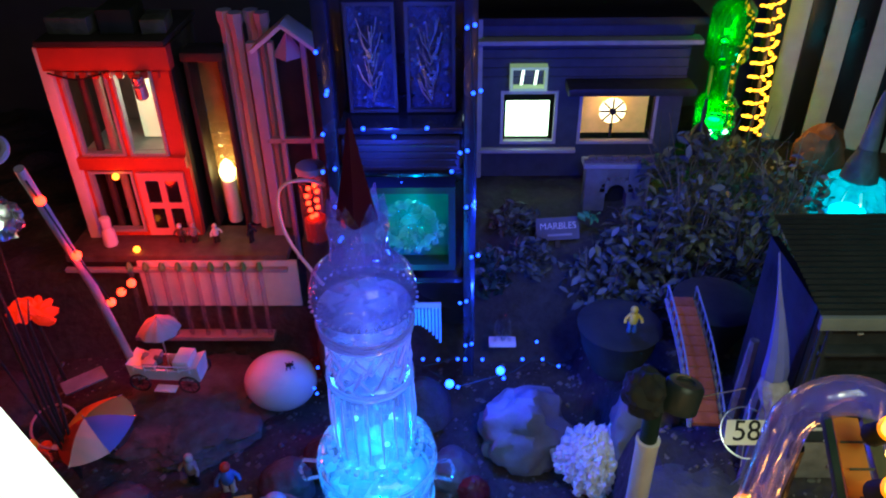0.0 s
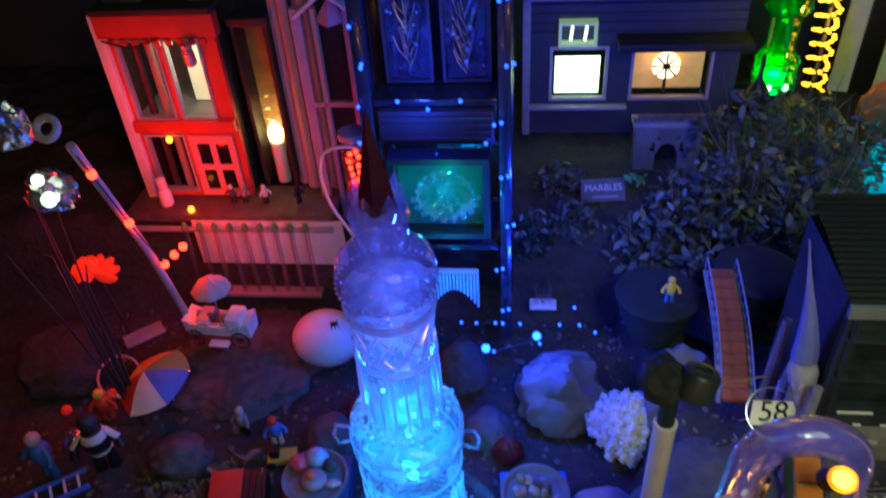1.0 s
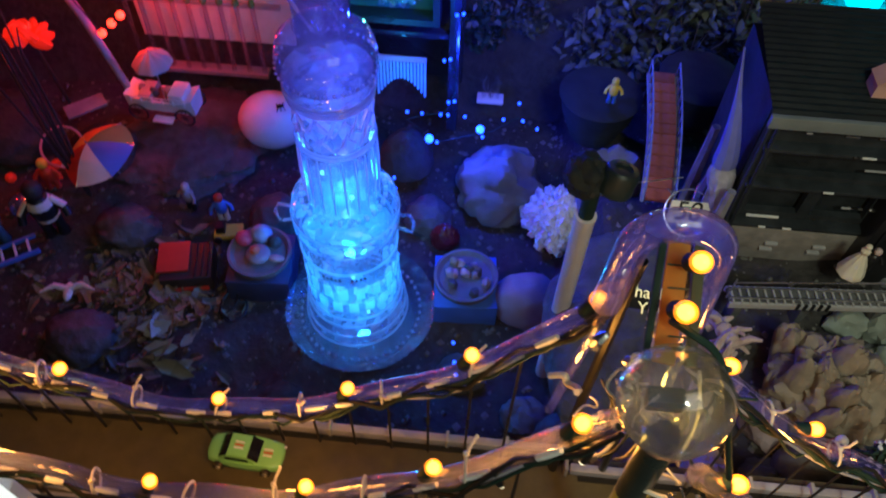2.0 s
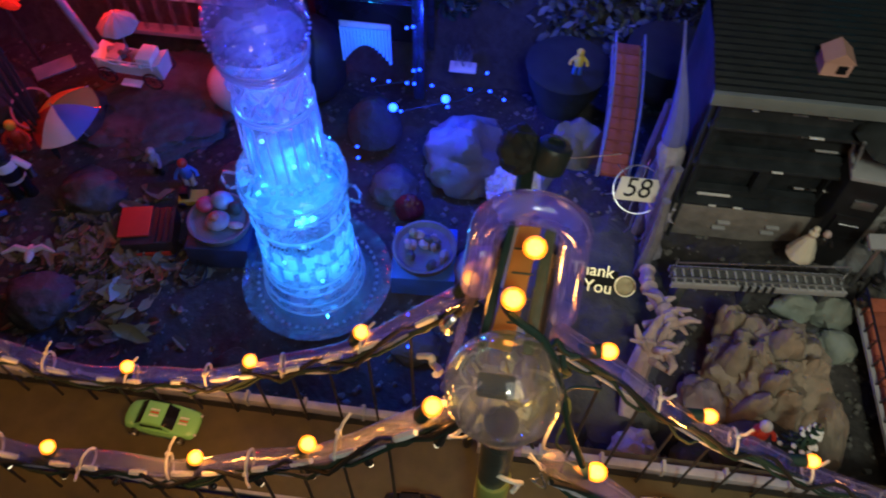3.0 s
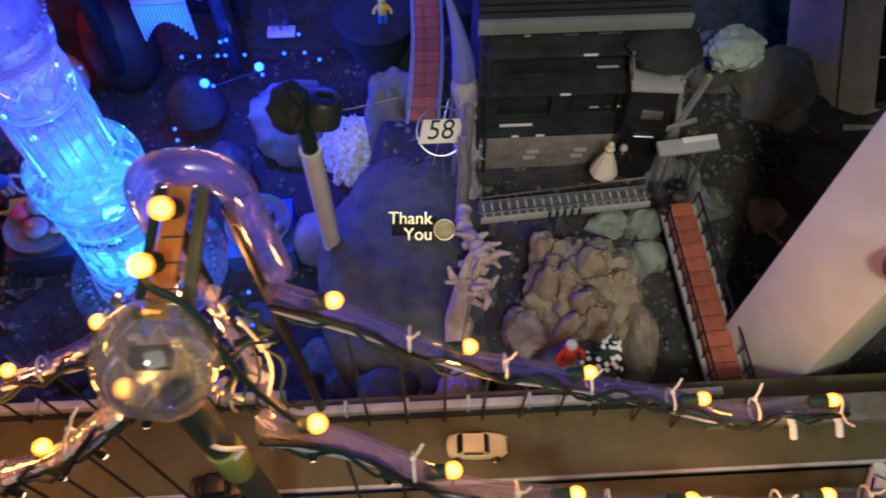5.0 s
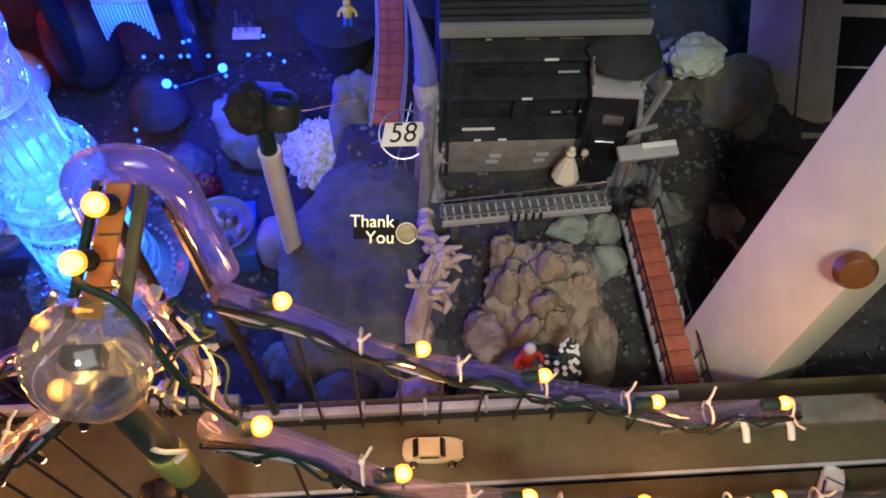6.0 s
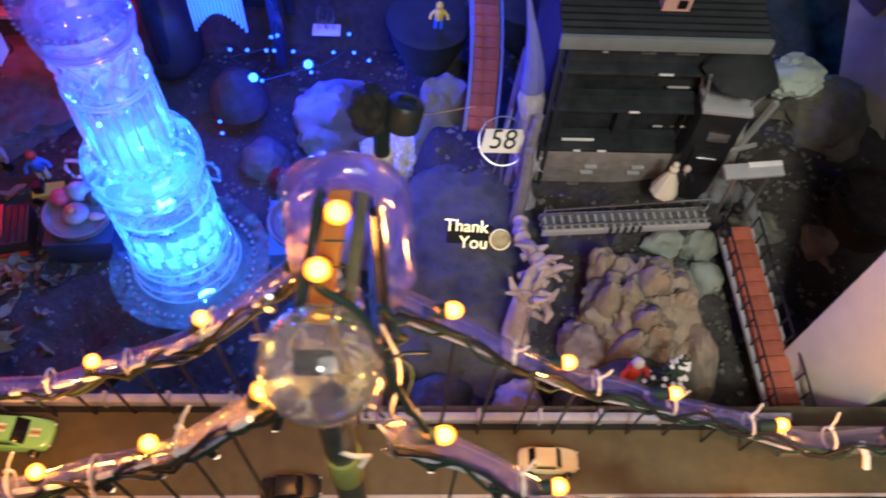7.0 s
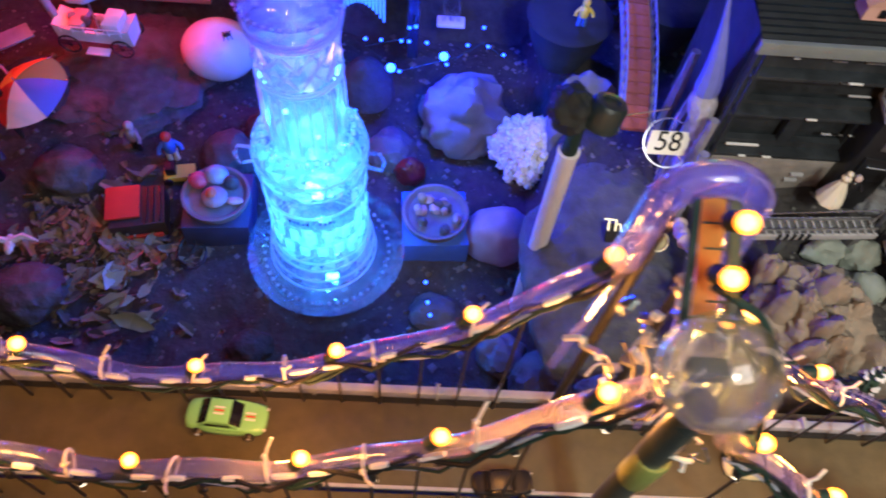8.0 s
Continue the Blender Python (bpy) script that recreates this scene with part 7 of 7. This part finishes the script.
part("foot", lathe([(0.07, 0.0), (0.075, 0.005), (0.06, 0.018), (0.045, 0.02)], 32), TG, tl)
part("core", lathe([(0.03, 0.03), (0.04, 0.04), (0.04, 0.07), (0.02, 0.08)], 20), mat("teal_core", (0.5, 1, 1), 0.4, var=0, bump=0, emit=(0.1, 0.7, 1), glow=3), tl, "bright lamp core")
part("finial_base", lathe([(0.040, 0.157), (0.034, 0.19), (0.022, 0.22), (0.021, 0.23)], 20), SLATE, tl, "dark stone base")
part("finial", lathe([(0.020, 0.231), (0.017, 0.27), (0.011, 0.33), (0.005, 0.36)], 16), PALE, tl, "pale stone cone")
solo("orange_rock", rock((0.13, 0.09, 0.15), 741, 0.28, 4, 2.0), mat("terracotta", (0.24, 0.085, 0.04), 0.8, var=0.4, bump=0.5), (0.965, 1.80, 0.13), "rough orange rock before the striped curtain", "rock")
cur = thing("striped_curtain", (1.12, 2.10, 0.05), "black and white striped curtain panel", "curtain", turn=(0, 0, -18))
for k in range(9):
    part("stripe", box(0.055, 0.012, 0.75, (-0.20 + 0.056 * k, 0.006 * math.sin(k * 1.9), 0), 0.004), WHITE if k % 2 else BLACK, cur, "white stripe" if k % 2 else "black stripe")
solo("back_wall_shelf", box(1.5, 0.10, 0.03, (0, 0, 0), 0.003), DARK, (0.0, 1.72, 0.62), "long dark shelf edge above the model houses", "shelf")
# white card edge; its emission is added to make it read blown out
panel = thing("light_panel", (-0.05, 0.08, -0.9), "white card with a slanting top on a stand, glow added", "light panel")
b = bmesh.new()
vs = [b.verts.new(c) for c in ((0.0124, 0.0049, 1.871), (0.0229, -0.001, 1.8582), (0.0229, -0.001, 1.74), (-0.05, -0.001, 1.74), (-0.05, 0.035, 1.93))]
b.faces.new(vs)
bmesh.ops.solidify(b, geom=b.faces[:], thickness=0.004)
part("panel", b, mat("lit_white_panel", (0.85, 0.85, 0.83), 0.6, var=0.04, bump=0.02, emit=(1, 0.97, 0.95), glow=0.9), panel, "white card face with added glow")
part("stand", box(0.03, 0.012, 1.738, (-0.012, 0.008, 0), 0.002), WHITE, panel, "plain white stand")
